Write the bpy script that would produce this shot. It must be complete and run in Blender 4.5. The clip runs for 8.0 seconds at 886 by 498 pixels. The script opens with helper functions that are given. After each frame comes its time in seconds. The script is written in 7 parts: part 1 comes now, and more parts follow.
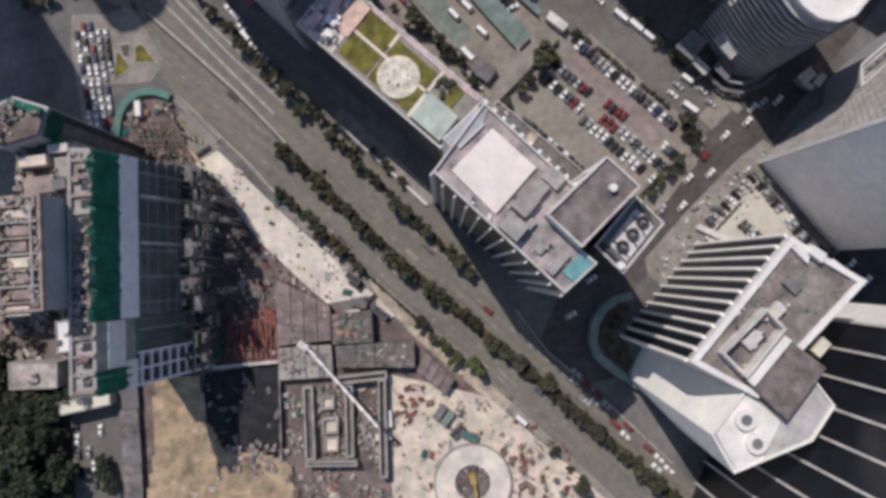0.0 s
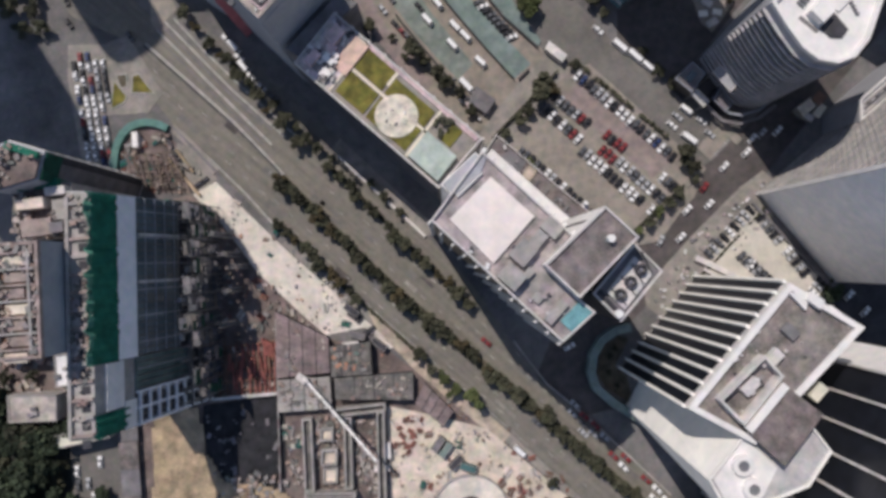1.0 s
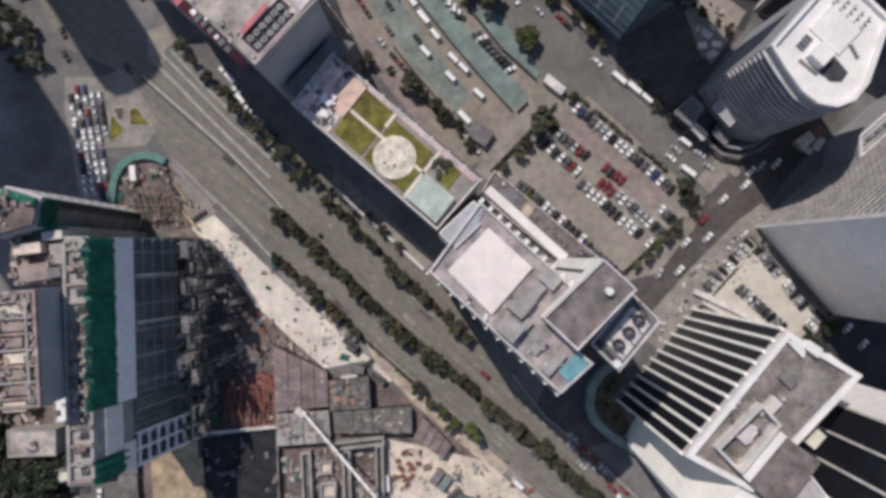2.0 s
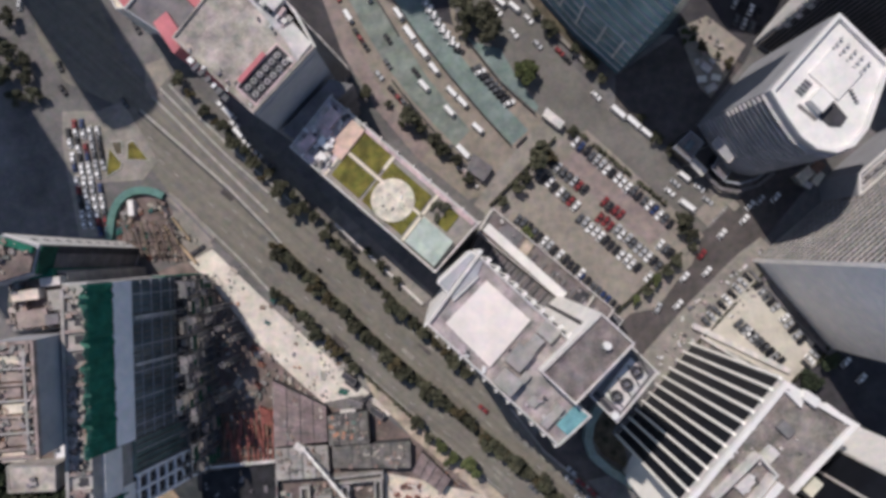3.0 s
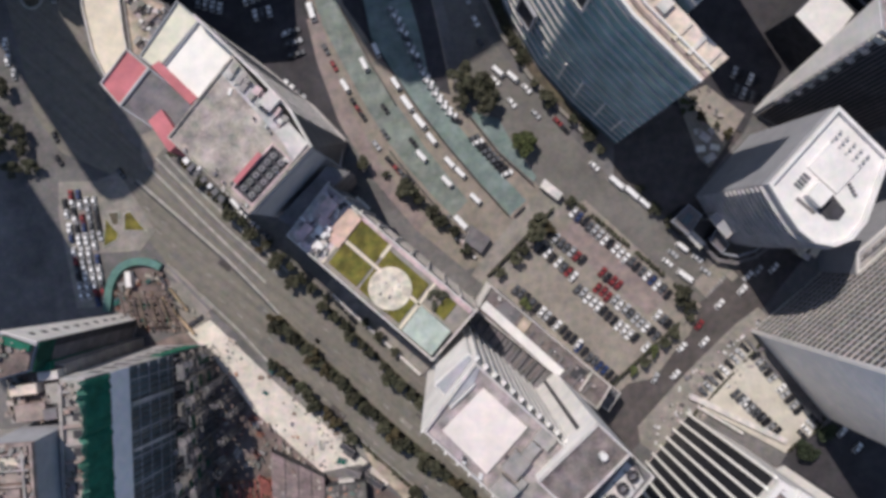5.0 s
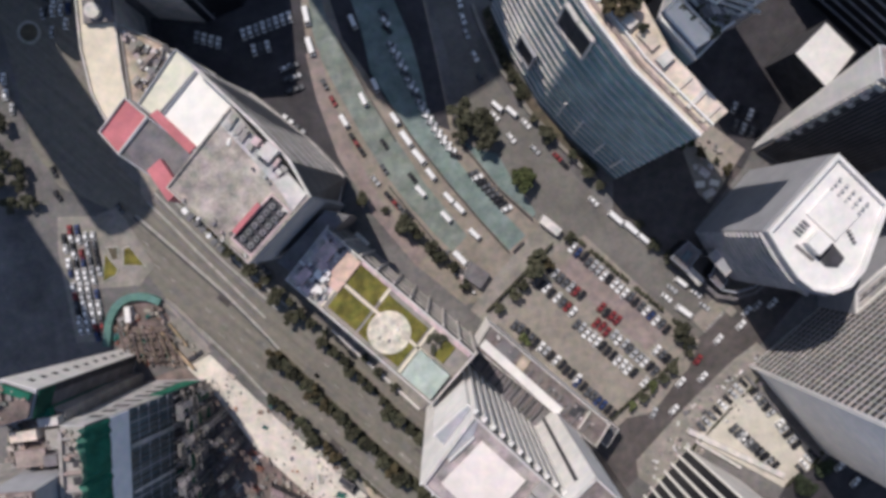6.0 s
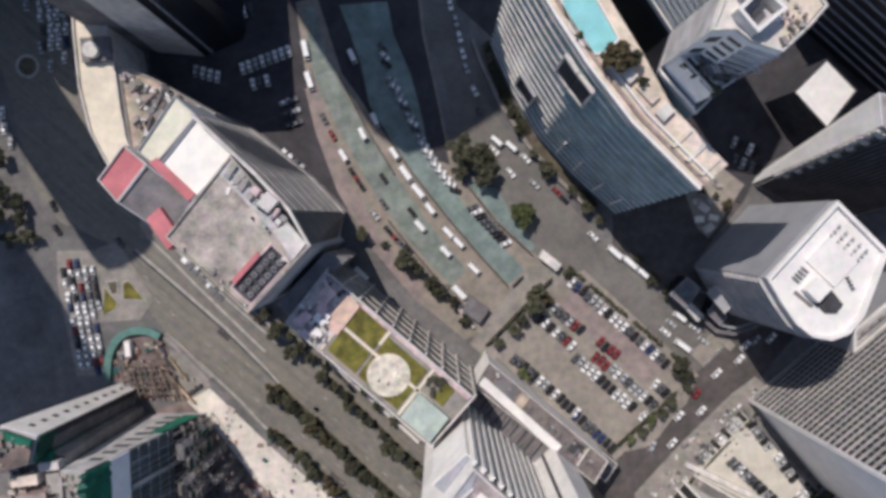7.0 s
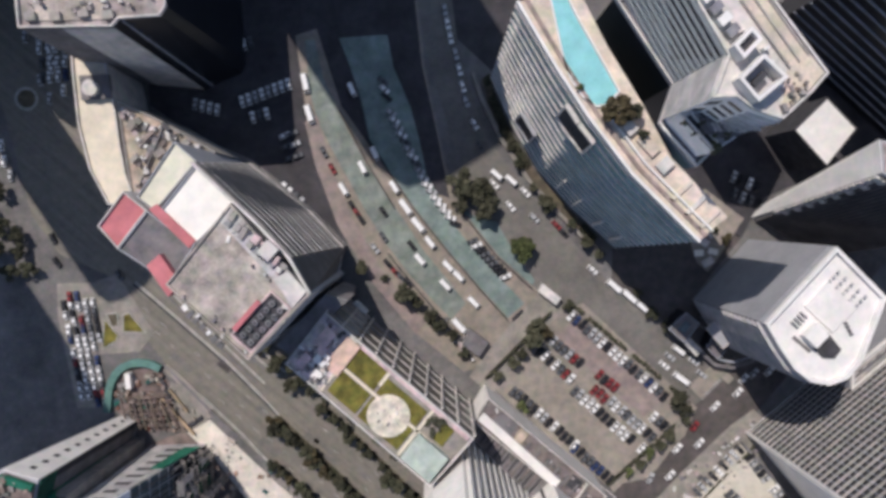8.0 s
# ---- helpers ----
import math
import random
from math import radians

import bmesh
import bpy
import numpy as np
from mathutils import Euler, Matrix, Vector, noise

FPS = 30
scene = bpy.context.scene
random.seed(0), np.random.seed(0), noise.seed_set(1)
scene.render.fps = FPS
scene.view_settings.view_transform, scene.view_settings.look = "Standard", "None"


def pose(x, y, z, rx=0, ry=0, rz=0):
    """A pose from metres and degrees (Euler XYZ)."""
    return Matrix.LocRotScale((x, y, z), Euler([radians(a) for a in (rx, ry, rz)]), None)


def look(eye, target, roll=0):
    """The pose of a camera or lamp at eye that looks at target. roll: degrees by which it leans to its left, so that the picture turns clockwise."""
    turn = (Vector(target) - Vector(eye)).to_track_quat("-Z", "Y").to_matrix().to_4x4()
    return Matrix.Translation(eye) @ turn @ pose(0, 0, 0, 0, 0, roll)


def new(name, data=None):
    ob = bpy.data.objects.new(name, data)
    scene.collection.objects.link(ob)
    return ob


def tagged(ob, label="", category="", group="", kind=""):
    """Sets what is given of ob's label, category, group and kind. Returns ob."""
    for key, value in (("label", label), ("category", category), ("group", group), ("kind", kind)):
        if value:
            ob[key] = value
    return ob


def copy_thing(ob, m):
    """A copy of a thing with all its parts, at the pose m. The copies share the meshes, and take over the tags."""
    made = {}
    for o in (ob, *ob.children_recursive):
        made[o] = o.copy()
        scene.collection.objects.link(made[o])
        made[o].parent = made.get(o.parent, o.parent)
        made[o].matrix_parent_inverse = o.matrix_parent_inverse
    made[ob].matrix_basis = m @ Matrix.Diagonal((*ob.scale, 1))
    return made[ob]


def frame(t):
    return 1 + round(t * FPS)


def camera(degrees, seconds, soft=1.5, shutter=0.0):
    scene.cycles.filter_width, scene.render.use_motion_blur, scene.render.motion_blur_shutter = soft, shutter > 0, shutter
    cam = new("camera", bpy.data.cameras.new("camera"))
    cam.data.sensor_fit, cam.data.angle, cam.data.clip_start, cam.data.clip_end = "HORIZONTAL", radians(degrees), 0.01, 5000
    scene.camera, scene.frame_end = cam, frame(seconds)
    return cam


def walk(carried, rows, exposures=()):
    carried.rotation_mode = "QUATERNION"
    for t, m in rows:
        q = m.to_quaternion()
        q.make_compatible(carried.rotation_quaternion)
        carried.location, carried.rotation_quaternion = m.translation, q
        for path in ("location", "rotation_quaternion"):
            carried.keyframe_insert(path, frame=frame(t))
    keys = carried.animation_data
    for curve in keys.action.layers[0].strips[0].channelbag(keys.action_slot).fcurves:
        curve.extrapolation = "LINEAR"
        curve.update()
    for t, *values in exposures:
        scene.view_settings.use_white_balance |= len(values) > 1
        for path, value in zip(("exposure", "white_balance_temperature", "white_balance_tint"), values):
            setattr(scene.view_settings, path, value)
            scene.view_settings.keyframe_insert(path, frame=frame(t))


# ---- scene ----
cam = camera(68.42, 8.0, soft=3.6)
PATH = [
    (0.0, -3.173, -3.594, 246.646, 1.919, 0.111, -3.927),
    (0.5, -2.502, 3.761, 246.800, 1.564, 0.084, -3.941),
    (1.0, -1.795, 11.218, 246.909, 1.229, 0.063, -3.960),
    (1.5, -1.061, 18.766, 246.975, 0.909, 0.047, -3.980),
    (2.0, -0.306, 26.393, 247.003, 0.604, 0.034, -4.002),
    (2.5, 0.461, 34.089, 246.995, 0.309, 0.025, -4.023),
    (3.0, 1.232, 41.841, 246.955, 0.022, 0.019, -4.042),
    (3.5, 2.001, 49.639, 246.885, -0.259, 0.013, -4.059),
    (4.0, 2.758, 57.471, 246.789, -0.537, 0.008, -4.071),
    (4.5, 3.497, 65.326, 246.670, -0.815, 0.002, -4.078),
    (5.0, 4.210, 73.193, 246.532, -1.096, -0.005, -4.078),
    (5.5, 4.888, 81.061, 246.377, -1.382, -0.016, -4.071),
    (6.0, 5.524, 88.918, 246.208, -1.676, -0.029, -4.054),
    (6.5, 6.110, 96.752, 246.030, -1.980, -0.047, -4.026),
    (7.0, 6.639, 104.553, 245.845, -2.298, -0.070, -3.986),
    (7.5, 7.102, 112.310, 245.656, -2.631, -0.100, -3.934),
    (8.0, 7.493, 120.010, 245.467, -2.984, -0.137, -3.866),
]
walk(cam, [(t, pose(*row)) for t, *row in PATH], [(0.0, -0.08, 6500, 15), (4.0, -0.02, 6500, 15), (8.0, 0.08, 6500, 15)])
# ---- world, sun ----
SUN_EL, SUN_AZ = 52.0, -29.0
world = bpy.data.worlds.new("sky")
scene.world = world
world.use_nodes = True
wn = world.node_tree.nodes
wn.clear()
sky = wn.new("ShaderNodeTexSky")
sky.sky_type = "NISHITA"
sky.sun_disc = False
sky.sun_elevation = radians(SUN_EL)
sky.sun_rotation = radians(SUN_AZ % 360)
sky.air_density, sky.dust_density = 1.0, 0.5
wbg = wn.new("ShaderNodeBackground")
wbg.inputs[1].default_value = 0.106
wout = wn.new("ShaderNodeOutputWorld")
world.node_tree.links.new(sky.outputs[0], wbg.inputs[0])
world.node_tree.links.new(wbg.outputs[0], wout.inputs[0])
sun_dir = Vector((math.sin(radians(SUN_AZ)) * math.cos(radians(SUN_EL)), math.cos(radians(SUN_AZ)) * math.cos(radians(SUN_EL)), math.sin(radians(SUN_EL))))
lamp = bpy.data.lights.new("sun", "SUN")
lamp.energy, lamp.angle, lamp.color = 3.65, radians(0.53), (1.0, 0.942, 0.862)
new("sun", lamp).matrix_world = look(sun_dir * 400, (0, 0, 0))
scene.view_settings.exposure = 0.0


# ---- materials ----
def mat(name, base, rough=0.85, var=0.22, scale=0.12, grain=1.6, bump=0.15, metal=0.0, rand=0.0, spec=0.3, coat=0.0, tint=None, streak=None, mott=0.9, hue=0.35, colours=None):
    m = bpy.data.materials.new(name)
    m.use_nodes = True
    nt = m.node_tree
    ns, ln = nt.nodes, nt.links
    b = ns["Principled BSDF"]
    b.inputs["Roughness"].default_value = rough
    b.inputs["Metallic"].default_value = metal
    b.inputs["Specular IOR Level"].default_value = spec
    b.inputs["Coat Weight"].default_value = coat
    tc = ns.new("ShaderNodeTexCoord")
    big, fine = ns.new("ShaderNodeTexNoise"), ns.new("ShaderNodeTexNoise")
    big.inputs["Scale"].default_value, big.inputs["Detail"].default_value = scale, 6
    fine.inputs["Scale"].default_value, fine.inputs["Detail"].default_value = grain, 4
    geo = ns.new("ShaderNodeNewGeometry")
    if streak is None:
        ln.new(geo.outputs["Position"], big.inputs["Vector"])
    else:
        mp = ns.new("ShaderNodeMapping")
        mp.inputs["Rotation"].default_value = (0, 0, radians(-streak))
        mp.vector_type = "TEXTURE"
        mp.inputs["Scale"].default_value = (9.0, 0.55, 1.0)
        mp.inputs["Rotation"].default_value = (0, 0, radians(streak))
        ln.new(geo.outputs["Position"], mp.inputs["Vector"])
        ln.new(mp.outputs[0], big.inputs["Vector"])
    ln.new(geo.outputs["Position"], fine.inputs["Vector"])
    mx = ns.new("ShaderNodeMath")
    mx.operation = "MULTIPLY_ADD"
    ln.new(fine.outputs[0], mx.inputs[0])
    mx.inputs[1].default_value = 0.55
    ad = ns.new("ShaderNodeMath")
    ad.operation = "MULTIPLY_ADD"
    ln.new(big.outputs[0], ad.inputs[0])
    ad.inputs[1].default_value, ad.inputs[2].default_value = 1.3, -0.43
    ln.new(ad.outputs[0], mx.inputs[2])
    ramp = ns.new("ShaderNodeValToRGB")
    c = base
    t = tint or base
    ramp.color_ramp.elements[0].position, ramp.color_ramp.elements[1].position = 0.2, 0.8
    ramp.color_ramp.elements[0].color = (*[max(0, v * (1 - var)) for v in t], 1)
    ramp.color_ramp.elements[1].color = (*[min(1, v * (1 + var)) for v in c], 1)
    ln.new(mx.outputs[0], ramp.inputs[0])
    col = ramp.outputs[0]
    if colours:
        pick = ns.new("ShaderNodeValToRGB")
        pick.color_ramp.interpolation = "CONSTANT"
        while len(pick.color_ramp.elements) < len(colours):
            pick.color_ramp.elements.new(0.5)
        for i, q in enumerate(colours):
            pick.color_ramp.elements[i].position = i / len(colours)
            pick.color_ramp.elements[i].color = (*q, 1)
        ln.new(geo.outputs["Random Per Island"], pick.inputs[0])
        col = pick.outputs[0]
    if mott:
        mid = ns.new("ShaderNodeTexNoise")
        mid.inputs["Scale"].default_value, mid.inputs["Detail"].default_value, mid.inputs["Roughness"].default_value = 0.32, 5, 0.62
        ln.new(geo.outputs["Position"], mid.inputs["Vector"])
        val = ns.new("ShaderNodeMath")
        val.operation = "MULTIPLY_ADD"
        ln.new(mid.outputs[0], val.inputs[0])
        val.inputs[1].default_value, val.inputs[2].default_value = mott, 1 - 0.5 * mott - 0.5 * hue
        tone, mul = ns.new("ShaderNodeVectorMath"), ns.new("ShaderNodeVectorMath")
        tone.operation, mul.operation = "MULTIPLY_ADD", "MULTIPLY"
        ln.new(mid.outputs["Color"], tone.inputs[0])
        tone.inputs[1].default_value = (hue, hue, hue)
        ln.new(val.outputs[0], tone.inputs[2])
        ln.new(col, mul.inputs[0])
        ln.new(tone.outputs[0], mul.inputs[1])
        col = mul.outputs[0]
    if rand:
        oi = ns.new("ShaderNodeObjectInfo")
        mr = ns.new("ShaderNodeMapRange")
        mr.inputs[3].default_value, mr.inputs[4].default_value = 1 - rand, 1 + rand
        ln.new(oi.outputs["Random"], mr.inputs[0])
        hs = ns.new("ShaderNodeHueSaturation")
        ln.new(mr.outputs[0], hs.inputs["Value"])
        ln.new(col, hs.inputs["Color"])
        col = hs.outputs[0]
    ln.new(col, b.inputs["Base Color"])
    if bump:
        bp = ns.new("ShaderNodeBump")
        bp.inputs["Strength"].default_value, bp.inputs["Distance"].default_value = bump, 0.3
        ln.new(fine.outputs[0], bp.inputs["Height"])
        ln.new(bp.outputs[0], b.inputs["Normal"])
    return m


M = {}


def defmat(key, *a, **k):
    M[key] = mat(key, *a, **k)


defmat("ground", (0.145, 0.138, 0.135), var=0.4, scale=0.05)
defmat("asphalt", (0.176, 0.163, 0.139), var=0.2, scale=0.3, grain=0.8, streak=-45, mott=0.6, hue=0.3)
defmat("street", (0.150, 0.142, 0.130), var=0.22, scale=0.07, grain=0.8, mott=0.6, hue=0.3)
defmat("deck_floor", (0.52, 0.485, 0.42), var=0.2, scale=0.12, mott=0.35, hue=0.2)
defmat("core_red", (0.30, 0.24, 0.22), var=0.35, scale=0.3)
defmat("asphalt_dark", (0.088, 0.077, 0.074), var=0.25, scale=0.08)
defmat("paving", (0.25, 0.23, 0.205), var=0.25, scale=0.1)
defmat("lot", (0.262, 0.235, 0.202), var=0.22, scale=0.05)
defmat("red_paving", (0.25, 0.205, 0.19), var=0.2, scale=0.15)
defmat("teal", (0.175, 0.225, 0.21), var=0.3, scale=0.1)
defmat("teal_worn", (0.185, 0.213, 0.19), var=0.35, scale=0.12, mott=1.1)
defmat("teal_ramp", (0.10, 0.20, 0.175), var=0.35, scale=0.15)
defmat("teal_dark", (0.06, 0.13, 0.135), var=0.25, scale=0.1)
defmat("brown_lane", (0.245, 0.215, 0.18), var=0.2, scale=0.1)
defmat("line", (0.42, 0.41, 0.38), var=0.35, scale=0.4)
defmat("kerb", (0.35, 0.34, 0.31), var=0.25, scale=0.3)
defmat("grass", (0.14, 0.125, 0.028), var=0.55, scale=0.25, grain=2, bump=0.6, mott=1.2, hue=0.5)
# ground of the wood, much darker than the open soil
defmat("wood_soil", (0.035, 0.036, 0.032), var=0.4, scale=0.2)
# pit floor: the unfinished tower's shade is put into this colour
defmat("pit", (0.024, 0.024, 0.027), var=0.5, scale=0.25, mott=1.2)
defmat("soil", (0.10, 0.085, 0.06), var=0.35, scale=0.3)
defmat("sand", (0.36, 0.275, 0.18), var=0.4, scale=0.14, bump=0.6, mott=1.3, hue=0.3)
defmat("site_floor", (0.60, 0.52, 0.43), var=0.25, scale=0.1, mott=0.8, hue=0.4)
defmat("white_strip", (0.63, 0.57, 0.50), var=0.2, scale=0.1, mott=0.7, hue=0.35)
defmat("dust", (0.40, 0.335, 0.265), var=0.35, scale=0.25, mott=1.2, hue=0.4)
defmat("mud", (0.165, 0.13, 0.118), var=0.5, scale=0.15)
defmat("purple_sheet", (0.22, 0.172, 0.168), var=0.35, scale=0.25, mott=1.2)
defmat("grey_sheet", (0.145, 0.136, 0.126), var=0.4, scale=0.25, mott=1.3)
defmat("white", (0.74, 0.72, 0.69), var=0.1, scale=0.12, rough=0.7, mott=0.35, hue=0.2)
defmat("pad", (0.76, 0.68, 0.63), var=0.08, scale=0.15, mott=0.35, hue=0.2)
defmat("offwhite", (0.58, 0.55, 0.52), var=0.16, scale=0.15)
defmat("pink_white", (0.55, 0.42, 0.42), var=0.25, scale=0.4)
defmat("cream", (0.68, 0.61, 0.49), var=0.12, scale=0.08, mott=0.35, hue=0.2)
defmat("cream_b", (0.66, 0.64, 0.52), var=0.12, scale=0.08, mott=0.35, hue=0.2)
defmat("pink", (0.50, 0.17, 0.185), var=0.18, scale=0.15, mott=0.35, hue=0.2)
defmat("roof", (0.325, 0.287, 0.278), var=0.45, scale=0.22, mott=1.3, hue=0.4)
defmat("roof_warm", (0.36, 0.322, 0.288), var=0.5, scale=0.13, mott=1.4, hue=0.4)
# near-black tarmac: the towers' shade is put into its colour
defmat("tarmac_shade_tone", (0.050, 0.047, 0.052), var=0.3, scale=0.1)
defmat("roof_dark", (0.17, 0.16, 0.165), var=0.3, scale=0.15)
defmat("roof_pale", (0.44, 0.43, 0.43), var=0.25, scale=0.15)
defmat("pavilion", (0.37, 0.43, 0.385), var=0.2, scale=0.2)
defmat("terrace", (0.62, 0.44, 0.36), var=0.2, scale=0.25)
defmat("concrete", (0.33, 0.31, 0.29), var=0.25, scale=0.15)
defmat("grey_wall", (0.86, 0.86, 0.865), var=0.08, scale=0.05, mott=0.35, hue=0.2)
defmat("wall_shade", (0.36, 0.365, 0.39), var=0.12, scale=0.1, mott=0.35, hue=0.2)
defmat("louvre_dark", (0.085, 0.088, 0.10), var=0.25, scale=0.2, rough=0.6)
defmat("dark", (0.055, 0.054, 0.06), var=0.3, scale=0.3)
defmat("metal", (0.25, 0.25, 0.26), var=0.25, scale=0.4, rough=0.5, metal=0.4)
defmat("glass_dark", (0.012, 0.014, 0.02), var=0.4, scale=0.3, rough=0.32, bump=0.0, spec=0.5, mott=0.35, hue=0.2)
defmat("glass_teal", (0.20, 0.36, 0.40), var=0.25, scale=0.15, rough=0.22, metal=0.3, bump=0.0, spec=0.6, mott=0.35, hue=0.2)
defmat("glass_blue", (0.11, 0.15, 0.165), var=0.35, scale=0.15, rough=0.25, bump=0.0, spec=0.5, mott=0.35, hue=0.2)
defmat("glass_green", (0.10, 0.155, 0.145), var=0.35, scale=0.15, rough=0.25, bump=0.0)
defmat("net", (0.014, 0.135, 0.088), var=0.35, scale=0.25, bump=0.7)
defmat("net_pale", (0.07, 0.21, 0.15), var=0.4, scale=0.3, bump=0.6)
defmat("water", (0.27, 0.60, 0.62), var=0.12, scale=0.2, rough=0.1, mott=0.35, hue=0.2)
defmat("red", (0.36, 0.06, 0.045), var=0.3, scale=0.3)
defmat("site_red", (0.28, 0.10, 0.082), var=0.4, scale=0.3)
defmat("rust", (0.19, 0.115, 0.085), var=0.4, scale=0.3)
defmat("yellow", (0.38, 0.285, 0.11), var=0.3, scale=0.3)
defmat("net_dark", (0.008, 0.06, 0.04), var=0.35, scale=0.25, bump=0.7)
defmat("wall_mid", (0.29, 0.295, 0.315), var=0.12, scale=0.1, mott=0.3, hue=0.15)
defmat("skylight", (0.16, 0.34, 0.36), var=0.3, scale=0.4, rough=0.2, bump=0.0, spec=0.5, mott=0.5, hue=0.2)
defmat("louvre_pale", (0.33, 0.335, 0.36), var=0.15, scale=0.2, rough=0.5, mott=0.5)
defmat("louvre", (0.27, 0.285, 0.325), var=0.2, scale=0.2, rough=0.5)
defmat("roof_stain", (0.55, 0.49, 0.48), var=0.4, scale=0.3, mott=1.5, hue=0.5)
defmat("roof_brown", (0.175, 0.150, 0.143), var=0.5, scale=0.2, mott=1.4, hue=0.4)
defmat("roof_umber", (0.205, 0.183, 0.168), var=0.5, scale=0.2, mott=1.4, hue=0.4)
defmat("plaza", (0.60, 0.55, 0.45), var=0.3, scale=0.35, mott=1.3)
defmat("rubble", (0.3, 0.3, 0.3), mott=0.6, colours=[(0.27, 0.23, 0.2), (0.36, 0.32, 0.29), (0.17, 0.15, 0.14), (0.42, 0.37, 0.33), (0.23, 0.17, 0.145), (0.33, 0.25, 0.21), (0.17, 0.17, 0.155), (0.25, 0.23, 0.22)])
defmat("roof_clutter", (0.3, 0.3, 0.3), mott=0.6, colours=[(0.30, 0.27, 0.27), (0.55, 0.52, 0.51), (0.09, 0.085, 0.09), (0.42, 0.35, 0.34), (0.2, 0.19, 0.2), (0.7, 0.68, 0.66)])
defmat("site_litter", (0.3, 0.3, 0.3), mott=0.6, colours=[(0.10, 0.09, 0.085), (0.22, 0.19, 0.16), (0.42, 0.22, 0.15), (0.14, 0.2, 0.17), (0.3, 0.28, 0.26)])
defmat("timber", (0.15, 0.12, 0.095), var=0.4, scale=0.4)
defmat("roof_white", (0.84, 0.815, 0.755), var=0.08, scale=0.1, rough=0.7, mott=0.25, hue=0.12)
defmat("bark", (0.10, 0.075, 0.05), var=0.3, scale=0.8)
defmat("leaf", (0.056, 0.057, 0.036), var=0.5, scale=0.4, grain=2.5, bump=0.0, rand=0.3)
defmat("leaf_dark", (0.030, 0.041, 0.023), var=0.5, scale=0.4, grain=2.5, bump=0.0, rand=0.3)
defmat("leaf_lit", (0.072, 0.086, 0.034), var=0.5, scale=0.4, grain=2.5, bump=0.0, rand=0.3)
defmat("leaf_brown", (0.068, 0.056, 0.03), var=0.5, scale=0.4, grain=2.5, bump=0.0)
defmat("tyre", (0.02, 0.02, 0.02), rough=0.9, bump=0.0)
for key, col in (("car_white", (0.78, 0.78, 0.77)), ("car_silver", (0.42, 0.43, 0.44)), ("car_black", (0.022, 0.022, 0.026)), ("car_red", (0.22, 0.035, 0.038)), ("car_grey", (0.10, 0.105, 0.115)), ("car_blue", (0.03, 0.05, 0.13))):
    defmat(key, col, rough=0.5, var=0.08, scale=0.8, bump=0.0, coat=0.1, mott=0)

# ---- builders ----
R2 = math.sqrt(0.5)
WORLD = {}


def av(u, v):
    """Along the avenue: u metres to its north-east, v metres to its south-east."""
    return ((u + v) * R2, (u - v) * R2)


def area2(pts):
    return sum(a[0] * b[1] - b[0] * a[1] for a, b in zip(pts, [*pts[1:], pts[0]]))


def ccw(pts):
    pts = [tuple(p[:2]) for p in pts]
    return pts if area2(pts) > 0 else pts[::-1]


def inset(pts, d):
    """The outline moved inwards by d (counter-clockwise outline)."""
    out, n = [], len(pts)
    for i in range(n):
        a, b, c = Vector(pts[i - 1]), Vector(pts[i]), Vector(pts[(i + 1) % n])
        e, f = (b - a).normalized(), (c - b).normalized()
        ne, nf = Vector((-e.y, e.x)), Vector((-f.y, f.x))
        k = max(0.25, 1 + ne.dot(nf))
        out.append(tuple(b + (ne + nf) * (d / k)))
    return out


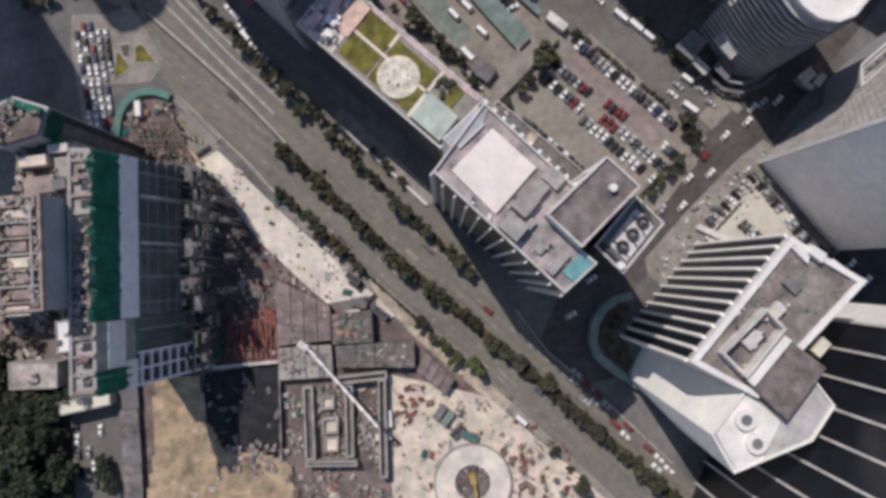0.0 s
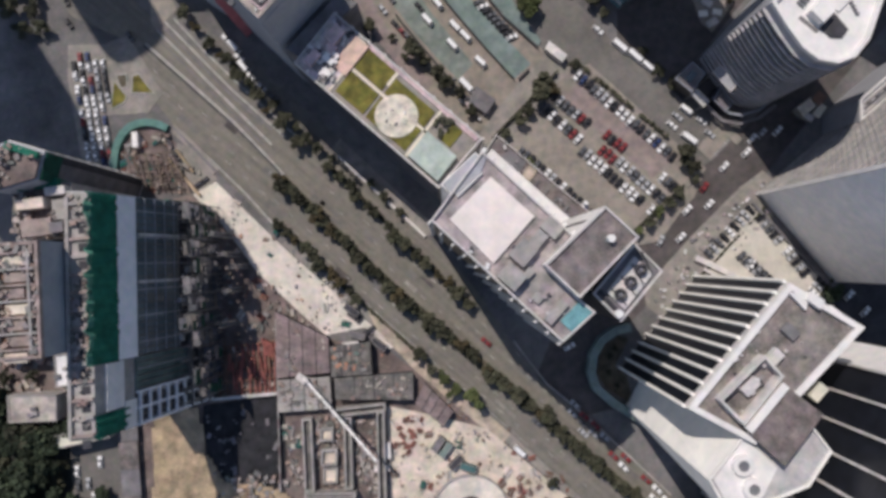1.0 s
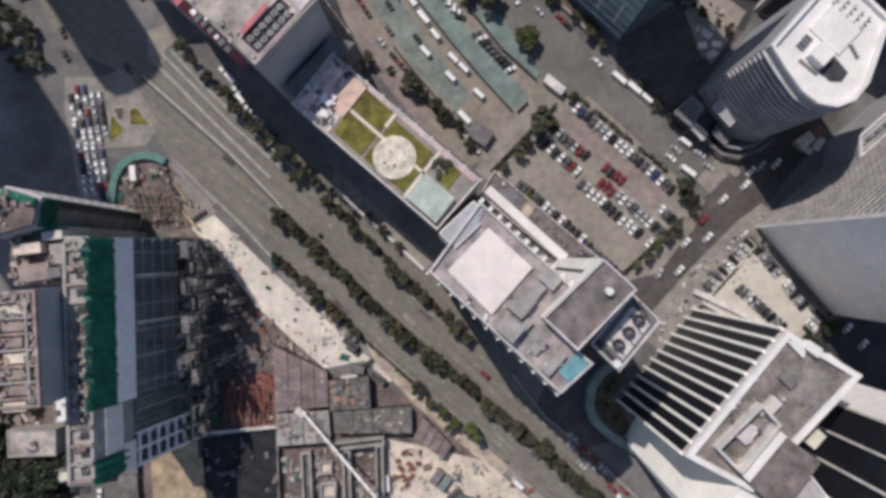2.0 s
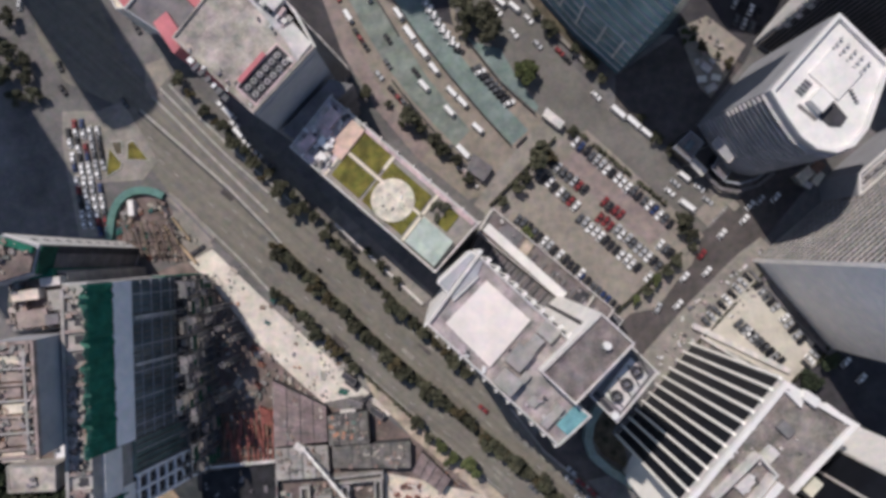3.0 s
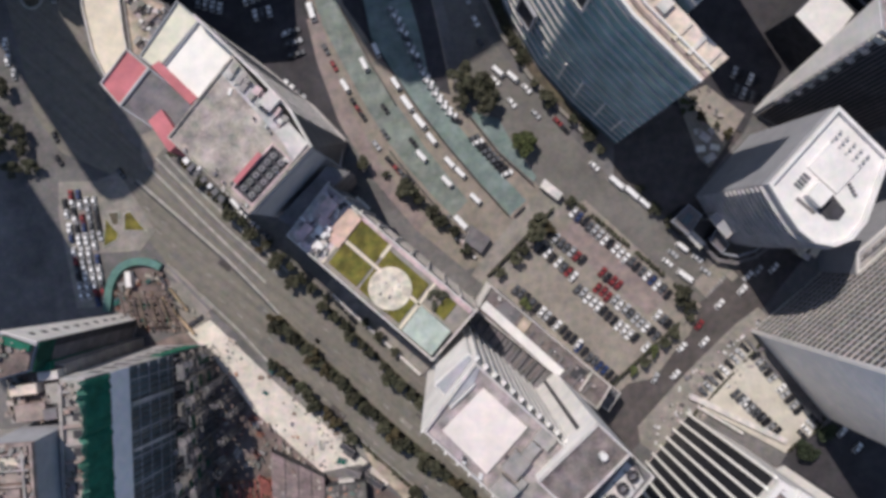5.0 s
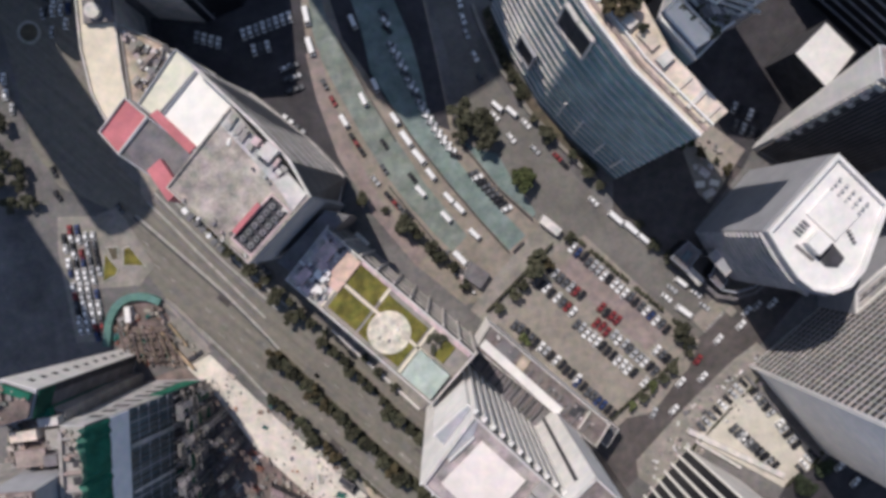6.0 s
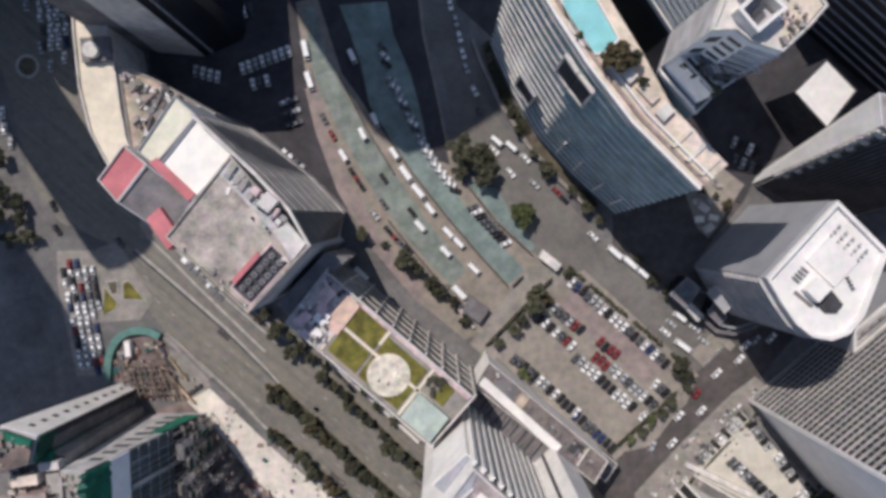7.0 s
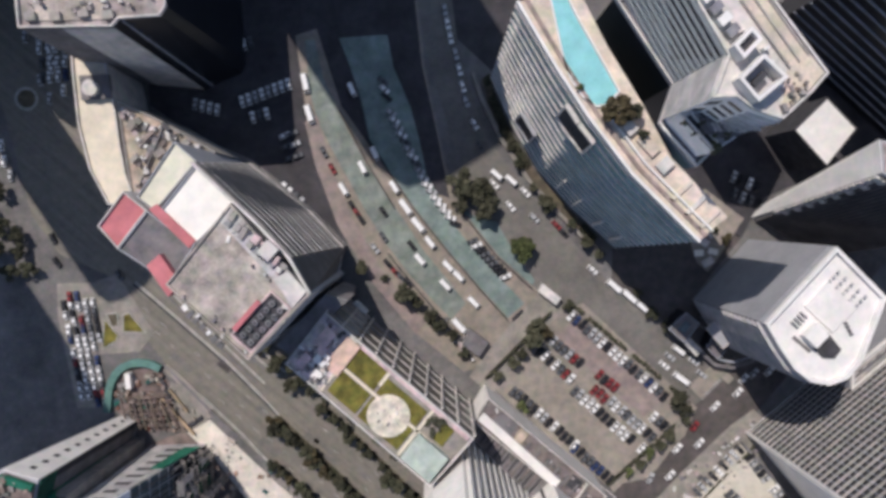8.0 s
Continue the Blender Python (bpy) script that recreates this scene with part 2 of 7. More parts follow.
class Geo:
    """Gathers faces for one mesh."""

    def __init__(self):
        self.v, self.f = [], []

    def add(self, verts, faces):
        n = len(self.v)
        self.v += [tuple(p) for p in verts]
        self.f += [[i + n for i in q] for q in faces]
        return self

    def loft(self, low, high, z0, z1, top=True, bottom=True):
        n = len(low)
        faces = [[i, (i + 1) % n, n + (i + 1) % n, n + i] for i in range(n)]
        if top:
            faces.append(list(range(n, 2 * n)))
        if bottom:
            faces.append(list(range(n))[::-1])
        return self.add([(*p[:2], z0) for p in low] + [(*p[:2], z1) for p in high], faces)

    def prism(self, pts, z0, z1, top=True, bottom=True):
        pts = ccw(pts)
        return self.loft(pts, pts, z0, z1, top, bottom)

    def ring(self, pts, t, z0, z1):
        o = ccw(pts)
        i = inset(o, t)
        n = len(o)
        faces = []
        for k in range(n):
            j = (k + 1) % n
            faces += [[k, j, n + j, n + k], [2 * n + j, 2 * n + k, 3 * n + k, 3 * n + j], [n + k, n + j, 3 * n + j, 3 * n + k], [j, k, 2 * n + k, 2 * n + j]]
        return self.add([(*p, z0) for p in o] + [(*p, z1) for p in o] + [(*p, z0) for p in i] + [(*p, z1) for p in i], faces)

    def box(self, x, y, z0, lx, ly, h, turn=0.0, taper=0.0):
        c, s = math.cos(radians(turn)), math.sin(radians(turn))
        q = lambda k: [(x + c * a - s * b, y + s * a + c * b) for a, b in ((-lx / 2 + k, -ly / 2 + k), (lx / 2 - k, -ly / 2 + k), (lx / 2 - k, ly / 2 - k), (-lx / 2 + k, ly / 2 - k))]
        return self.loft(q(0), q(taper), z0, z0 + h)

    def beam(self, a, b, w, h=None):
        """A bar between two points in space."""
        a, b, h = Vector(a), Vector(b), h or w
        d = (b - a).normalized()
        s = d.cross(Vector((0, 0, 1)))
        s = s.normalized() if s.length > 1e-4 else Vector((1, 0, 0))
        u = s.cross(d)
        q = [(-1, -1), (1, -1), (1, 1), (-1, 1)]
        return self.add([p + s * (i * w / 2) + u * (j * h / 2) for p in (a, b) for i, j in q], [[0, 1, 5, 4], [1, 2, 6, 5], [2, 3, 7, 6], [3, 0, 4, 7], [3, 2, 1, 0], [4, 5, 6, 7]])

    def cyl(self, x, y, z0, z1, r0, r1=None, n=12, cap=True):
        r1 = r0 if r1 is None else r1
        p = lambda r: [(x + r * math.cos(2 * math.pi * i / n), y + r * math.sin(2 * math.pi * i / n)) for i in range(n)]
        return self.loft(p(r0), p(r1), z0, z1, cap, cap)

    def data(self, name, material):
        me = bpy.data.meshes.new(name)
        me.from_pydata(self.v, [], self.f)
        me.update()
        me.materials.append(M[material] if isinstance(material, str) else material)
        return me


def part(name, g, material, parent=None, label="", m=None):
    """One mesh object, at the pose m, under a thing or a part."""
    ob = new(name, g.data(name, material) if isinstance(g, Geo) else g)
    w = m or Matrix.Identity(4)
    if parent:
        ob.parent = parent
        ob.matrix_parent_inverse = WORLD[parent].inverted()
    ob.matrix_basis = w
    WORLD[ob] = w.copy()
    if label:
        tagged(ob, label)
    return ob


def thing(name, at, label, category, group=""):
    ob = new(name)
    ob.empty_display_size = 1.0
    w = Matrix.Translation((at[0], at[1], at[2] if len(at) > 2 else 0))
    ob.matrix_basis = w
    WORLD[ob] = w.copy()
    return tagged(ob, label, category, group)


def single(name, g, material, label, category, kind="", group=""):
    return tagged(part(name, g, material), label, category, group, kind)


def centre(pts):
    return (sum(p[0] for p in pts) / len(pts), sum(p[1] for p in pts) / len(pts))


def strip(line, half, z0, z1, g=None):
    """A raised band along a polyline."""
    g = g or Geo()
    P = [Vector(p[:2]) for p in line]
    L, Rr = [], []
    for i, p in enumerate(P):
        d = (P[min(i + 1, len(P) - 1)] - P[max(i - 1, 0)]).normalized()
        n = Vector((-d.y, d.x))
        L.append(p + n * half)
        Rr.append(p - n * half)
    n = len(P)
    verts = [(*q, z) for q4 in zip(Rr, L) for q in q4 for z in (z0, z1)]
    faces = [[0, 2, 3, 1], [4 * n - 4, 4 * n - 3, 4 * n - 1, 4 * n - 2]]
    for i in range(n - 1):
        a, b = 4 * i, 4 * i + 4
        faces += [[a + 1, b + 1, b + 3, a + 3], [a, a + 2, b + 2, b], [a, b, b + 1, a + 1], [a + 2, a + 3, b + 3, b + 2]]
    return g.add(verts, faces)


def along(line, step, start=0.0):
    """Points and headings every step metres along a polyline."""
    out, s = [], start
    for a, b in zip(line, line[1:]):
        a, b = Vector(a[:2]), Vector(b[:2])
        n = (b - a).length
        while s < n:
            out.append((*(a + (b - a) * (s / n)), math.degrees(math.atan2(b.y - a.y, b.x - a.x))))
            s += step
        s -= n
    return out


def building(name, label, pts, z1, wall, roof, parapet=1.1, low=None, z0=0.0, parapet_mat=None, thick=0.5):
    pts = ccw(pts)
    b = thing(name, (*centre(pts), z0), label, "building")
    g = Geo().loft(ccw(low) if low else pts, pts, z0, z1, top=True)
    part("wall", g, wall, b)
    part("roof", Geo().prism(inset(pts, thick + 0.01), z1 + 0.02, z1 + 0.14), roof, b)
    if parapet:
        part("parapet", Geo().ring(pts, thick, z1 + 0.003, z1 + parapet), parapet_mat or wall, b)
    return b


def edge_frame(p0, p1):
    """Midpoint, length, direction and outward normal of a wall from p0 to p1 of a counter-clockwise outline."""
    a, b = Vector(p0[:2]), Vector(p1[:2])
    d = (b - a).normalized()
    return a, b, (b - a).length, d, Vector((d.y, -d.x))


def fins(parent, p0, p1, z0, z1, n, depth, width, material, name="fin", ends=True, lean=None):
    a, b, ln, d, nrm = edge_frame(p0, p1)
    lean = Vector(lean) if lean else Vector((0, 0))
    turn = math.atan2(d.y, d.x)
    c, s = math.cos(turn), math.sin(turn)
    q = [(-width / 2, -depth), (width / 2, -depth), (width / 2, 0.02), (-width / 2, 0.02)]
    dx, dy = lean.x * c + lean.y * s, -lean.x * s + lean.y * c
    data = Geo().loft(q, [(x + dx, y + dy) for x, y in q], 0, z1 - z0).data(name, material)
    for i in range(n):
        k = i / (n - 1) if ends else (i + 0.5) / n
        p = a + (b - a) * k
        part(name, data, None, parent, m=Matrix.Translation((p.x, p.y, z0)) @ Matrix.Rotation(turn, 4, "Z"))


def bands(parent, p0, p1, z0, z1, n, depth, height, material, name="floor_band"):
    a, b, ln, d, nrm = edge_frame(p0, p1)
    turn = math.atan2(d.y, d.x)
    data = Geo().loft([(0, -depth), (ln, -depth), (ln, 0.02), (0, 0.02)], [(0, -depth), (ln, -depth), (ln, 0.02), (0, 0.02)], 0, height).data(name, material)
    for i in range(n):
        z = z0 + (z1 - z0) * (i + 0.5) / n
        part(name, data, None, parent, m=Matrix.Translation((a.x, a.y, z)) @ Matrix.Rotation(turn, 4, "Z"))


def panel(parent, p0, p1, z0, z1, material, name="window", depth=0.12, k0=0.0, k1=1.0, label=""):
    a, b, ln, d, nrm = edge_frame(p0, p1)
    q0, q1 = a + (b - a) * k0, a + (b - a) * k1
    g = Geo().prism([q0, q1, q1 + nrm * depth, q0 + nrm * depth], z0, z1)
    return part(name, g, material, parent, label)


def window_rows(parent, p0, p1, z0, z1, rows, material, k0=0.0, k1=1.0, fill=0.55, depth=0.1, name="window_band"):
    h = (z1 - z0) / rows
    for i in range(rows):
        panel(parent, p0, p1, z0 + h * (i + 0.5 - fill / 2), z0 + h * (i + 0.5 + fill / 2), material, name, depth, k0, k1)


def inside(pts, x, y):
    r = False
    for (x0, y0), (x1, y1) in zip(pts, [*pts[1:], pts[0]]):
        if (y0 > y) != (y1 > y) and x < (x1 - x0) * (y - y0) / (y1 - y0) + x0:
            r = not r
    return r


def heap(pts, cell, z, low, high, seed, scale=0.09):
    """Uneven ground: a skin of cells inside an outline, with its depth below."""
    g, xs, ys = Geo(), [p[0] for p in pts], [p[1] for p in pts]
    nx, ny = int((max(xs) - min(xs)) / cell) + 1, int((max(ys) - min(ys)) / cell) + 1
    at = lambda i, j: (min(xs) + i * cell, min(ys) + j * cell)
    hgt = lambda x, y: z + low + (high - low) * min(1, max(0, 0.5 + 0.62 * noise.noise(Vector((x * scale, y * scale * 0.55, seed))) + 0.3 * noise.noise(Vector((x * scale * 4, y * scale * 2.4, seed + 9)))))
    for i in range(nx):
        for j in range(ny):
            q = [at(i, j), at(i + 1, j), at(i + 1, j + 1), at(i, j + 1)]
            if inside(pts, q[0][0] + cell / 2, q[0][1] + cell / 2):
                g.add([(*p, hgt(*p)) for p in q], [[0, 1, 2, 3]])
    return g


def litter(name, pts, n, z, size, material, label, parent=None, seed=1, high=0.6, clump=0.1):
    """Many small loose blocks and sheets inside an outline."""
    rng, g = random.Random(seed), Geo()
    xs, ys = [p[0] for p in pts], [p[1] for p in pts]
    for i in range(n):
        x, y = rng.uniform(min(xs), max(xs)), rng.uniform(min(ys), max(ys))
        if not inside(pts, x, y) or noise.noise(Vector((x * clump, y * clump, seed * 7.3))) < -0.12:
            continue
        s = size * rng.uniform(0.4, 1.5)
        g.box(x, y, z, s * rng.uniform(0.6, 2.2), s, high * rng.uniform(0.3, 1.4), rng.uniform(0, 180), 0.04)
    if parent:
        return tagged(part(name, g, material, parent), kind="stuff")
    return tagged(part(name, g, material), label, name.replace("_", " "), kind="stuff")


class Slant:
    """A leaning wall between a foot line and a head line; counter-clockwise seen from above, outside to the right."""

    def __init__(self, lo0, lo1, hi0, hi1, z):
        self.q, self.z = [Vector((*p[:2], h)) for p, h in ((lo0, 0), (lo1, 0), (hi0, z), (hi1, z))], z
        self.n = (self.q[1] - self.q[0]).cross(self.q[2] - self.q[0]).normalized()

    def at(self, k, z, d=0.0):
        q = self.q
        return q[0].lerp(q[1], k).lerp(q[2].lerp(q[3], k), z / self.z) + self.n * d

    def plate(self, k0, k1, z0, z1, d0=0.02, d1=0.2):
        g = Geo()
        return g.add([self.at(k, z, d) for d in (d0, d1) for k, z in ((k0, z0), (k1, z0), (k1, z1), (k0, z1))], [[3, 2, 1, 0], [4, 5, 6, 7], [0, 1, 5, 4], [1, 2, 6, 5], [2, 3, 7, 6], [3, 0, 4, 7]])


def folds(face, k0, k1, z0, z1, seed, deep=0.9, nk=64, nz=7):
    """Hanging net: a thin skin with folds along a leaning wall and a ragged upper hem."""
    g = Geo()
    for i in range(nk + 1):
        for j in range(nz + 1):
            k, z = k0 + (k1 - k0) * i / nk, z0 + (z1 - z0) * j / nz
            hem = noise.noise(Vector((i * 0.35, seed, 3.1))) * 1.6 if j == nz else 0
            d = 0.35 + deep * (0.5 + noise.noise(Vector((i * 0.5, j * 0.22, seed))))
            g.v.append(tuple(face.at(k, z + hem, d)))
            g.v.append(tuple(face.at(k, z + hem, d - 0.12)))
    at = lambda i, j, b: 2 * (i * (nz + 1) + j) + b
    for i in range(nk):
        for j in range(nz):
            q = [(i, j), (i + 1, j), (i + 1, j + 1), (i, j + 1)]
            g.f += [[at(*p, 0) for p in q], [at(*p, 1) for p in q[::-1]]]
    for i in range(nk):
        for j, (a, b) in ((0, (1, 0)), (nz, (0, 1))):
            g.f.append([at(i, j, a), at(i + 1, j, a), at(i + 1, j, b), at(i, j, b)])
    return g


# ---- ground, roads ----
def flat(name, pts, z0, z1, material, label, category="", kind="structure"):
    return single(name, Geo().prism(pts, z0, z1), material, label, category or name.replace("_", " "), kind)


single("ground", Geo().prism([(-3000, -3000), (3000, -3000), (3000, 3000), (-3000, 3000)], -6, 0), "ground", "grey-brown worn city ground of concrete and dust", "ground", "structure")
# avenue with its junction
ave = [av(-25, -72), av(-25, 60), av(-27, 140), av(-27, 420), av(-3, 420), av(-3.5, 110), av(-2, 70), av(-2.5, 48), av(1.5, 28), av(8, 2), av(10, -20), av(11, -60), av(9, -110), av(4, -152), (-114, 121), (-121, 140), (-127, 171), (-124, 200), (-124, 330), (-146, 330), (-158, 200), (-151, 160), (-146, 130), (-137, 115), (-120, 106), (-112, 88), (-101.6, 71.7), (-93, 60)]
flat("road", ave, -1, 0.06, "asphalt", "wide grey-tan asphalt avenue with faded lanes", "road")
flat("road", [(61, 6), (73.5, -10), (98, 12), (122, 36), (150, 66), (190, 108), (180, 118), (140, 76), (106, 46), (98, 40)], -1, 0.07, "asphalt_dark", "dark asphalt side street between towers", "road")
flat("road", [(24, 123), (31.7, 107.8), (43.2, 88), (61.4, 71.5), (86, 50.4), (98, 40), (108, 48), (105, 55), (93.4, 69.2), (69, 90.2), (53.3, 110.5), (39.5, 128.5), (26, 148.5), (18, 180), (10, 300), (-6, 300), (6, 180), (14, 145)], -1, 0.065, "street", "grey-brown asphalt street beside the bus yard", "road")
flat("road", [(73.5, -10), (61, 6), (50, -4), (38, -18), (30, -34), (47, -50), (58, -48), (50, -36), (51, -27), (56, -21), (64, -19)], -1, 0.062, "asphalt_dark", "dark asphalt forecourt road between two towers", "road")
flat("pavement", [(73.5, -10.6), (82.5, -18), (131, 27.5), (121.5, 38), (112.3, 32.1), (103, 24.1), (93.8, 16.1), (83.3, 6.1), (73, -4)], -1, 0.2, "paving", "pale paved footway along the side street", "pavement")
flat("pavement", [(58.5, 10.5), (63.5, 6.5), (100, 40), (95, 45)], -1, 0.2, "lot", "pale paved footway along the side street", "pavement")
flat("pavement", [(70, 12.6), (78.5, 13.5), (83.1, 16.9), (89, 24), (94.8, 29.6), (99, 38.5), (75, 17)], -1, 0.23, "lot", "dusty beige verge between the car park trees and the street", "pavement")
flat("pavement", [av(-25.2, -60), av(-25.2, 60), av(-27.2, 130), av(-30, 130), av(-28.5, 60), av(-28.5, -60)], -1, 0.2, "paving", "dusty paved footway beside the building site", "pavement")
flat("pavement", [av(10.3, -20), av(11.2, -70), av(16.5, -70), av(15, -20)], -1, 0.2, "paving", "paved footway beside the avenue", "pavement")
# darker street tone here puts the front trees' shade into the colour
flat("pavement", [av(11.2, -70), av(9.3, -110), av(5, -150), av(14, -150), av(16.5, -110), av(16.5, -70)], -1, 0.2, "street", "paved footway in front of the mall", "pavement")
for i in range(9):
    single("zebra_bar", Geo().box(100.6 + i * 1.0, 45.2 + i * 0.95, 0.071, 5.4, 0.55, 0.008, -48), "line", "faded white bar of a street crossing", "road marking", "structure")
flat("pavement", [(97.0, 48.6), (101.6, 43.6), (109.4, 51.2), (112.4, 48.4), (114.6, 50.4), (108.2, 57.6)], -1, 0.16, "lot", "pale paved corner at the street crossing", "pavement")
flat("pavement", [(-106.5, 119.5), (-99.5, 121.5), (-95.4, 112), (-103.4, 105.6), (-107, 110)], -1, 0.14, "lot", "pale paved refuge at the head of the bus lanes", "pavement")
litter("street_clutter", [(75, -9), (82, -16.8), (130, 27.5), (122, 36), (104, 23), (94, 15)], 480, 0.2, 0.7, "roof_clutter", "kiosks, planters and kerb clutter along the footway", None, 84, 0.8, 0.25)
# white wall line by the frontage lane
single("low_wall", strip([av(11.0, -66), av(10.7, -58), av(10.3, -41), av(9.7, -21)], 0.5, 0, 1.2), "offwhite", "long low white boundary wall beside the avenue", "wall")
single("low_wall", strip([av(1.8, 30), av(-2.2, 50), av(-1.6, 72), av(-3, 112)], 0.35, 0, 0.9), "concrete", "low concrete boundary wall beside the avenue", "wall")
flat("footpath", [av(-25.35, -20), av(-25.35, 52), av(-30.5, 52), av(-31, 9), av(-28.9, -12)], -1, 0.24, "dust", "pale tan dusty path along the site fence", "path")
# medians, kerbs and lane lines
MEDIAN = [av(-9.9, -76), av(-11.2, -54), av(-12.9, -29), av(-13.3, -3), av(-12.9, 21), av(-12.4, 50), av(-12.3, 120), av(-12.3, 300)]
VERGE_N = [av(5.9, -66), av(4.3, -41), av(2.8, -20), av(1.8, -5), av(0.9, 8)]
VERGE_S = [av(-22.8, -66), av(-24.0, -45), av(-25.0, -24), av(-25.2, -4), av(-25.6, 10)]
single("planted_median", strip(MEDIAN, 1.9, 0, 0.35), "soil", "raised planted median strip of dark soil and shrubs", "median", "structure")
single("planted_verge", strip(VERGE_N, 0.8, 0, 0.3), "soil", "raised planted verge with dark soil", "verge", "structure")
single("planted_verge", strip(VERGE_S, 0.6, 0, 0.3), "soil", "raised planted verge with dark soil", "verge", "structure")
for line, half, m_, lab in (
        ([av(-9.4, -72), av(-8.0, -82), av(-6.3, -105), av(-6.1, -129), av(-6.0, -150)], 0.32, "dark", "dark low barrier dividing the bus lanes"),
        ([av(-8.2, -76), av(-6.9, -86), av(-5.3, -105), av(-5.0, -129), av(-4.9, -150)], 0.5, "kerb", "long low kerb dividing the bus lanes"),
        ([av(-4.4, -90), av(-3.4, -103), av(-2.0, -124), av(-0.9, -139), av(-0.4, -150)], 0.3, "roof_dark", "dark low barrier dividing the bus lanes"),
        ([av(-2.4, -88), av(-1.5, -103), av(-0.1, -124), av(1.2, -139), av(1.8, -150)], 0.45, "kerb", "long low kerb dividing the bus lanes"),
        ([av(1.9, -92), av(1.9, -113), av(3.5, -137), av(4.4, -150)], 0.35, "roof_dark", "dark low barrier dividing the bus lanes"),
        ([av(3.2, -86), av(3.4, -113), av(5.2, -137), av(6.2, -150)], 0.42, "kerb", "long low kerb dividing the bus lanes"),
        ([av(6.2, -84), av(6.8, -112), av(7.6, -131), av(9.4, -148)], 0.4, "kerb", "long low kerb beside the mall frontage"),
        ([av(-21.6, -118), av(-21.9, -100), av(-23.0, -82), av(-24.6, -68)], 0.35, "kerb", "pale kerb along the edge of the avenue")):
    single("kerb", strip(line, half, 0, 0.26), m_, lab, "kerb", "structure")
rl = random.Random(12)
for u, v0, v1 in ((-17.6, -74, 120), (-21.4, -60, 120), (-8.2, -50, 60), (-4.6, -60, 60), (-1.0, -60, 40), (-10.5, -150, -80), (-14.5, -150, -80), (-18.4, -140, -80)):
    g = Geo()
    v = v0
    while v < v1:
        if rl.random() < 0.72:
            w, o = rl.uniform(1.8, 3.2), rl.uniform(-0.08, 0.08)
            q = [av(u + o - 0.08, v), av(u + o - 0.08, v + w), av(u + o + 0.08, v + w), av(u + o + 0.08, v)]
            g.loft(q, q, 0.062, 0.075)
        v += 8.5
    single("lane_marking", g, "line", "row of faded white lane dashes on the asphalt", "road marking", "structure")
single("lane_marking", strip([av(-24.2, -72), av(-24.2, 60)], 0.09, 0.062, 0.075), "line", "faded solid white edge line on the asphalt", "road marking", "structure")

# patched tarmac
rp = random.Random(44)
for i in range(26):
    u, v = rp.uniform(-23, 4), rp.uniform(-120, 100)
    x, y = av(u, v)
    single("road_patch", Geo().box(x, y, 0.061, rp.uniform(3, 12), rp.uniform(1.2, 3.0), 0.006, -45), rp.choice(["street", "asphalt_dark", "street", "paving"]), "patch of newer tarmac on the avenue", "road patch", "structure")

# taxi rank, lawns and ramp by the junction
flat("pavement", [(-139, 104), (-117, 103), (-121, 92), (-126.5, 78), (-127, 56), (-136, 56), (-140, 92)], -1, 0.12, "paving", "pale paved yard packed with parked vehicles", "pavement")
flat("pavement", [(-124, 104), (-116, 106), (-104, 83), (-110, 76), (-126, 76)], -1, 0.16, "paving", "pale paved island at the junction", "pavement")
for pts in ([(-122.6, 90), (-124.4, 77.8), (-118.5, 80.5), (-117.5, 83)], [(-115.5, 90.6), (-112.8, 91.5), (-107, 83), (-116, 83.8)], [(-121.8, 91.5), (-117, 91.5), (-117.2, 86), (-120, 86)]):
    lawn = thing("lawn_bed", centre(pts), "small yellow-green lawn bed with a pale kerb", "lawn", "lawn beds at the junction")
    part("kerb", Geo().ring(pts, 0.45, 0.1, 0.4), "kerb", lawn)
    part("turf", Geo().prism(inset(ccw(pts), 0.46), 0.1, 0.36), "grass" if pts[0][0] != -121.8 else "soil", lawn)
ramp = [(-124.2, 54), (-123.4, 58), (-122.7, 62), (-121.4, 65.6), (-119.4, 68.6), (-116.9, 70.7), (-113.9, 71.8), (-110.8, 72.1), (-107.8, 71.7), (-105, 70.7), (-102.6, 69.2)]
single("footpath", strip([(-101.5, 69.6), (-97.5, 66), (-92.6, 60.4), (-85.6, 51.5)], 1.6, 0, 0.4), "paving", "pale paved path curving beside the building yard", "path", "structure")
single("kerb", strip([(-102.2, 71.2), (-97.1, 65.4), (-89.6, 56.5), (-82, 47.6), (-76, 41)], 0.4, 0, 0.5), "roof_dark", "dark stained kerb between the yard and the avenue", "kerb", "structure")
single("ramp", strip(ramp, 1.35, 0, 2.0), "teal_ramp", "curved teal-painted concrete ramp", "ramp", "structure")
flat("yard", [(-124, 56), (-122, 67), (-114, 72), (-107, 71), (-100, 64), (-91, 52), (-96, 44), (-112, 46)], -1, 0.1, "mud", "dark cluttered building yard inside the ramp", "yard")
flat("yard", [(-100, 64), (-92, 60), (-85.5, 49), (-94, 43), (-100, 56)], -1, 0.14, "paving", "grey paved forecourt beside the avenue", "yard")

flat("wood_floor", [(-190, -28), (-150, -36), (-147, -46), (-146, -130), (-190, -130)], -1, 0.05, "wood_soil", "near-black soil under the trees", "ground")
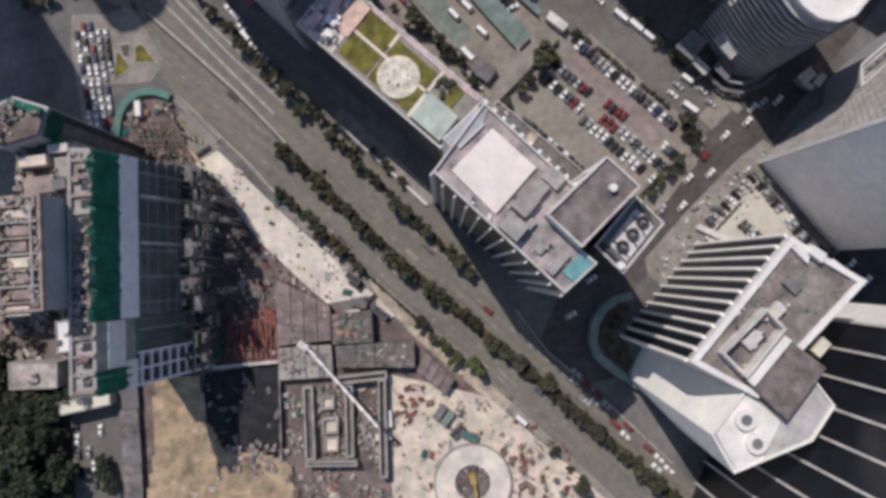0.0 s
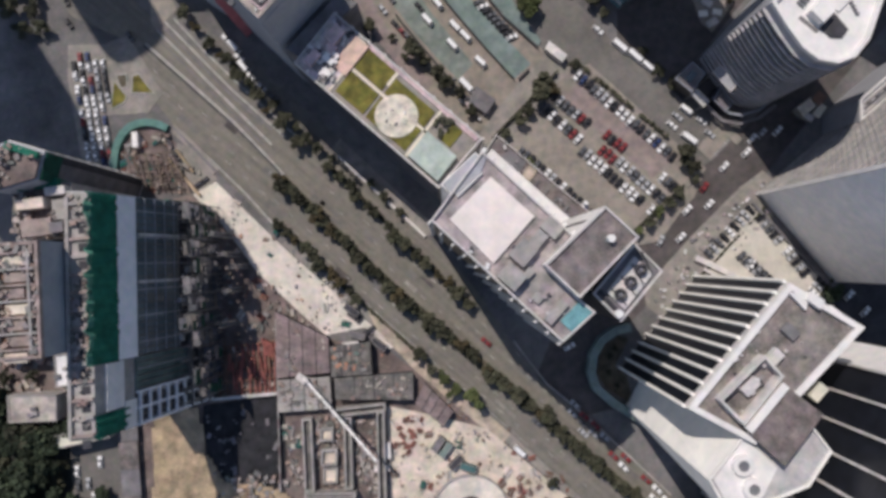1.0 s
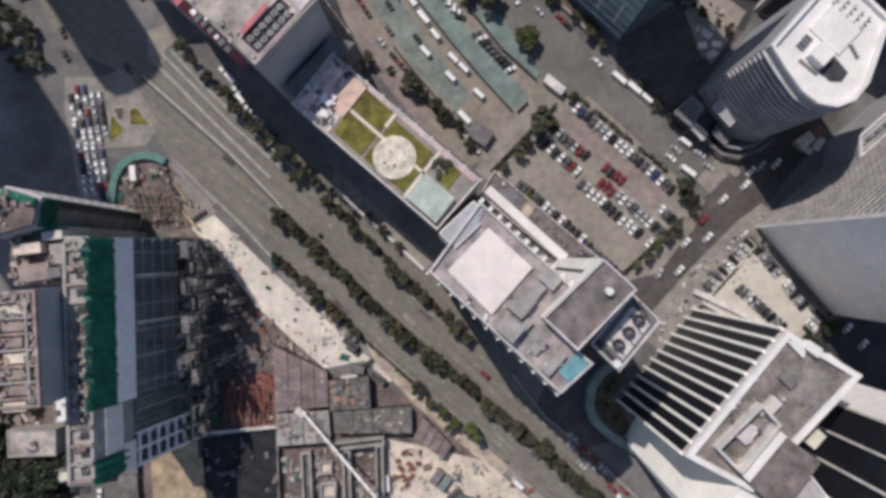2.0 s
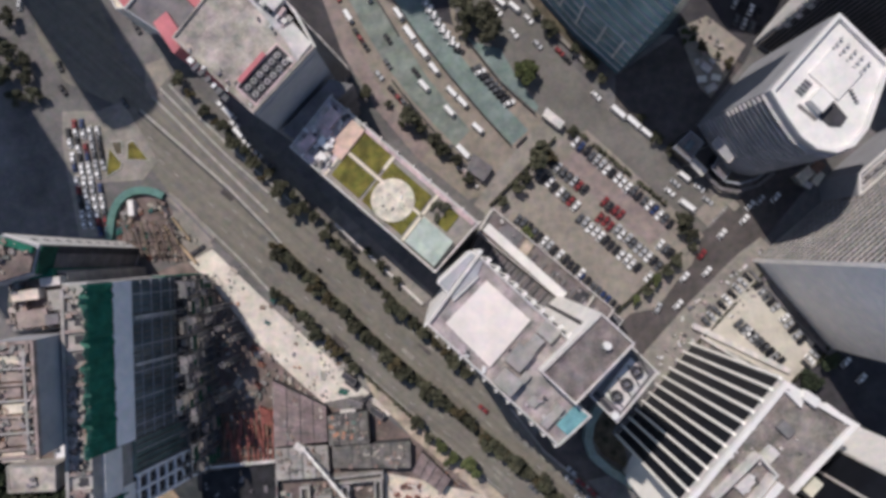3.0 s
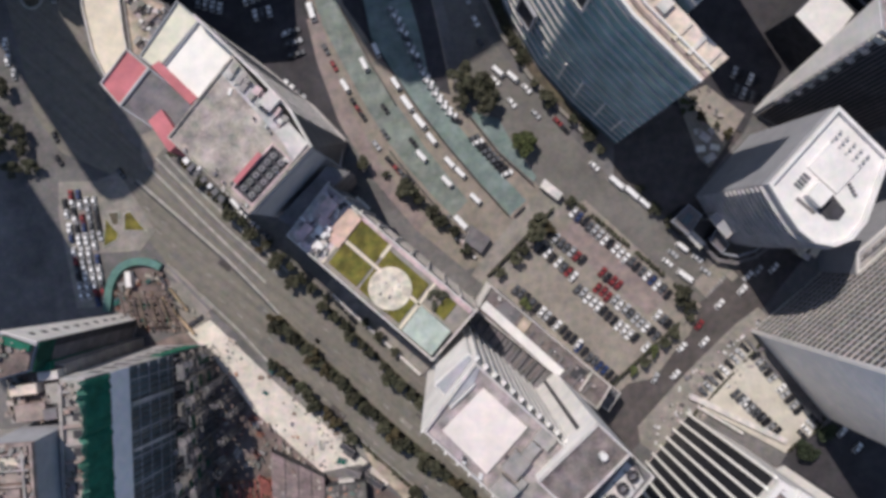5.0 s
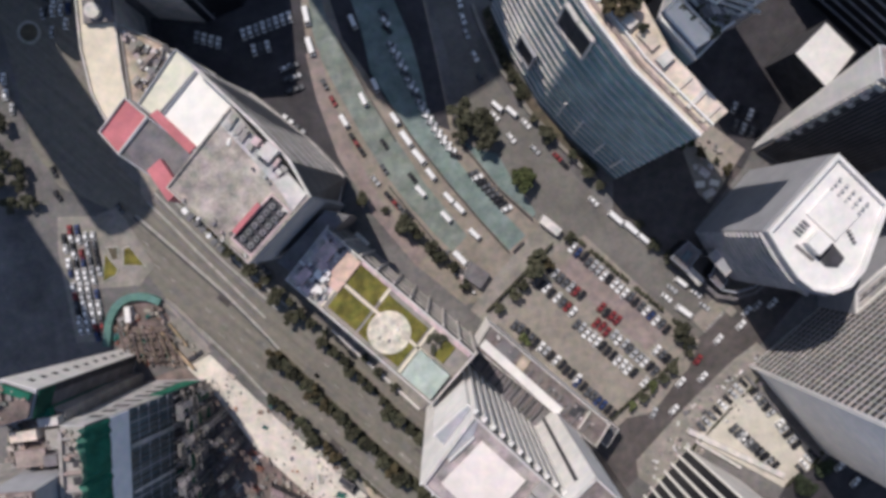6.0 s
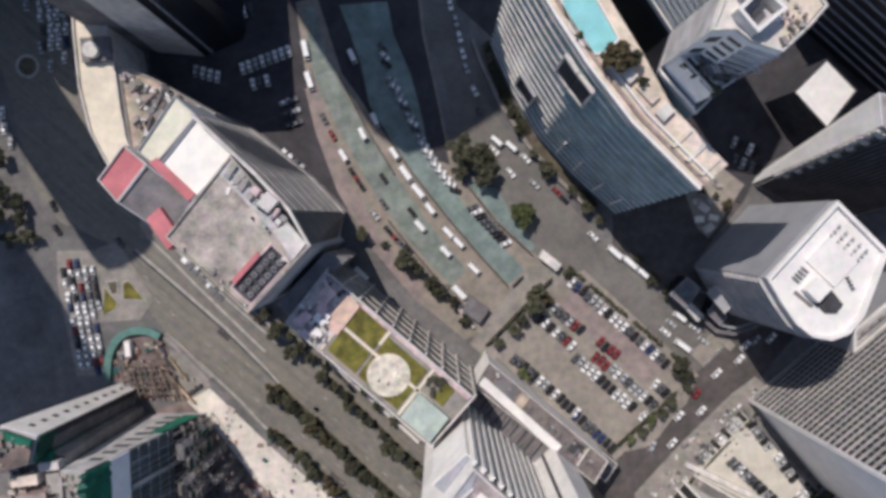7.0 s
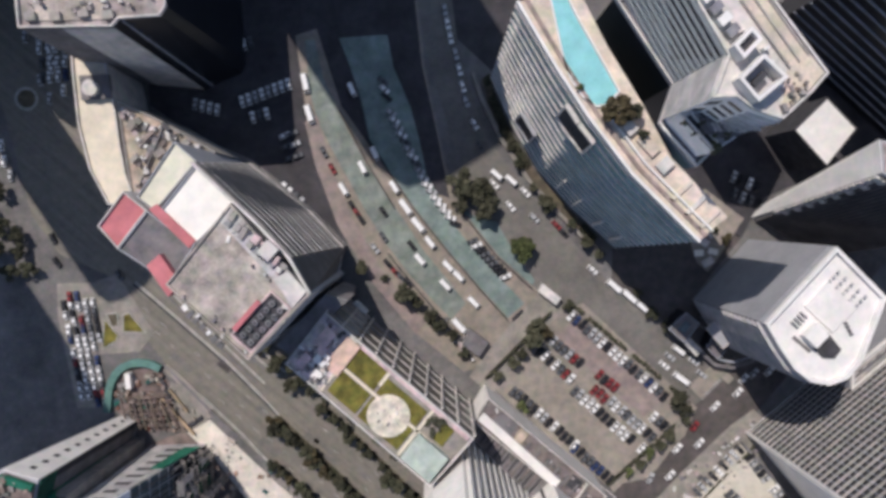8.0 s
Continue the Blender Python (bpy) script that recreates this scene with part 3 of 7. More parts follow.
# building site
flat("site_strip", [(-86, 48), (-95, 43.6), (-84.9, 32), (-72, 12), (-57, -4), (-48, -13), (-33, -11), (-25, -20), (-22, -19), av(-29, 0), av(-28.8, -60)], -1, 0.22, "white_strip", "dusty white paved strip along the building site", "building site")
flat("site_ground", [(-128, 36), (-96, 44), (-84, 32), (-70, 12), (-48, -14), (-24, -21), (10, -51), (38, -79), (60, -100), (60, -160), (-126, -160)], -1, 0.09, "mud", "dark churned ground of the building site", "building site")
flat("site_floor", [(-27, -41), (-12, -45), (10, -52), (38, -79), (62, -104), (62, -150), (-30, -150)], -1, 0.3, "site_floor", "pale pinkish concrete floor of the building site", "building site")
SAND = [(-114.6, -37.1), (-105.9, -35.7), (-98.1, -36.2), (-96.3, -44.1), (-95.6, -53.7), (-92.3, -59.2), (-89.5, -64.7), (-81.1, -65.9), (-72.7, -67.4), (-64.5, -71.7), (-66.6, -130), (-122, -130), (-119.6, -80.8), (-115.8, -64.0), (-115.2, -51.4)]
single("sand_ground", heap(SAND, 1.3, 0.3, 0.0, 2.0, 3), "sand", "tan sandy ground with wheel ruts and low heaps", "building site", "structure")
flat("road", [(-147, -44), (-126, -46), (-124, -130), (-146, -130)], -1, 0.06, "street", "narrow grey access road", "road")

flat("road", [(143.6, -9.4), (200, 30), (215, 10), (185, -40), (150, -46), (126, -23), (129, -18.5)], -1, 0.08, "tarmac_shade_tone", "asphalt street behind the parking deck, toned dark for shade", "road")

# bus yard
flat("bus_yard", [(-42, 190), (-40, 157), (-38, 142), (-31.5, 119), (-20, 97), (-4, 75), (12, 60), (24, 62), (46, 83), (43, 88), (32, 101), (23, 113), (15, 121), (10, 140), (5, 175), (4, 200)], -1, 0.1, "brown_lane", "brown paved bus yard with curved lanes", "yard")
flat("yard", [(-34, 192), (-27, 163), (-13, 140), (0, 131), (11, 126), (8, 150), (4, 176), (3, 200)], -1, 0.12, "tarmac_shade_tone", "tarmac at the head of the bus yard, toned dark for shade", "yard")
flat("bus_lane", [(-38.6, 188), (-38.1, 167.8), (-35.8, 157.2), (-31.3, 146.4), (-25.8, 134.4), (-20.4, 122.4), (-13.8, 110.2), (-5.6, 98), (3, 87), (8.6, 80.6), (14.6, 86), (8.2, 95.4), (-0.1, 107.1), (-6.7, 119.3), (-13.4, 130.4), (-19, 140.3), (-23.6, 150.1), (-28.1, 160.9), (-33, 174), (-35, 188)], 0, 0.16, "teal_worn", "curved bus lane with worn teal paint", "bus lane")
flat("bus_lane", [(-26, 188), (-22.6, 177.2), (-19.4, 164.4), (-17.3, 149.6), (-10.7, 137.6), (-2.2, 123.2), (8.4, 107.6), (20.2, 91.8), (30.1, 79.4), (36.6, 84.6), (24.9, 98.4), (13.6, 113.5), (9.0, 122.4), (2.9, 135.6), (1.2, 148.3), (-1.4, 161.1), (-6.6, 176), (-8, 188)], 0, 0.17, "teal", "curved teal-painted bus lane", "bus lane")
flat("pavement", [(-41, 158), (-38.4, 142), (-31.8, 119), (-20.6, 97), (-5, 75.5), (-1, 80), (-16, 100), (-26, 121), (-33, 143), (-36, 160)], -1, 0.18, "red_paving", "reddish-grey paved lane beside the bus yard", "pavement")
flat("road", [(14, 58), (24, 70), (44, 90), (52, 82), (30, 60), (22, 50)], -1, 0.17, "paving", "grey paved lane between bus yard and car park", "road")
for line in ([(-27.6, 161), (-19, 141.5), (-10, 124)], [(-13.5, 107), (-11.3, 103.4), (4.3, 82.0), (14.1, 68.9)], [(-19.8, 164), (-17.7, 149.6), (-11.1, 137.4), (-2.6, 123), (8, 107.4), (19.8, 91.5), (29.7, 79.0)], [(15.3, 120.4), (27, 103.4), (39.6, 90.2)], [(31.4, 78.8), (35.6, 82.4)]):
    single("fence", strip(line, 0.22, 0, 1.5), "dark", "low dark railing along a bus lane", "fence")
flat("kiosk_roof", [(15, 77), (22, 71), (18, 66), (12, 71)], 0, 3.2, "roof_dark", "small flat-roofed grey kiosk at the bus yard's end", "kiosk", "")
flat("triangle_bed", [(15.6, 121.2), (21.9, 117.8), (28.2, 116), (32.9, 106), (41, 93), (39.8, 91.2), (27.6, 103.8)], -1, 0.5, "teal", "teal-painted triangular island", "island")
flat("kiosk_roof", [(-29.7, 87.8), (-25.5, 83.2), (-22.3, 85.8), (-26.5, 90.4)], 0, 4, "white", "small white flat-roofed hut beside the lane", "kiosk", "")
flat("gate_roof", [(43.5, 92), (50, 86), (48, 83.5), (41.8, 89)], 0, 3.5, "offwhite", "small pale flat gatehouse roof", "gatehouse", "")

# yards between towers, their shade painted in as dark ground colour
flat("yard", [(-98, 182), (-42, 190), (-40, 157), (-38.5, 142), (-31, 117), (-28, 111), (-39, 124), (-61, 145), (-84, 157), (-98, 168)], -1, 0.05, "tarmac_shade_tone", "tarmac car park behind the mall, toned dark for shade", "yard")
flat("yard", [(71, 103), (97, 118), (120, 104), (100, 82), (104, 74), (94, 70), (70, 91)], -1, 0.05, "asphalt_dark", "tarmac forecourt between towers, toned dark for shade", "yard")
flat("yard", [(108, 112), (119, 104), (128, 118), (175, 140), (175, 180), (128, 186), (106, 152), (95, 134), (90, 118)], -1, 0.05, "tarmac_shade_tone", "tarmac yard behind the hotel, toned dark for shade", "yard")
flat("yard", [(84, 117), (97, 117), (120, 104), (128, 118), (180, 136), (180, 190), (84, 190)], -1, 0.042, "tarmac_shade_tone", "tarmac ground among the towers, toned dark for shade", "yard")
flat("pavement", [(95.6, 119), (107, 123), (121, 111), (111.6, 98), (106.4, 91.8), (102.4, 96), (100.1, 104.6)], -1, 0.12, "lot", "dusty beige paved court between towers", "pavement")
litter("court_planting", [(97, 119), (107, 123), (117, 109), (112, 98), (103, 103)], 70, 0.12, 0.9, "rubble", "low walls and planters in the paved court", None, 83, 0.9, 0.2)
for i, (x, y, lx, ly) in enumerate(((103.4, 99.2, 3.4, 2.4), (106.6, 95.6, 4.2, 2.6), (105.2, 103.4, 2.6, 4.0), (108.8, 99.4, 2.2, 3.4), (102.2, 105.8, 2.0, 1.6), (107.8, 105.6, 2.4, 1.4))):
    single("stone_terrace", Geo().box(x, y, 0.12, lx, ly, 0.5 + 0.15 * (i % 3), 25 * i), "offwhite" if i % 3 else "roof_white", "low pale stone terrace in the court", "terrace", "", "stone terraces in the court")
ring_ = thing("roundabout", (-143.5, 173.5, 0), "small round traffic island with a pale kerb", "traffic island")
part("kerb", Geo().ring([(-143.5 + 4.4 * math.cos(i * 0.2618), 173.5 + 4.4 * math.sin(i * 0.2618)) for i in range(24)], 1.0, 0.05, 0.4), "kerb", ring_)
part("turf", Geo().cyl(-143.5, 173.5, 0.05, 0.35, 3.2, n=24), "soil", ring_)
single("low_wall", strip([(22.6, 172), (25, 163.5), (31.3, 147.3), (40.9, 130.8), (50.7, 118.5), (59.7, 108.3)], 0.7, 0, 1.6), "paving", "pale boundary wall along the street below the glass tower", "wall")
single("planting_bed", strip([(27.4, 170), (29, 162), (34.2, 148), (43.4, 131.6), (53, 119.8), (64, 106.4)], 1.6, 0, 0.4), "soil", "dark planted bed at the glass tower's foot", "planting bed", "structure")
flat("yard", [(-98, 182), (-42, 190), (-34, 192), (3, 200), (30, 172), (42, 176), (60, 176), (60, 330), (-98, 330)], -1, 0.03, "tarmac_shade_tone", "tarmac beyond the bus yard, toned dark for shade", "yard")
# car park
flat("car_park", [(20, 56), (29, 63.5), (48, 81), (59, 83), (96, 44), (92, 30), (64, 11)], -1, 0.14, "lot", "brown-grey asphalt car park", "car park")
flat("car_park_patch", [(47.5, 70), (56, 78.5), (89, 46), (79.5, 38)], 0.1, 0.155, "red_paving", "reddish paved aisle of the car park", "car park")
# roof-level car deck beside the striped tower
flat("car_deck", [(115.5, 25), (143, -9), (128, -18), (96, 2.5)], -1, 0.9, "deck_floor", "cream concrete parking deck", "car park")

single("parapet_wall", strip([(93, 6.6), (128, -13.2)], 1.0, 0, 2.4), "offwhite", "thick pale parapet wall of the parking deck", "wall")
single("parapet_wall", strip([(96, 2), (112, -9)], 0.5, 0, 2.0), "offwhite", "pale inner parapet wall of the parking deck", "wall")
single("deck_edge", strip([(116, 25.6), (143.4, -8.4)], 0.5, 0, 1.9), "roof_dark", "dark edge wall of the parking deck", "wall")

# ---- towers ----
# finned tower with the white pad
TW, TS, TSE, TB3, TB2, TB1, TN = (-4.4, 22.6), (27.7, -11.6), (36.8, -4.3), (32.1, -0.1), (48.3, 14.4), (40.3, 22.9), (10.3, 39.8)
TJ = (32.4, 16.2)
t = building("office_tower", "pale office tower with white fins and a white roof pad", [TW, TS, TSE, (31.9, 0.2), TJ, TN], 76, "offwhite", "roof", 1.2)
part("landing_pad", Geo().prism([(12.0, 32.9), (22.7, 21.7), (11.2, 10.2), (0.5, 22.5)], 76.1, 76.9), "pad", t, "smooth pinkish-white square roof pad")
panel(t, TW, TS, 2, 75, "glass_dark", "window_wall", 0.15, 0.02, 0.98)
fins(t, TW, TS, 0, 75.2, 12, 1.15, 0.42, "white")
panel(t, TJ, TN, 2, 75, "glass_dark", "window_wall", 0.15, 0.02, 0.8)
fins(t, TJ, TN, 0, 74.8, 11, 1.5, 1.0, "white")
panel(t, TN, TW, 0, 75.6, "white", "cladding", 0.1)
bay = part("bay", Geo().prism([(-1.1, 32.8), (1.7, 29.7), (10.2, 39.7), (8.9, 40.9)], 0, 68.8), "white", t, "white stair bay with a blue-grey roof")
part("bay_roof", Geo().prism([(-0.7, 32.7), (1.7, 30.1), (9.8, 39.6), (8.9, 40.4)], 68.81, 69.2), "louvre_pale", bay)
part("roof_terrace", Geo().prism([(2.1, 29.4), (2.8, 28.6), (9.6, 34.3), (11.4, 38.0), (10.0, 38.6)], 76.15, 76.5), "louvre_pale", t, "smooth blue-grey terrace")
part("terrace_kerb", Geo().beam((2.9, 28.3, 76.6), (9.9, 34.1, 76.6), 0.4, 0.9), "white", t)
for x, y, lx, ly, h in ((19, 12.5, 6, 5, 2.5), (23, 15.5, 5, 3, 2), (15.5, 6.5, 5, 6, 3.2), (27, 18.5, 4, 5, 1.8), (20, 7, 3, 2, 1.5), (26.5, -3.5, 7, 2.4, 1.6), (22, 0.5, 2.5, 2.5, 1.2)):
    part("plant_unit", Geo().box(x, y, 76.1, lx, ly, h, 45), "concrete", t)
bx = building("office_tower_core", "taller blank service block of the finned tower", [(23.8, 8.9), TB3, TB2, TB1], 80.5, "white", "roof_brown", 0.9, parapet_mat="offwhite")
for k in (0.3, 0.52, 0.74):
    panel(bx, TB1, (23.8, 8.9), 2, 74, "dark", "slit_window", 0.08, 1 - k - 0.055, 1 - k)
part("mast_base", Geo().cyl(41, 14.5, 80.6, 82.6, 1.0), "white", bx)
tray = building("plant_tower", "lower grey block with an open plant roof", [(37.2, 0.3), (44.2, -7.7), (56.3, 5.0), (49.4, 12.9)], 72.5, "glass_dark", "roof_dark", 0.9, parapet_mat="offwhite")
part("plant_deck", Geo().prism([(41, 0.5), (45.5, -4.5), (53.5, 4.5), (49, 9.5)], 72.6, 73.4), "offwhite", tray)
for i in range(3):
    fx, fy = 44.4 + i * 2.9, -0.4 + i * 3.1
    fan = part("fan", Geo().ring([(fx + 1.65 * math.cos(a * 0.3927), fy + 1.65 * math.sin(a * 0.3927)) for a in range(16)], 0.5, 73.4, 74.5), "dark", tray, "dark round fan housing")
    part("hub", Geo().cyl(fx, fy, 73.42, 74.2, 0.55, n=12), "metal", fan)
    for a in (20, 80, 140):
        part("blade", Geo().box(fx, fy, 73.7, 2.2, 0.3, 0.1, a), "dark", fan)
for i in range(4):
    part("pipe", Geo().beam((42.2 + i * 2.9, 1.4 + i * 3.1, 73.7), (45.9 + i * 2.4, -3.4 + i * 2.7, 73.7), 0.35), "dark", tray)
part("duct", Geo().beam((38.8, 1.2, 73.2), (44.4, -6.0, 73.2), 0.9, 0.8), "dark", tray)
part("tank", Geo().cyl(43.6, -5.4, 72.6, 74.4, 1.1), "white", tray)
part("skylight", Geo().prism([(27.5, -6), (33, -1), (36.5, -4.4), (30.5, -9.2)], 76.1, 77.0), "skylight", t, "teal glazed skylight")

# low block along the finned tower
e = building("annex_building", "long low annex with a white-edged grey roof", [(19.6, 55.0), (13.8, 46.7), (53.8, 9), (59.2, 16.8)], 19, "white", "roof_brown", 1.0, parapet_mat="offwhite", thick=0.35)
part("roof_beam", Geo().beam((16.6, 48.6, 19.7), (42, 22.5, 19.7), 3.2, 1.4), "white", e)
part("roof_frame", Geo().beam((31.8, 42.3, 19.6), (28.2, 37.6, 19.6), 3.4, 0.5), "dust", e)
part("roof_hatch", Geo().prism([(24, 49.6), (20.2, 46.6), (26.4, 40.6), (29.6, 44.4)], 19.16, 19.5), "roof_dark", e)
part("roof_frame", Geo().beam((52.6, 22.0, 19.8), (48.0, 16.0, 19.8), 0.6, 1.0), "offwhite", e)
# dark slab for the shade of a sunken roof bay
part("roof_pit", Geo().prism([(51.4, 22.2), (48.4, 18.6), (45.0, 21.8), (48, 25.4)], 19.16, 19.4), "dark", e)
part("link_roof", Geo().prism([(11.4, 41.4), (13.9, 46.4), (40, 22.2), (33.2, 16.2)], 0, 17), "roof_dark", e)
for i in range(18):
    k = i / 18
    part("link_rib", Geo().beam((12 + 21 * k, 42 - 24.6 * k, 17.3), (14.6 + 24 * k, 45.4 - 22.2 * k, 17.3), 0.45, 0.5), "dark" if i % 2 else "roof_brown", e)
for i in range(9):
    x, y = 22 + i * 3.2, 38.3 - i * 3.2
    part("roof_rib", Geo().beam((x + 0.6, y + 1.2, 19.4), (x + 5, y + 5.8, 19.4), 0.7, 0.6), "roof_dark", e)

sa = building("service_annex", "small dark flat-roofed service block beside the annex", [(54.6, 10.2), (59.6, 16.4), (65, 11.6), (60, 5)], 9, "concrete", "roof_dark", 0.6, parapet_mat="offwhite", thick=0.3)
for i in range(4):
    part("roof_unit", Geo().box(58 + i * 1.3, 9.4 + i * 0.9, 9.16, 1.2, 0.9, 0.8, 45), "metal" if i % 2 else "dark", sa)
# garden-roof block
GW, GS, GE, GN = (-44.4, 77), (-1.8, 34.6), (13, 49.2), (-30.6, 92.2)
g = building("garden_roof_block", "mid-rise block with a green roof garden", [GW, GS, GE, GN], 43, "concrete", "paving", 1.0, parapet_mat="offwhite")
gd, ge_ = Vector((GS[0] - GW[0], GS[1] - GW[1])).normalized(), Vector((GN[0] - GW[0], GN[1] - GW[1])).normalized()
Q = lambda a, b: tuple(Vector(GW) + gd * a + ge_ * b)
part("planted_roof", Geo().prism([Q(0.6, 0.6), Q(13.5, 0.6), Q(13.5, 19.8), Q(0.6, 19.8)], 43.1, 43.5), "roof_stain", g)
litter("roof_clutter", [Q(1, 1), Q(13, 1), Q(13, 7), Q(9, 11), Q(9, 19.4), Q(1, 19.4)], 260, 43.5, 0.8, "roof_clutter", "", g, 8, 1.2, 0.2)
for a, b, c, d in ((15.5, 27, 2, 10), (15.5, 27, 11.5, 19), (28, 44.5, 2, 10.2), (28, 44.5, 11.5, 17.5), (51, 55, 12, 18.5)):
    part("lawn", Geo().prism([Q(a, b0) for a, b0 in ((a, c), (b, c), (b, d), (a, d))], 43.1, 43.45), "grass", g, "yellow-green roof lawn")
part("terrace", Geo().prism([Q(11.5, 7.5), Q(15.3, 7.5), Q(15.3, 19.3), Q(9.8, 19.3), Q(9.8, 11.5)], 43.1, 44.1), "terrace", g)
pz = part("round_plaza", Geo().cyl(-13.4, 58.2, 43.1, 43.75, 6.8, n=40), "plaza", g, "round cream paved plaza")
part("paving", Geo().cyl(-13.4, 58.2, 43.7, 43.79, 5.9, n=40), "plaza", pz, "worn mottled stone paving")
litter("seating", [(-17, 55), (-10, 55), (-10, 62), (-17, 62)], 12, 43.79, 0.45, "roof_clutter", "", pz, 4, 0.5)
for a0, a1, b0, b1 in ((13.6, 14.4, 0.8, 12), (14.4, 52, 10.3, 11.2), (45.2, 46.2, 1, 19), (26.9, 28, 14, 19)):
    part("path", Geo().prism([Q(a0, b0), Q(a1, b0), Q(a1, b1), Q(a0, b1)], 43.1, 43.52), "cream", g)
part("pavilion_roof", Geo().prism([Q(46.6, 1.4), Q(58.5, 1.4), Q(58.5, 11), Q(46.6, 11)], 43.1, 45.8), "pavilion", g, "pale teal flat pavilion roof")
part("terrace_strip", Geo().prism([Q(15.5, 19.1), Q(60, 18.8), Q(60, 20.4), Q(15.5, 20.4)], 43.1, 43.6), "pink_white", g)
panel(g, GE, GN, 2, 41.5, "glass_dark", "window_wall", 0.15, 0.0, 0.8)
fins(g, GE, GN, 0, 42.4, 10, 0.8, 0.55, "offwhite", "column")
bands(g, GE, GN, 2, 42, 4, 0.7, 0.5, "concrete", "floor_slab")
panel(g, GW, GS, 2, 41.5, "glass_dark", "window_wall", 0.15)
bands(g, GW, GS, 2, 42, 9, 0.3, 0.45, "roof_dark", "floor_slab")
for i, (a, b, lx, ly, h) in enumerate(((4, 5, 5, 3, 2.2), (8, 9, 4, 4, 1.6), (5, 15, 6, 4, 2.4), (10, 4, 3, 3, 1.4), (6.5, 11, 3, 3, 1.8))):
    part("plant_unit", Geo().box(*Q(a, b), 43.4, lx, ly, h, 45), "white" if i % 2 else "pink_white", g)
litter("planting", [Q(46.5, 12), Q(55.5, 12), Q(55.5, 18.8), Q(46.5, 18.8)], 60, 43.45, 0.9, "leaf", "", g, 5, 0.9)

# mall with coloured roofs
t_office, e_annex = t, e
rvb = random.Random(77)
BS, BE, BN1, BW1 = (-49, 83.3), (-30.5, 100.5), (-50.3, 127.2), (-70, 106)
base_ne = [(-32.5, 98), (-28.5, 111), (-39, 124), (-61, 144), (-82, 155)]
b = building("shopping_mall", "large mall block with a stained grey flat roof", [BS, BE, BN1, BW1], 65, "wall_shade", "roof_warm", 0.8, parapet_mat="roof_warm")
tops = [BE, (-35.5, 111), (-44, 121.5), (-60.3, 139.2)]
for i in range(3):
    sf = Slant(base_ne[i], base_ne[i + 1], tops[i], tops[i + 1], 64)
    part("side_wall", sf.plate(0, 1, 0, 64, -0.4, 0.0), "louvre_dark", b)
for i in range(15):
    z = 3 + i * 4.2
    lo = [Vector(p).lerp(Vector(q), z / 64) for p, q in zip(base_ne[1:4], tops[1:])]
    part("deck_rail", strip(lo, 0.24, z, z + 0.4), "roof_pale" if i % 2 else "concrete", b)
part("edge_rail", strip(tops, 0.4, 64.2, 65.4), "offwhite", b)
part("edge_rail", strip([Vector(p).lerp(Vector(q), 0.12) for p, q in zip(base_ne[:4], tops)], 0.35, 7.7, 8.3), "offwhite", b)
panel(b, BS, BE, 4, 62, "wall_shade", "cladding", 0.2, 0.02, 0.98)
for zz, kk in ((0, 12), (12.2, 26), (26.2, 42)):
    part("side_block", Geo().prism([(-47, 82.5), (-30.5, 97.8), (-26 + zz * 0.1, 95.5), (-43, 79.5)], zz, kk), "roof_dark", b)
part("plant_tray", Geo().ring([(-53.3, 90.9), (-47.9, 85.2), (-35.6, 96.8), (-40.9, 102.4)], 0.5, 65.1, 66), "pink_white", b)
part("tray_floor", Geo().prism([(-52.6, 90.8), (-47.9, 86), (-36.4, 96.9), (-41, 101.8)], 65.16, 65.3), "dark", b)
for r in range(2):
    for i in range(6):
        part("fan", Geo().cyl(-47.6 + i * 1.75 - r * 2.0, 88.4 + i * 1.65 + r * 2.1, 65.3, 66.4, 0.82), "metal", b)
        part("fan_blade", Geo().cyl(-47.6 + i * 1.75 - r * 2.0, 88.4 + i * 1.65 + r * 2.1, 66.51, 66.56, 0.5), "dark", b)
part("pipe_rack", Geo().beam((-52, 92.2, 66), (-44.5, 99.6, 66), 1.4, 1.0), "pink", b)
part("service_strip", Geo().prism([(-50.3, 126.6), (-30.9, 100.6), (-36.0, 96.6), (-38.6, 103.2), (-54.2, 123.0)], 65.15, 65.24), "roof_pale", b, "pale service strip along the roof edge")
part("plant_deck", Geo().prism([(-40, 105.4), (-35.9, 107.4), (-31.2, 101.5), (-35.1, 97.3)], 65.16, 66.2), "offwhite", b)
for i in range(16):
    part("roof_vent", Geo().box(-37.2 - (i // 2) * 1.75 + rvb.uniform(-0.5, 0.5) - 1.5 * (i % 2), 109 + (i // 2) * 2.05 + rvb.uniform(-0.5, 0.5) - 1.5 * (i % 2), 65.16, rvb.uniform(1, 2.6), rvb.uniform(0.8, 2), rvb.uniform(0.8, 2.2), 50), rvb.choice(["offwhite", "dark", "metal", "concrete", "pink_white"]), b)
part("stair_house", Geo().box(-40.5, 113.5, 65.16, 4.5, 4, 2.8, 45), "offwhite", b)
part("pink_stair_box", Geo().prism([(-76, 111.4), (-72.1, 114.4), (-67, 105.5), (-70.8, 102.3)], 0, 63), "pink", b, "pink rendered stair block")
for i in range(7):
    part("parapet_block", Geo().box(-65.2 + i * 1.5, 99.2 - i * 1.85, 65.16, rvb.uniform(1.2, 2.6), rvb.uniform(1, 1.8), rvb.uniform(0.6, 1.6), 45 + rvb.uniform(-10, 10)), rvb.choice(["white", "offwhite", "pink_white", "roof_dark"]), b)
b_mall = b
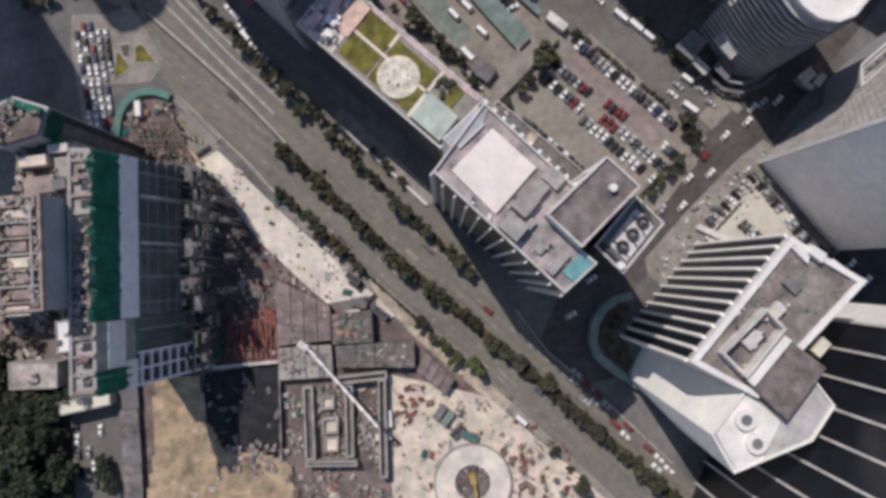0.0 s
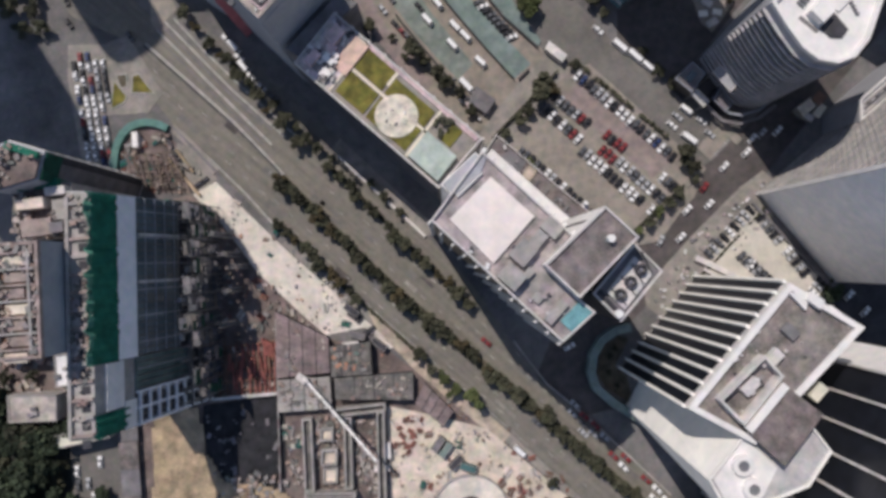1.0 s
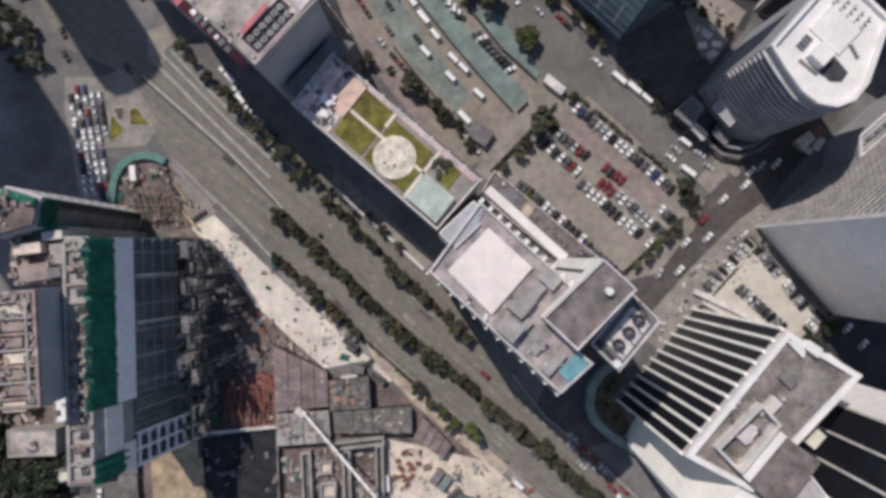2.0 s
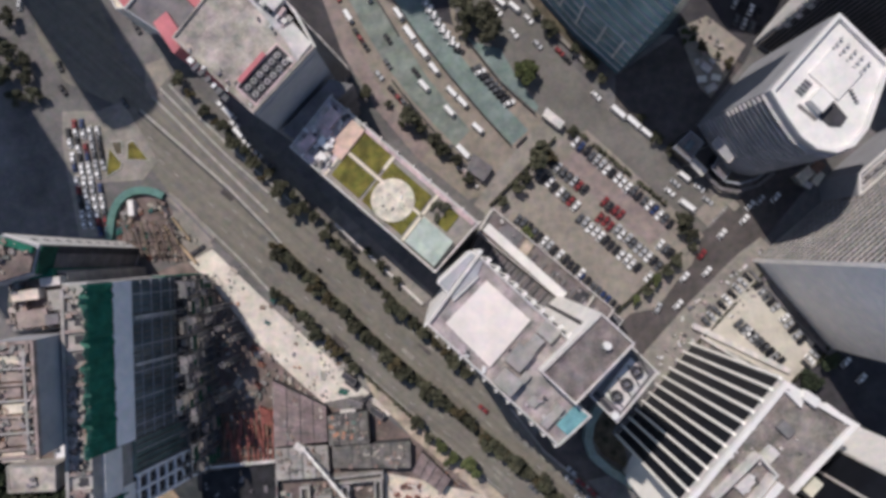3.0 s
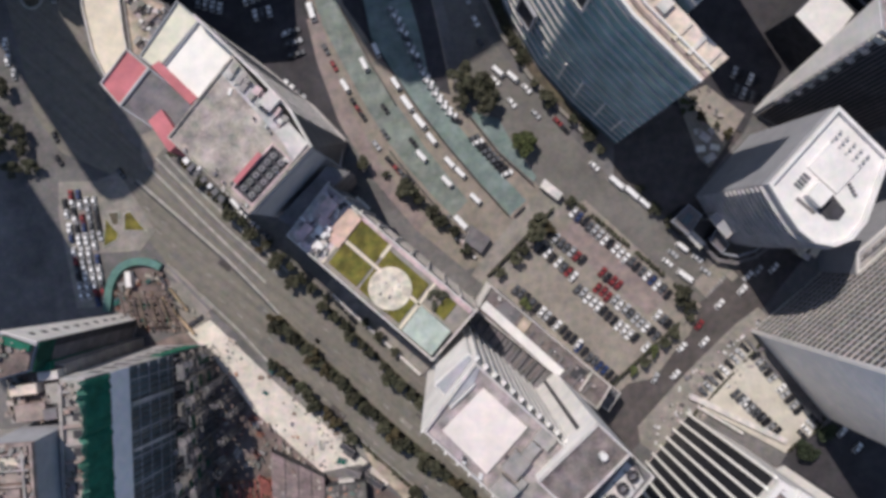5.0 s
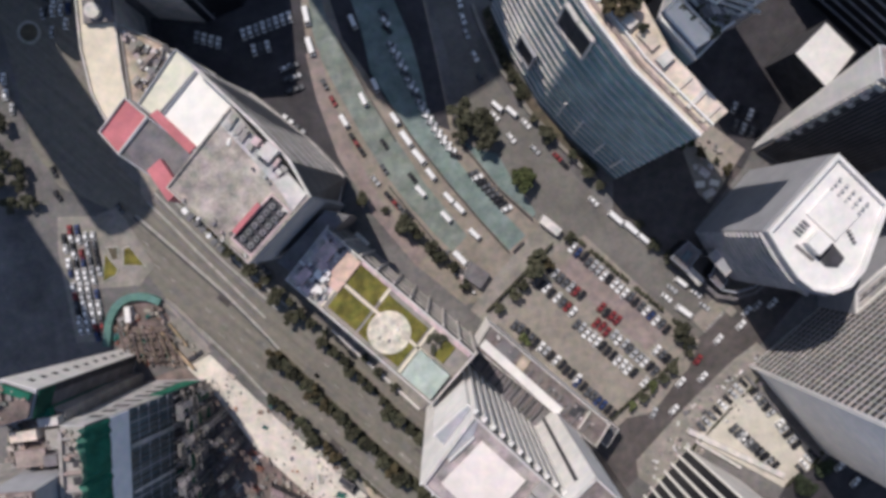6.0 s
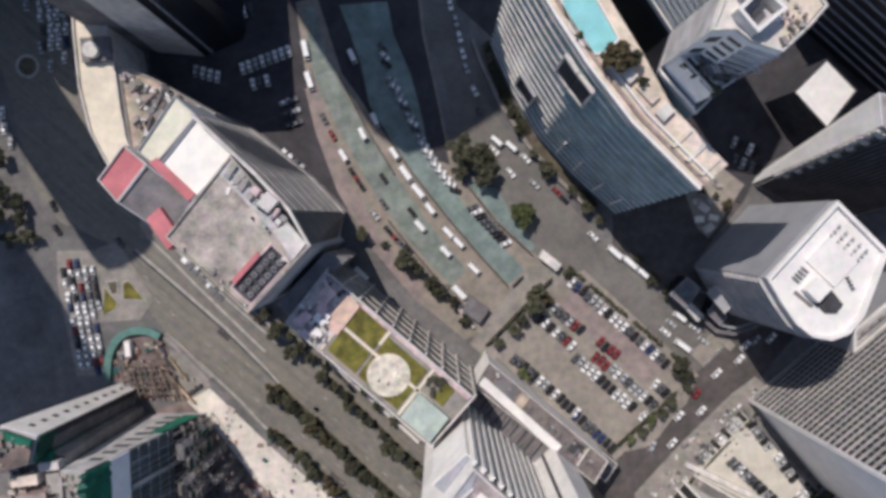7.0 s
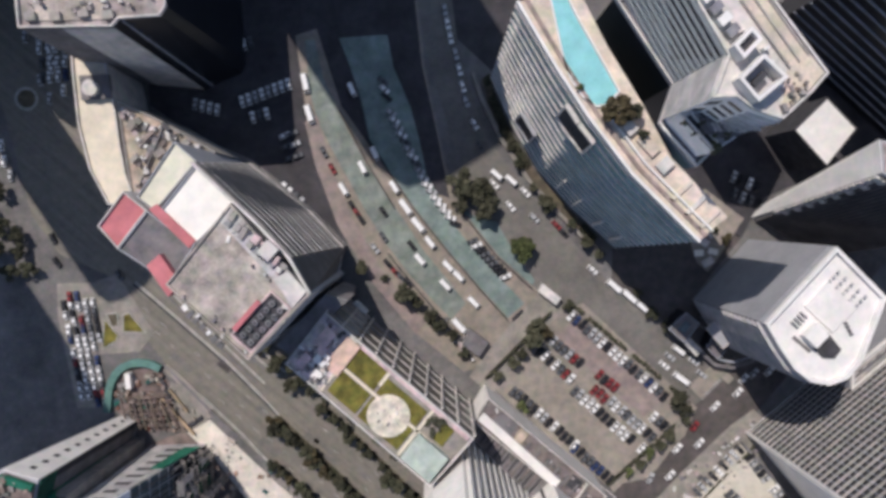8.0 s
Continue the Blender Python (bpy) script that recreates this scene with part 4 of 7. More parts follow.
building("mall_wing", "mall wing with a bright white flat roof", [(-50.2, 127.2), (-60.3, 139.2), (-71.5, 127.2), (-63.1, 116.2)], 60, "wall_shade", "roof_white", 0.8, thick=0.32)
w3 = building("mall_wing", "mall wing with a dark grey roof and red edge", [(-84.8, 116.7), (-75.5, 126.8), (-63, 116), (-71, 106)], 60, "wall_shade", "roof_dark", 0.9, thick=0.32)
part("red_roof_strip", Geo().prism([(-74.8, 127.2), (-72.5, 128.5), (-62.5, 117.5), (-64.5, 115.6)], 60.1, 61.1), "pink", w3)
building("mall_wing", "mall wing with a faded red flat roof", [(-89.8, 123.5), (-81.7, 132.8), (-75.6, 126.9), (-84.8, 116.7)], 60, "offwhite", "pink", 0.9, thick=0.32)
building("mall_wing", "mall wing with a pale cream roof", [(-67, 146), (-61, 140), (-74.3, 126.5), (-79, 131)], 58, "wall_shade", "cream_b", 0.8, thick=0.32)
arc_o = [(-111.5, 189), (-111.8, 175.4), (-111.6, 158.5), (-109.2, 143.3), (-104, 131)]
arc_i = [(-95, 131), (-97, 140), (-98.1, 150.1), (-98.8, 166), (-102, 189)]
w6 = building("curved_podium", "curved low podium with a smooth beige roof", arc_o + arc_i, 25, "offwhite", "cream", 1.0)
part("plant_box", Geo().prism([(-109, 166), (-99, 166), (-99.5, 174), (-109, 174)], 25.1, 27), "roof_dark", w6)
part("drum", Geo().cyl(-105, 169.5, 27, 29, 2.6, n=20), "offwhite", w6)
w7 = building("mall_podium", "low cluttered podium roof behind the mall", [(-97, 165), (-84, 158), (-66, 146), (-79, 131), (-95, 132)], 27, "concrete", "dust", 0.8)
rw7 = random.Random(61)
for i in range(26):
    x, y = rw7.uniform(-93, -74), rw7.uniform(136, 160)
    if inside([(-95, 162), (-84, 156.5), (-68, 146), (-79, 133), (-94, 134)], x, y):
        part("plant_unit", Geo().box(x, y, 27.15, rw7.uniform(1.2, 4.2), rw7.uniform(1.0, 2.8), rw7.uniform(0.5, 2.0), 40 + rw7.uniform(-12, 12)), rw7.choice(["core_red", "roof_warm", "concrete", "roof_brown", "paving"]), w7)
part("service_wall", Geo().beam((-92, 136, 27.9), (-82, 155.6, 27.9), 0.4, 1.6), "roof_dark", w7)
ta_hi = [(-109, 181.2), (-82.3, 179.8), (-80.3, 181.9), (-68.6, 181.9), (-66.6, 184.5), (-66.6, 245), (-109, 245)]
ta_lo = [(-108, 177.4), (-77.2, 172.6), (-74.4, 173.6), (-63, 177.5), (-61, 181), (-61, 245), (-109, 245)]
ta = building("glass_tower", "tall dark tower with a pale panelled side wall", ta_hi, 56, "glass_dark", "roof", 1.2, low=ta_lo, parapet_mat="offwhite")
tf = Slant(ta_lo[0], ta_lo[1], ta_hi[0], ta_hi[1], 56)
part("cladding", tf.plate(0.44, 1.0, 0.5, 55.5, 0.02, 0.2), "offwhite", ta, "plain pale wall panels")
part("cladding", tf.plate(0.0, 0.43, 0.5, 55.5, 0.02, 0.15), "roof_dark", ta)
te = Slant(ta_lo[2], ta_lo[3], ta_hi[2], ta_hi[3], 56)
part("corner_frame", te.plate(0.0, 0.07, 0.5, 55.5, 0.02, 0.5), "louvre", ta)
for i in range(13):
    part("frame_rung", te.plate(0.07, 0.2, 3 + i * 4.1, 3.6 + i * 4.1, 0.02, 0.4), "louvre_dark", ta)
part("roof_deck", Geo().prism([(-104.5, 183), (-84, 182), (-84, 200), (-104.5, 200)], 56.16, 56.5), "roof_warm", ta)
litter("roof_clutter", [(-107, 183.4), (-69, 183.6), (-69, 194), (-107, 194)], 45, 56.5, 0.8, "roof_clutter", "", ta, 61, 1.4)
for x, y in ((-105, 184), (-98, 183.5), (-90, 184), (-83, 183)):
    part("plant_unit", Geo().box(x, y, 56.16, 3, 2.4, 1.6, 5), "concrete", ta)

# striped slab tower with ring vents
SW, SN, SE, SS = (62, -33), (92.5, -0.8), (112, -14.3), (79.5, -44)
s = building("slab_tower", "white-finned slab tower with dark glass", [SW, SS, SE, SN], 67, "offwhite", "roof_umber", 1.3, parapet_mat="white", thick=1.6)
panel(s, SN, SW, 1, 64.5, "glass_dark", "window_wall", 0.15)
fins(s, SN, SW, 0, 66, 12, 1.2, 0.9, "roof_white")
part("penthouse", Geo().ring([(69.6, -30.8), (82.8, -19.5), (87.5, -25.5), (75.8, -38)], 0.7, 67.1, 71), "offwhite", s)
part("plant_unit", Geo().box(79, -28, 67.1, 5, 3, 2.2, 42), "offwhite", s)
part("plant_unit", Geo().box(86.5, -20.5, 67.1, 4, 3, 2.2, 42), "offwhite", s)
part("plant_unit", Geo().box(91.5, -14, 67.1, 3, 4.5, 1.5, 42), "roof_dark", s)
part("stair_box", Geo().prism([(97.5, -3.5), (101, -6.2), (99.5, -8.5), (96, -5.5)], 67.1, 69.5), "white", s)
part("gondola_rail", Geo().beam((103, -8, 67.5), (106.5, -11, 67.5), 1.0, 0.8), "white", s)
s_slab = s
panel(s, SE, SN, 0, 66, "white", "cladding", 0.15)
litter("plant_clutter", [(71, -30.8), (82.5, -20.8), (86, -25.5), (76, -36.5)], 60, 67.15, 1.1, "roof_clutter", "", s, 23, 1.5)
part("roof_wedge", Geo().prism([(91.5, -3.2), (97.5, -4.2), (96, -8.5)], 67.15, 68.6), "white", s)
s2 = building("slab_tower_annex", "white annex block with two ring vents on its roof", [(88.3, -28.3), (101.2, -47.9), (94.2, -57), (72, -64.3), (66.7, -53.3), (78, -40.8)], 65.5, "roof_white", "roof_pale", 1.2, low=[(90, -28.3), (104, -48), (100, -66), (80, -68), (62.5, -47.5), (70, -36.5)])
part("upper_roof", Geo().prism([(88.5, -28.5), (98, -36.8), (86.5, -50), (77.5, -40.6)], 65.6, 69.5), "roof_brown", s2)
part("beam", Geo().beam((77, -39.5, 70), (88, -28, 70), 2.2, 1.4), "white", s2)
part("white_deck", Geo().prism([(68.2, -53.3), (77.8, -42.6), (86, -51.5), (80, -61.5), (72.8, -63)], 65.6, 66.1), "white", s2)
for x, y in ((76.2, -49.8), (78.6, -56.4)):
    v = part("ring_vent", Geo().cyl(x, y, 66, 67.6, 2.9, n=28), "white", s2, "white round ring vent")
    part("grille", Geo().cyl(x, y, 67.4, 67.75, 1.5, n=24), "metal", v)
part("gondola", Geo().box(100, -32, 62, 5, 3, 2.6, 45), "cream_b", s2, "pale yellow maintenance gondola")

# dark finned tower beyond
RN, RS, RE = (117, -27.5), (82, -97), (127.5, -23)
r = building("dark_tower", "tall dark glass tower with white fins", [RN, RS, (118, -112), (160, -45), RE], 112, "dark", "roof", 1.0)
panel(r, RN, RS, 1, 111, "glass_dark", "window_wall", 0.15)
fins(r, RN, RS, 0, 112, 10, 1.2, 0.7, "offwhite")
panel(r, RE, RN, 0, 111, "white", "cladding", 0.12)

# plain grey tower
QA, QB = (119, 29.5), (145, -6)
qt = building("grey_tower", "tall tower with a plain grey side wall", [QA, QB, (205, 38), (178, 74)], 120, "grey_wall", "roof", 1.0)
QN = (178, 74)
panel(qt, QN, QA, 1, 119, "glass_dark", "window_wall", 0.15)
bands(qt, QN, QA, 1, 120, 40, 0.75, 0.55, "concrete", "floor_band")
fins(qt, QN, QA, 0, 119, 34, 0.45, 0.32, "louvre", "mullion")
part("corner_trim", Geo().beam((QA[0] - 0.3, QA[1] - 0.3, 0), (QA[0] - 0.3, QA[1] - 0.3, 120), 1.2), "white", qt)
pod = part("podium", Geo().prism([(145.2, 50.0), (145.5, 57.6), (157, 66.2), (176, 79.6), (178.5, 74.8)], 0, 22), "wall_mid", qt, "pale low podium at the tower's foot")
part("parapet", Geo().ring([(145.2, 50.0), (145.5, 57.6), (157, 66.2), (176, 79.6), (178.5, 74.8)], 0.5, 22.01, 23.2), "white", pod)
part("roof", Geo().prism([(146.2, 51.6), (146.3, 57.2), (157.2, 65.4), (175.6, 78.6), (177.4, 74.8)], 22.005, 22.2), "roof_pale", pod)
for i in range(3):
    part("roof_kerb", Geo().beam((147.0, 52.6 + i * 1.7, 22.5), (176.2 - i * 0.4, 75.0 + i * 1.2, 22.5), 0.5, 0.7), "roof_dark" if i % 2 else "concrete", pod)
for i in range(9):
    part("roof_vent", Geo().box(148.6 + i * 3.2, 56.6 + i * 2.3, 22.2, 1.4, 1.0, 1.0, 36), "metal" if i % 2 else "roof_dark", pod)
gk = thing("gate_pavilion", (140, 60, 0), "tan and white gate pavilion beside the dark street", "pavilion")
for i, (x, y, lx, ly, h_) in enumerate(((137.4, 60, 6.5, 4.2, 5.2), (141.6, 62.6, 4.2, 4.0, 6.4), (142.4, 58.4, 5.2, 3.2, 4.4), (138.4, 56.6, 2.4, 4.4, 3.6))):
    part("roof", Geo().box(x, y, h_ - 0.5, lx, ly, 0.5, 35 + 8 * i, 0.1), ("plaza", "rust", "cream", "offwhite")[i], gk)
    part("wall", Geo().box(x, y, 0.05, lx - 1.2, ly - 1.0, h_ - 0.56, 35 + 8 * i), "concrete", gk)

# white-topped rounded tower
wp = [(100.5, 81.7), (104.5, 74), (108.5, 67.5), (113, 63.5), (118.7, 62), (124, 63.6), (128.5, 68.5), (136.5, 87), (122.3, 103)]
w = building("white_top_tower", "rounded tower with a bright white roof and louvred walls", wp, 54, "wall_shade", "white", 1.6, parapet_mat="white", thick=1.1)
wc = ccw(wp)
for i in range(len(wc)):
    p0, p1 = wc[i], wc[(i + 1) % len(wc)]
    if p0 in wp[:7] and p1 in wp[:7]:
        panel(w, p0, p1, 1, 51, "glass_dark", "window_wall", 0.15)
        bands(w, p0, p1, 1, 52, 17, 0.95, 0.75, "roof_pale", "louvre")
panel(w, (122.3, 103), (100.5, 81.7), 0.5, 52, "wall_mid", "cladding", 0.25, 0.0, 1.0)
part("roof_house", Geo().prism([(110.8, 77.6), (114.6, 81.2), (118, 77.4), (114.2, 73.8)], 54.1, 57.5), "white", w)
# roof recess not sunk: its shade is a flat dark slab
part("roof_pit", Geo().prism([(114.6, 73.2), (119.4, 77.6), (123.2, 72.2), (121, 69.6), (117.5, 70)], 54.1, 54.35), "dark", w)
part("roof_pit", Geo().prism([(109.4, 77.4), (114.4, 72.6), (113.6, 71.8), (108.6, 76.6)], 54.1, 54.32), "roof_dark", w)
for i in range(4):
    part("plant_unit", Geo().box(109.4 + i * 0.9, 80.6 + i * 0.9, 54.1, 2.6, 0.5, 1.0, -45), "metal", w)
for i in range(5):
    for o in (-1.5, 0.3, 2.1):
        part("plant_unit", Geo().box(121.2 + i * 1.9 + o * 0.7, 94.0 - i * 1.95 + o * 0.7, 54.82, 0.9, 0.8, 0.35, 45), "roof_pale", w)
part("roof_slab", Geo().prism([(112.5, 86), (120, 93.2), (128, 84.5), (120.5, 77.5)], 54.1, 54.8), "white", w)
for i in range(4):
    part("roof_vent", Geo().box(124.6 + i * 0.5, 80 - i * 1.1, 54.1, 1.0, 0.7, 0.7, 20), "roof_dark", w)
fb = building("foot_block", "low dark flat-roofed block at the rounded tower's foot", [(87.4, 72.8), (94.2, 78.7), (99, 74.2), (93.2, 67.2)], 9, "glass_dark", "roof_dark", 0.5, parapet_mat="louvre", thick=0.35)
part("skylight", Geo().box(93.5, 73.2, 9.15, 4.2, 2.6, 0.7, 48, 0.2), "glass_blue", fb)
fb = building("foot_block", "low dark flat-roofed block at the rounded tower's foot", [(101.8, 64.4), (104.8, 69.5), (109, 62.8), (106, 59.6)], 7, "glass_dark", "roof_dark", 0.5, parapet_mat="louvre", thick=0.35)
for pts, z in (([(99.4, 73), (102.3, 75.6), (108.0, 67.8), (105.1, 65.2)], 14), ([(93.4, 66.9), (95.7, 68.9), (100, 63.8), (97.6, 61.8)], 8)):
    cn = thing("entrance_canopy", centre(pts), "pale flat canopy slab at the tower's foot", "canopy", "canopies at the tower's foot")
    part("slab", Geo().prism(pts, z - 0.6, z), "wall_shade" if z > 10 else "roof_pale", cn)
    part("rim", Geo().ring(pts, 0.25, z + 0.002, z + 0.25), "offwhite", cn)
    for x, y in pts:
        cx, cy = centre(pts)
        part("post", Geo().cyl(x + (cx - x) * 0.15, y + (cy - y) * 0.15, 0, z - 0.6, 0.22, n=8), "metal", cn)
for k, (half, z0) in enumerate(((0.9, 4.0), (0.55, 6.5))):
    eave = [(Vector(p) + (Vector((112, 72)) - Vector(p)) * 0.16 * k) for p in ((100.2, 64.5), (102.6, 60.7), (106, 57.2), (112.2, 55.6), (119.9, 57.3), (126.4, 61.6))]
    ev = thing("curved_eave", (112, 58, 0), "curved grey eave round the tower's foot", "canopy", "curved eaves at the tower's foot")
    part("slab", strip(eave, half * 0.7, z0 - 0.4, z0), "louvre" if k else "roof_dark", ev)
    for x, y, h_ in along(eave, 5.0, 1.0):
        part("post", Geo().cyl(x, y, 0, z0 - 0.4, 0.2, n=8), "metal", ev)

# curved glass tower with roof pool
cb = [(29.3, 169.2), (35.8, 151.5), (44.2, 134.6), (56.1, 119.4), (71.6, 103.5)]
cr = [(30.5, 173), (39.5, 155.7), (46.8, 143), (57.5, 127.2), (74, 108.6)]
ce = [(82, 114.5), (68.1, 130.7), (61.2, 145.4), (53.2, 160.2), (46, 176)]
ceb = [(88, 116), (72, 131), (62, 145), (52, 160), (42, 174)]
c = thing("curved_tower", centre(cb + ceb), "curved teal glass tower with a roof-top pool terrace", "building")
part("wall", Geo().loft(cb + ceb, cr + ce, 0, 75), "glass_teal", c)
NB = 15
for i in range(NB):
    k = (i + 0.7) / NB
    line = [Vector(p).lerp(Vector(q), k) for p, q in zip(cb, cr)]
    part("floor_band", strip(line, 0.55, 75 * k, 75 * k + 0.5), "offwhite", c)
part("parapet", strip(cr, 0.4, 75, 76.8), "white", c)
part("planter", strip([Vector(p) + Vector((2.0, 1.4)) for p in cr], 0.5, 75, 76.0), "core_red", c)
part("parapet", strip([Vector(p) + Vector((3.6, 2.5)) for p in cr[2:]], 0.25, 75, 76.4), "white", c)
part("roof", Geo().prism(cr + ce, 75.0, 75.4), "site_floor", c)
part("pool", Geo().prism([(38.5, 177.5), (40, 169.4), (41.8, 158.2), (43.6, 152.5), (46.3, 148.1), (49.4, 145.6), (51.8, 145.8), (55.0, 148.7), (52.4, 154), (49.3, 160.2), (46.3, 166), (44, 171), (42.4, 176)], 75.41, 75.8), "water", c, "turquoise swimming pool")
part("pool_kerb", Geo().ring([(38.0, 178), (39.4, 169.4), (41.2, 158.1), (43.0, 152.2), (45.8, 147.7), (49.2, 145), (52.0, 145.2), (55.7, 148.6), (53, 154.3), (49.9, 160.5), (46.9, 166.3), (44.6, 171.3), (43, 176.4)], 0.5, 75.41, 76.0), "white", c)
# sky gardens: recess shade painted as dark plates proud of the glass
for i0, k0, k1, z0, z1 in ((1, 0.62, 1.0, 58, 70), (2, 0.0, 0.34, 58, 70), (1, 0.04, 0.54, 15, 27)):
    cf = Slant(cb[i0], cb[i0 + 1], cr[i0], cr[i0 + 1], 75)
    sg = part("sky_garden", cf.plate(k0, k1, z0, z1, 0.5, 1.2), "dark", c, "sky garden opening, its recess shade a dark plate")
    sides = [(q - 0.02, q + 0.02, z0, z1) for q in (k0, k1) if 0 < q < 1]
    for q0, q1, y0, y1 in sides + [ (k0, k1, z0 - 0.5, z0 + 0.4), (k0, k1, z1 - 0.4, z1 + 0.5)]:
        part("frame", cf.plate(q0, q1, y0, y1, 0.5, 1.8), "offwhite" if z0 > 50 else "wall_shade", sg)
for i0 in range(4):
    cf = Slant(cb[i0], cb[i0 + 1], cr[i0], cr[i0 + 1], 75)
    for j in range(7):
        part("mullion", cf.plate(j / 7, j / 7 + 0.008, 2, 74, 0.02, 0.14), "louvre", c)
for i0, k0 in ((2, 0.5), (2, 0.95), (3, 0.4), (3, 0.75)):
    cf = Slant(cb[i0], cb[i0 + 1], cr[i0], cr[i0 + 1], 75)
    part("trim", cf.plate(k0, k0 + 0.03, 10, 24, 0.5, 1.6), "white", c)
for i, (x, y, lx, ly, h) in enumerate(((62, 134.5, 3, 6, 2), (57.5, 139, 3, 3, 2.5), (70, 122, 7, 1.2, 1), (73.5, 118, 7, 1.2, 1), (77, 114.2, 7, 1.2, 1), (66, 129, 4, 3, 2.5))):
    part("terrace_unit", Geo().box(x, y, 75.4, lx, ly, h * 0.6, 40), "offwhite" if i % 2 else "site_floor", c)

# hotel block
HL = [(64.6, 139.6), (73.6, 127.9), (80, 133.5), (83.5, 138.2), (86.3, 142), (72, 170), (55, 172), (68.5, 149)]
HU = [(65.3, 140.6), (70.4, 140.4), (73.7, 137.6), (79.8, 135.1), (86, 140.2), (89.7, 144), (76.5, 163.5), (68, 171), (57.5, 171), (68.9, 149)]
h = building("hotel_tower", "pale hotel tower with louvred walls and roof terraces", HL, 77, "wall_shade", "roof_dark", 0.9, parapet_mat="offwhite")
up = part("upper_block", Geo().prism(HU, 77.2, 108), "grey_wall", h)
part("roof", Geo().prism(inset(ccw(HU), 0.6), 108.02, 108.2), "offwhite", up)
part("parapet", Geo().ring(HU, 0.5, 108.02, 109), "offwhite", up)
part("blank_wall", Geo().prism([(64.9, 140.3), (68.6, 149.2), (68.9, 149), (65.3, 140.6)], 77.2, 108), "roof_pale", up, "plain pale grey wall")
panel(up, (68.9, 149), (57.5, 171), 78, 107.5, "dark", "louvre_backing", 0.3)
bands(up, (68.9, 149), (57.5, 171), 77.5, 108, 10, 1.7, 1.35, "roof_white", "louvre")
for p0, p1, rows, k0, k1 in ((HU[1], HU[2], 7, 0.1, 0.9), (HU[2], HU[3], 8, 0.06, 0.94), (HU[3], HU[4], 9, 0.06, 0.94), (HU[0], HU[1], 3, 0.35, 0.9)):
    window_rows(up, p0, p1, 79, 106, rows, "glass_dark", k0, k1, 0.38, 0.1)
for p0, p1 in ((HU[3], HU[4]), (HU[2], HU[3])):
    bands(up, p0, p1, 79, 107, 9, 0.7, 0.35, "offwhite", "balcony_edge")
panel(h, (68.5, 149), (64.6, 139.6), 1, 76, "glass_dark", "window_wall", 0.15)
panel(h, (55, 172), (68.5, 149), 1, 76, "glass_dark", "window_wall", 0.15)
mid_ = part("terrace_block", Geo().prism([(66.2, 139.9), (73.6, 130.6), (79.3, 133.8), (77.3, 138.4), (73.9, 141), (66.2, 140.5)], 77.2, 88), "grey_wall", h)
part("terrace", Geo().prism([(66.6, 139.7), (73.6, 131), (78.8, 133.9), (77, 138.2), (73.9, 140.6)], 88.02, 88.3), "roof_pale", mid_)
for q0, q1 in (((67.6, 139.2), (70.2, 136.1)), ((71.2, 134.9), (73.9, 131.8)), ((74.9, 136.2), (77.2, 134.4))):
    # terrace recesses drawn as dark bars in place of their shade
    part("roof_pit", Geo().beam((*q0, 88.35), (*q1, 88.35), 2.0, 0.1), "dark", mid_)
part("terrace_frame", Geo().ring([(66.3, 139.8), (73.6, 130.7), (75.6, 131.8), (68.5, 140.4)], 0.4, 88.02, 89.2), "white", mid_)
sl = part("slat_deck", Geo().prism([(71, 135.2), (77.4, 133.6), (83.6, 135.4), (77.3, 138.2), (70, 139)], 77.2, 90), "roof_dark", h)
for i in range(12):
    k = i / 11
    part("slat", Geo().beam((71.5 + 11.5 * k, 137.6 - 1.9 * k, 90.5), (72.6 + 11.5 * k, 135.4 - 0.6 * k, 90.5), 0.5, 0.6), "offwhite" if i % 3 else "metal", sl)
litter("roof_clutter", [(66, 138), (73.5, 130), (78, 133.4), (70.5, 139.5)], 40, 88.3, 0.8, "leaf", "", h, 3, 1.6)
litter("roof_clutter", [(75, 139), (83.6, 139.8), (71, 157.8), (71, 149)], 50, 108.2, 0.7, "roof_clutter", "", h, 13, 1.2)
part("terrace_beam", Geo().beam((65, 138.8, 78), (73, 129.4, 78), 0.45, 0.6), "white", h)
for pts in ([(73.4, 138.6), (79.6, 143.2), (74.9, 148.2), (69.6, 143.6)], [(74.7, 151.1), (72.7, 153.8), (68.9, 150.2), (70.8, 147.4)]):
    ph = part("plant_house", Geo().ring(pts, 0.7, 108.2, 112), "white", h)
    part("floor", Geo().prism(inset(ccw(pts), 0.75), 108.2, 108.6), "roof_pale", ph)
    part("duct", Geo().box(*centre(pts), 108.6, 3.6, 1.2, 2.2, 42), "dark", ph)
part("roof_deck", Geo().prism([(79.8, 136.3), (85.5, 140.8), (88.8, 144.2), (76, 162.3), (71.8, 160.2), (81.7, 146.5)], 108.2, 108.6), "site_floor", h, "beige terrace deck")
for o in (0.0, 2.6, 5.2):
    part("deck_kerb", Geo().beam((72.2 + o * 0.75, 160 + o * 0.47, 108.8), (81.7 + o * 0.75, 145.5 + o * 0.47, 108.8), 0.35, 0.4), "concrete", h)
for i in range(4):
    part("vent_box", Geo().box(65 + i * 1.6, 161 - i * 2.4, 108.2, 2.8, 1.9, 1.8, 38), "white" if i % 2 == 0 else "metal", h)
litter("furniture", [(79.8, 137.0), (85.5, 140.8), (82.6, 145.5), (78.4, 141.7)], 50, 108.6, 0.7, "rubble", "", h, 21, 0.8)
xlo = [(132, 181), (176, 137), (200, 160), (150, 205)]
xt = building("dark_banded_tower", "dark tower with thin grey floor bands", xlo, 92, "glass_dark", "roof_dark", 1.0)
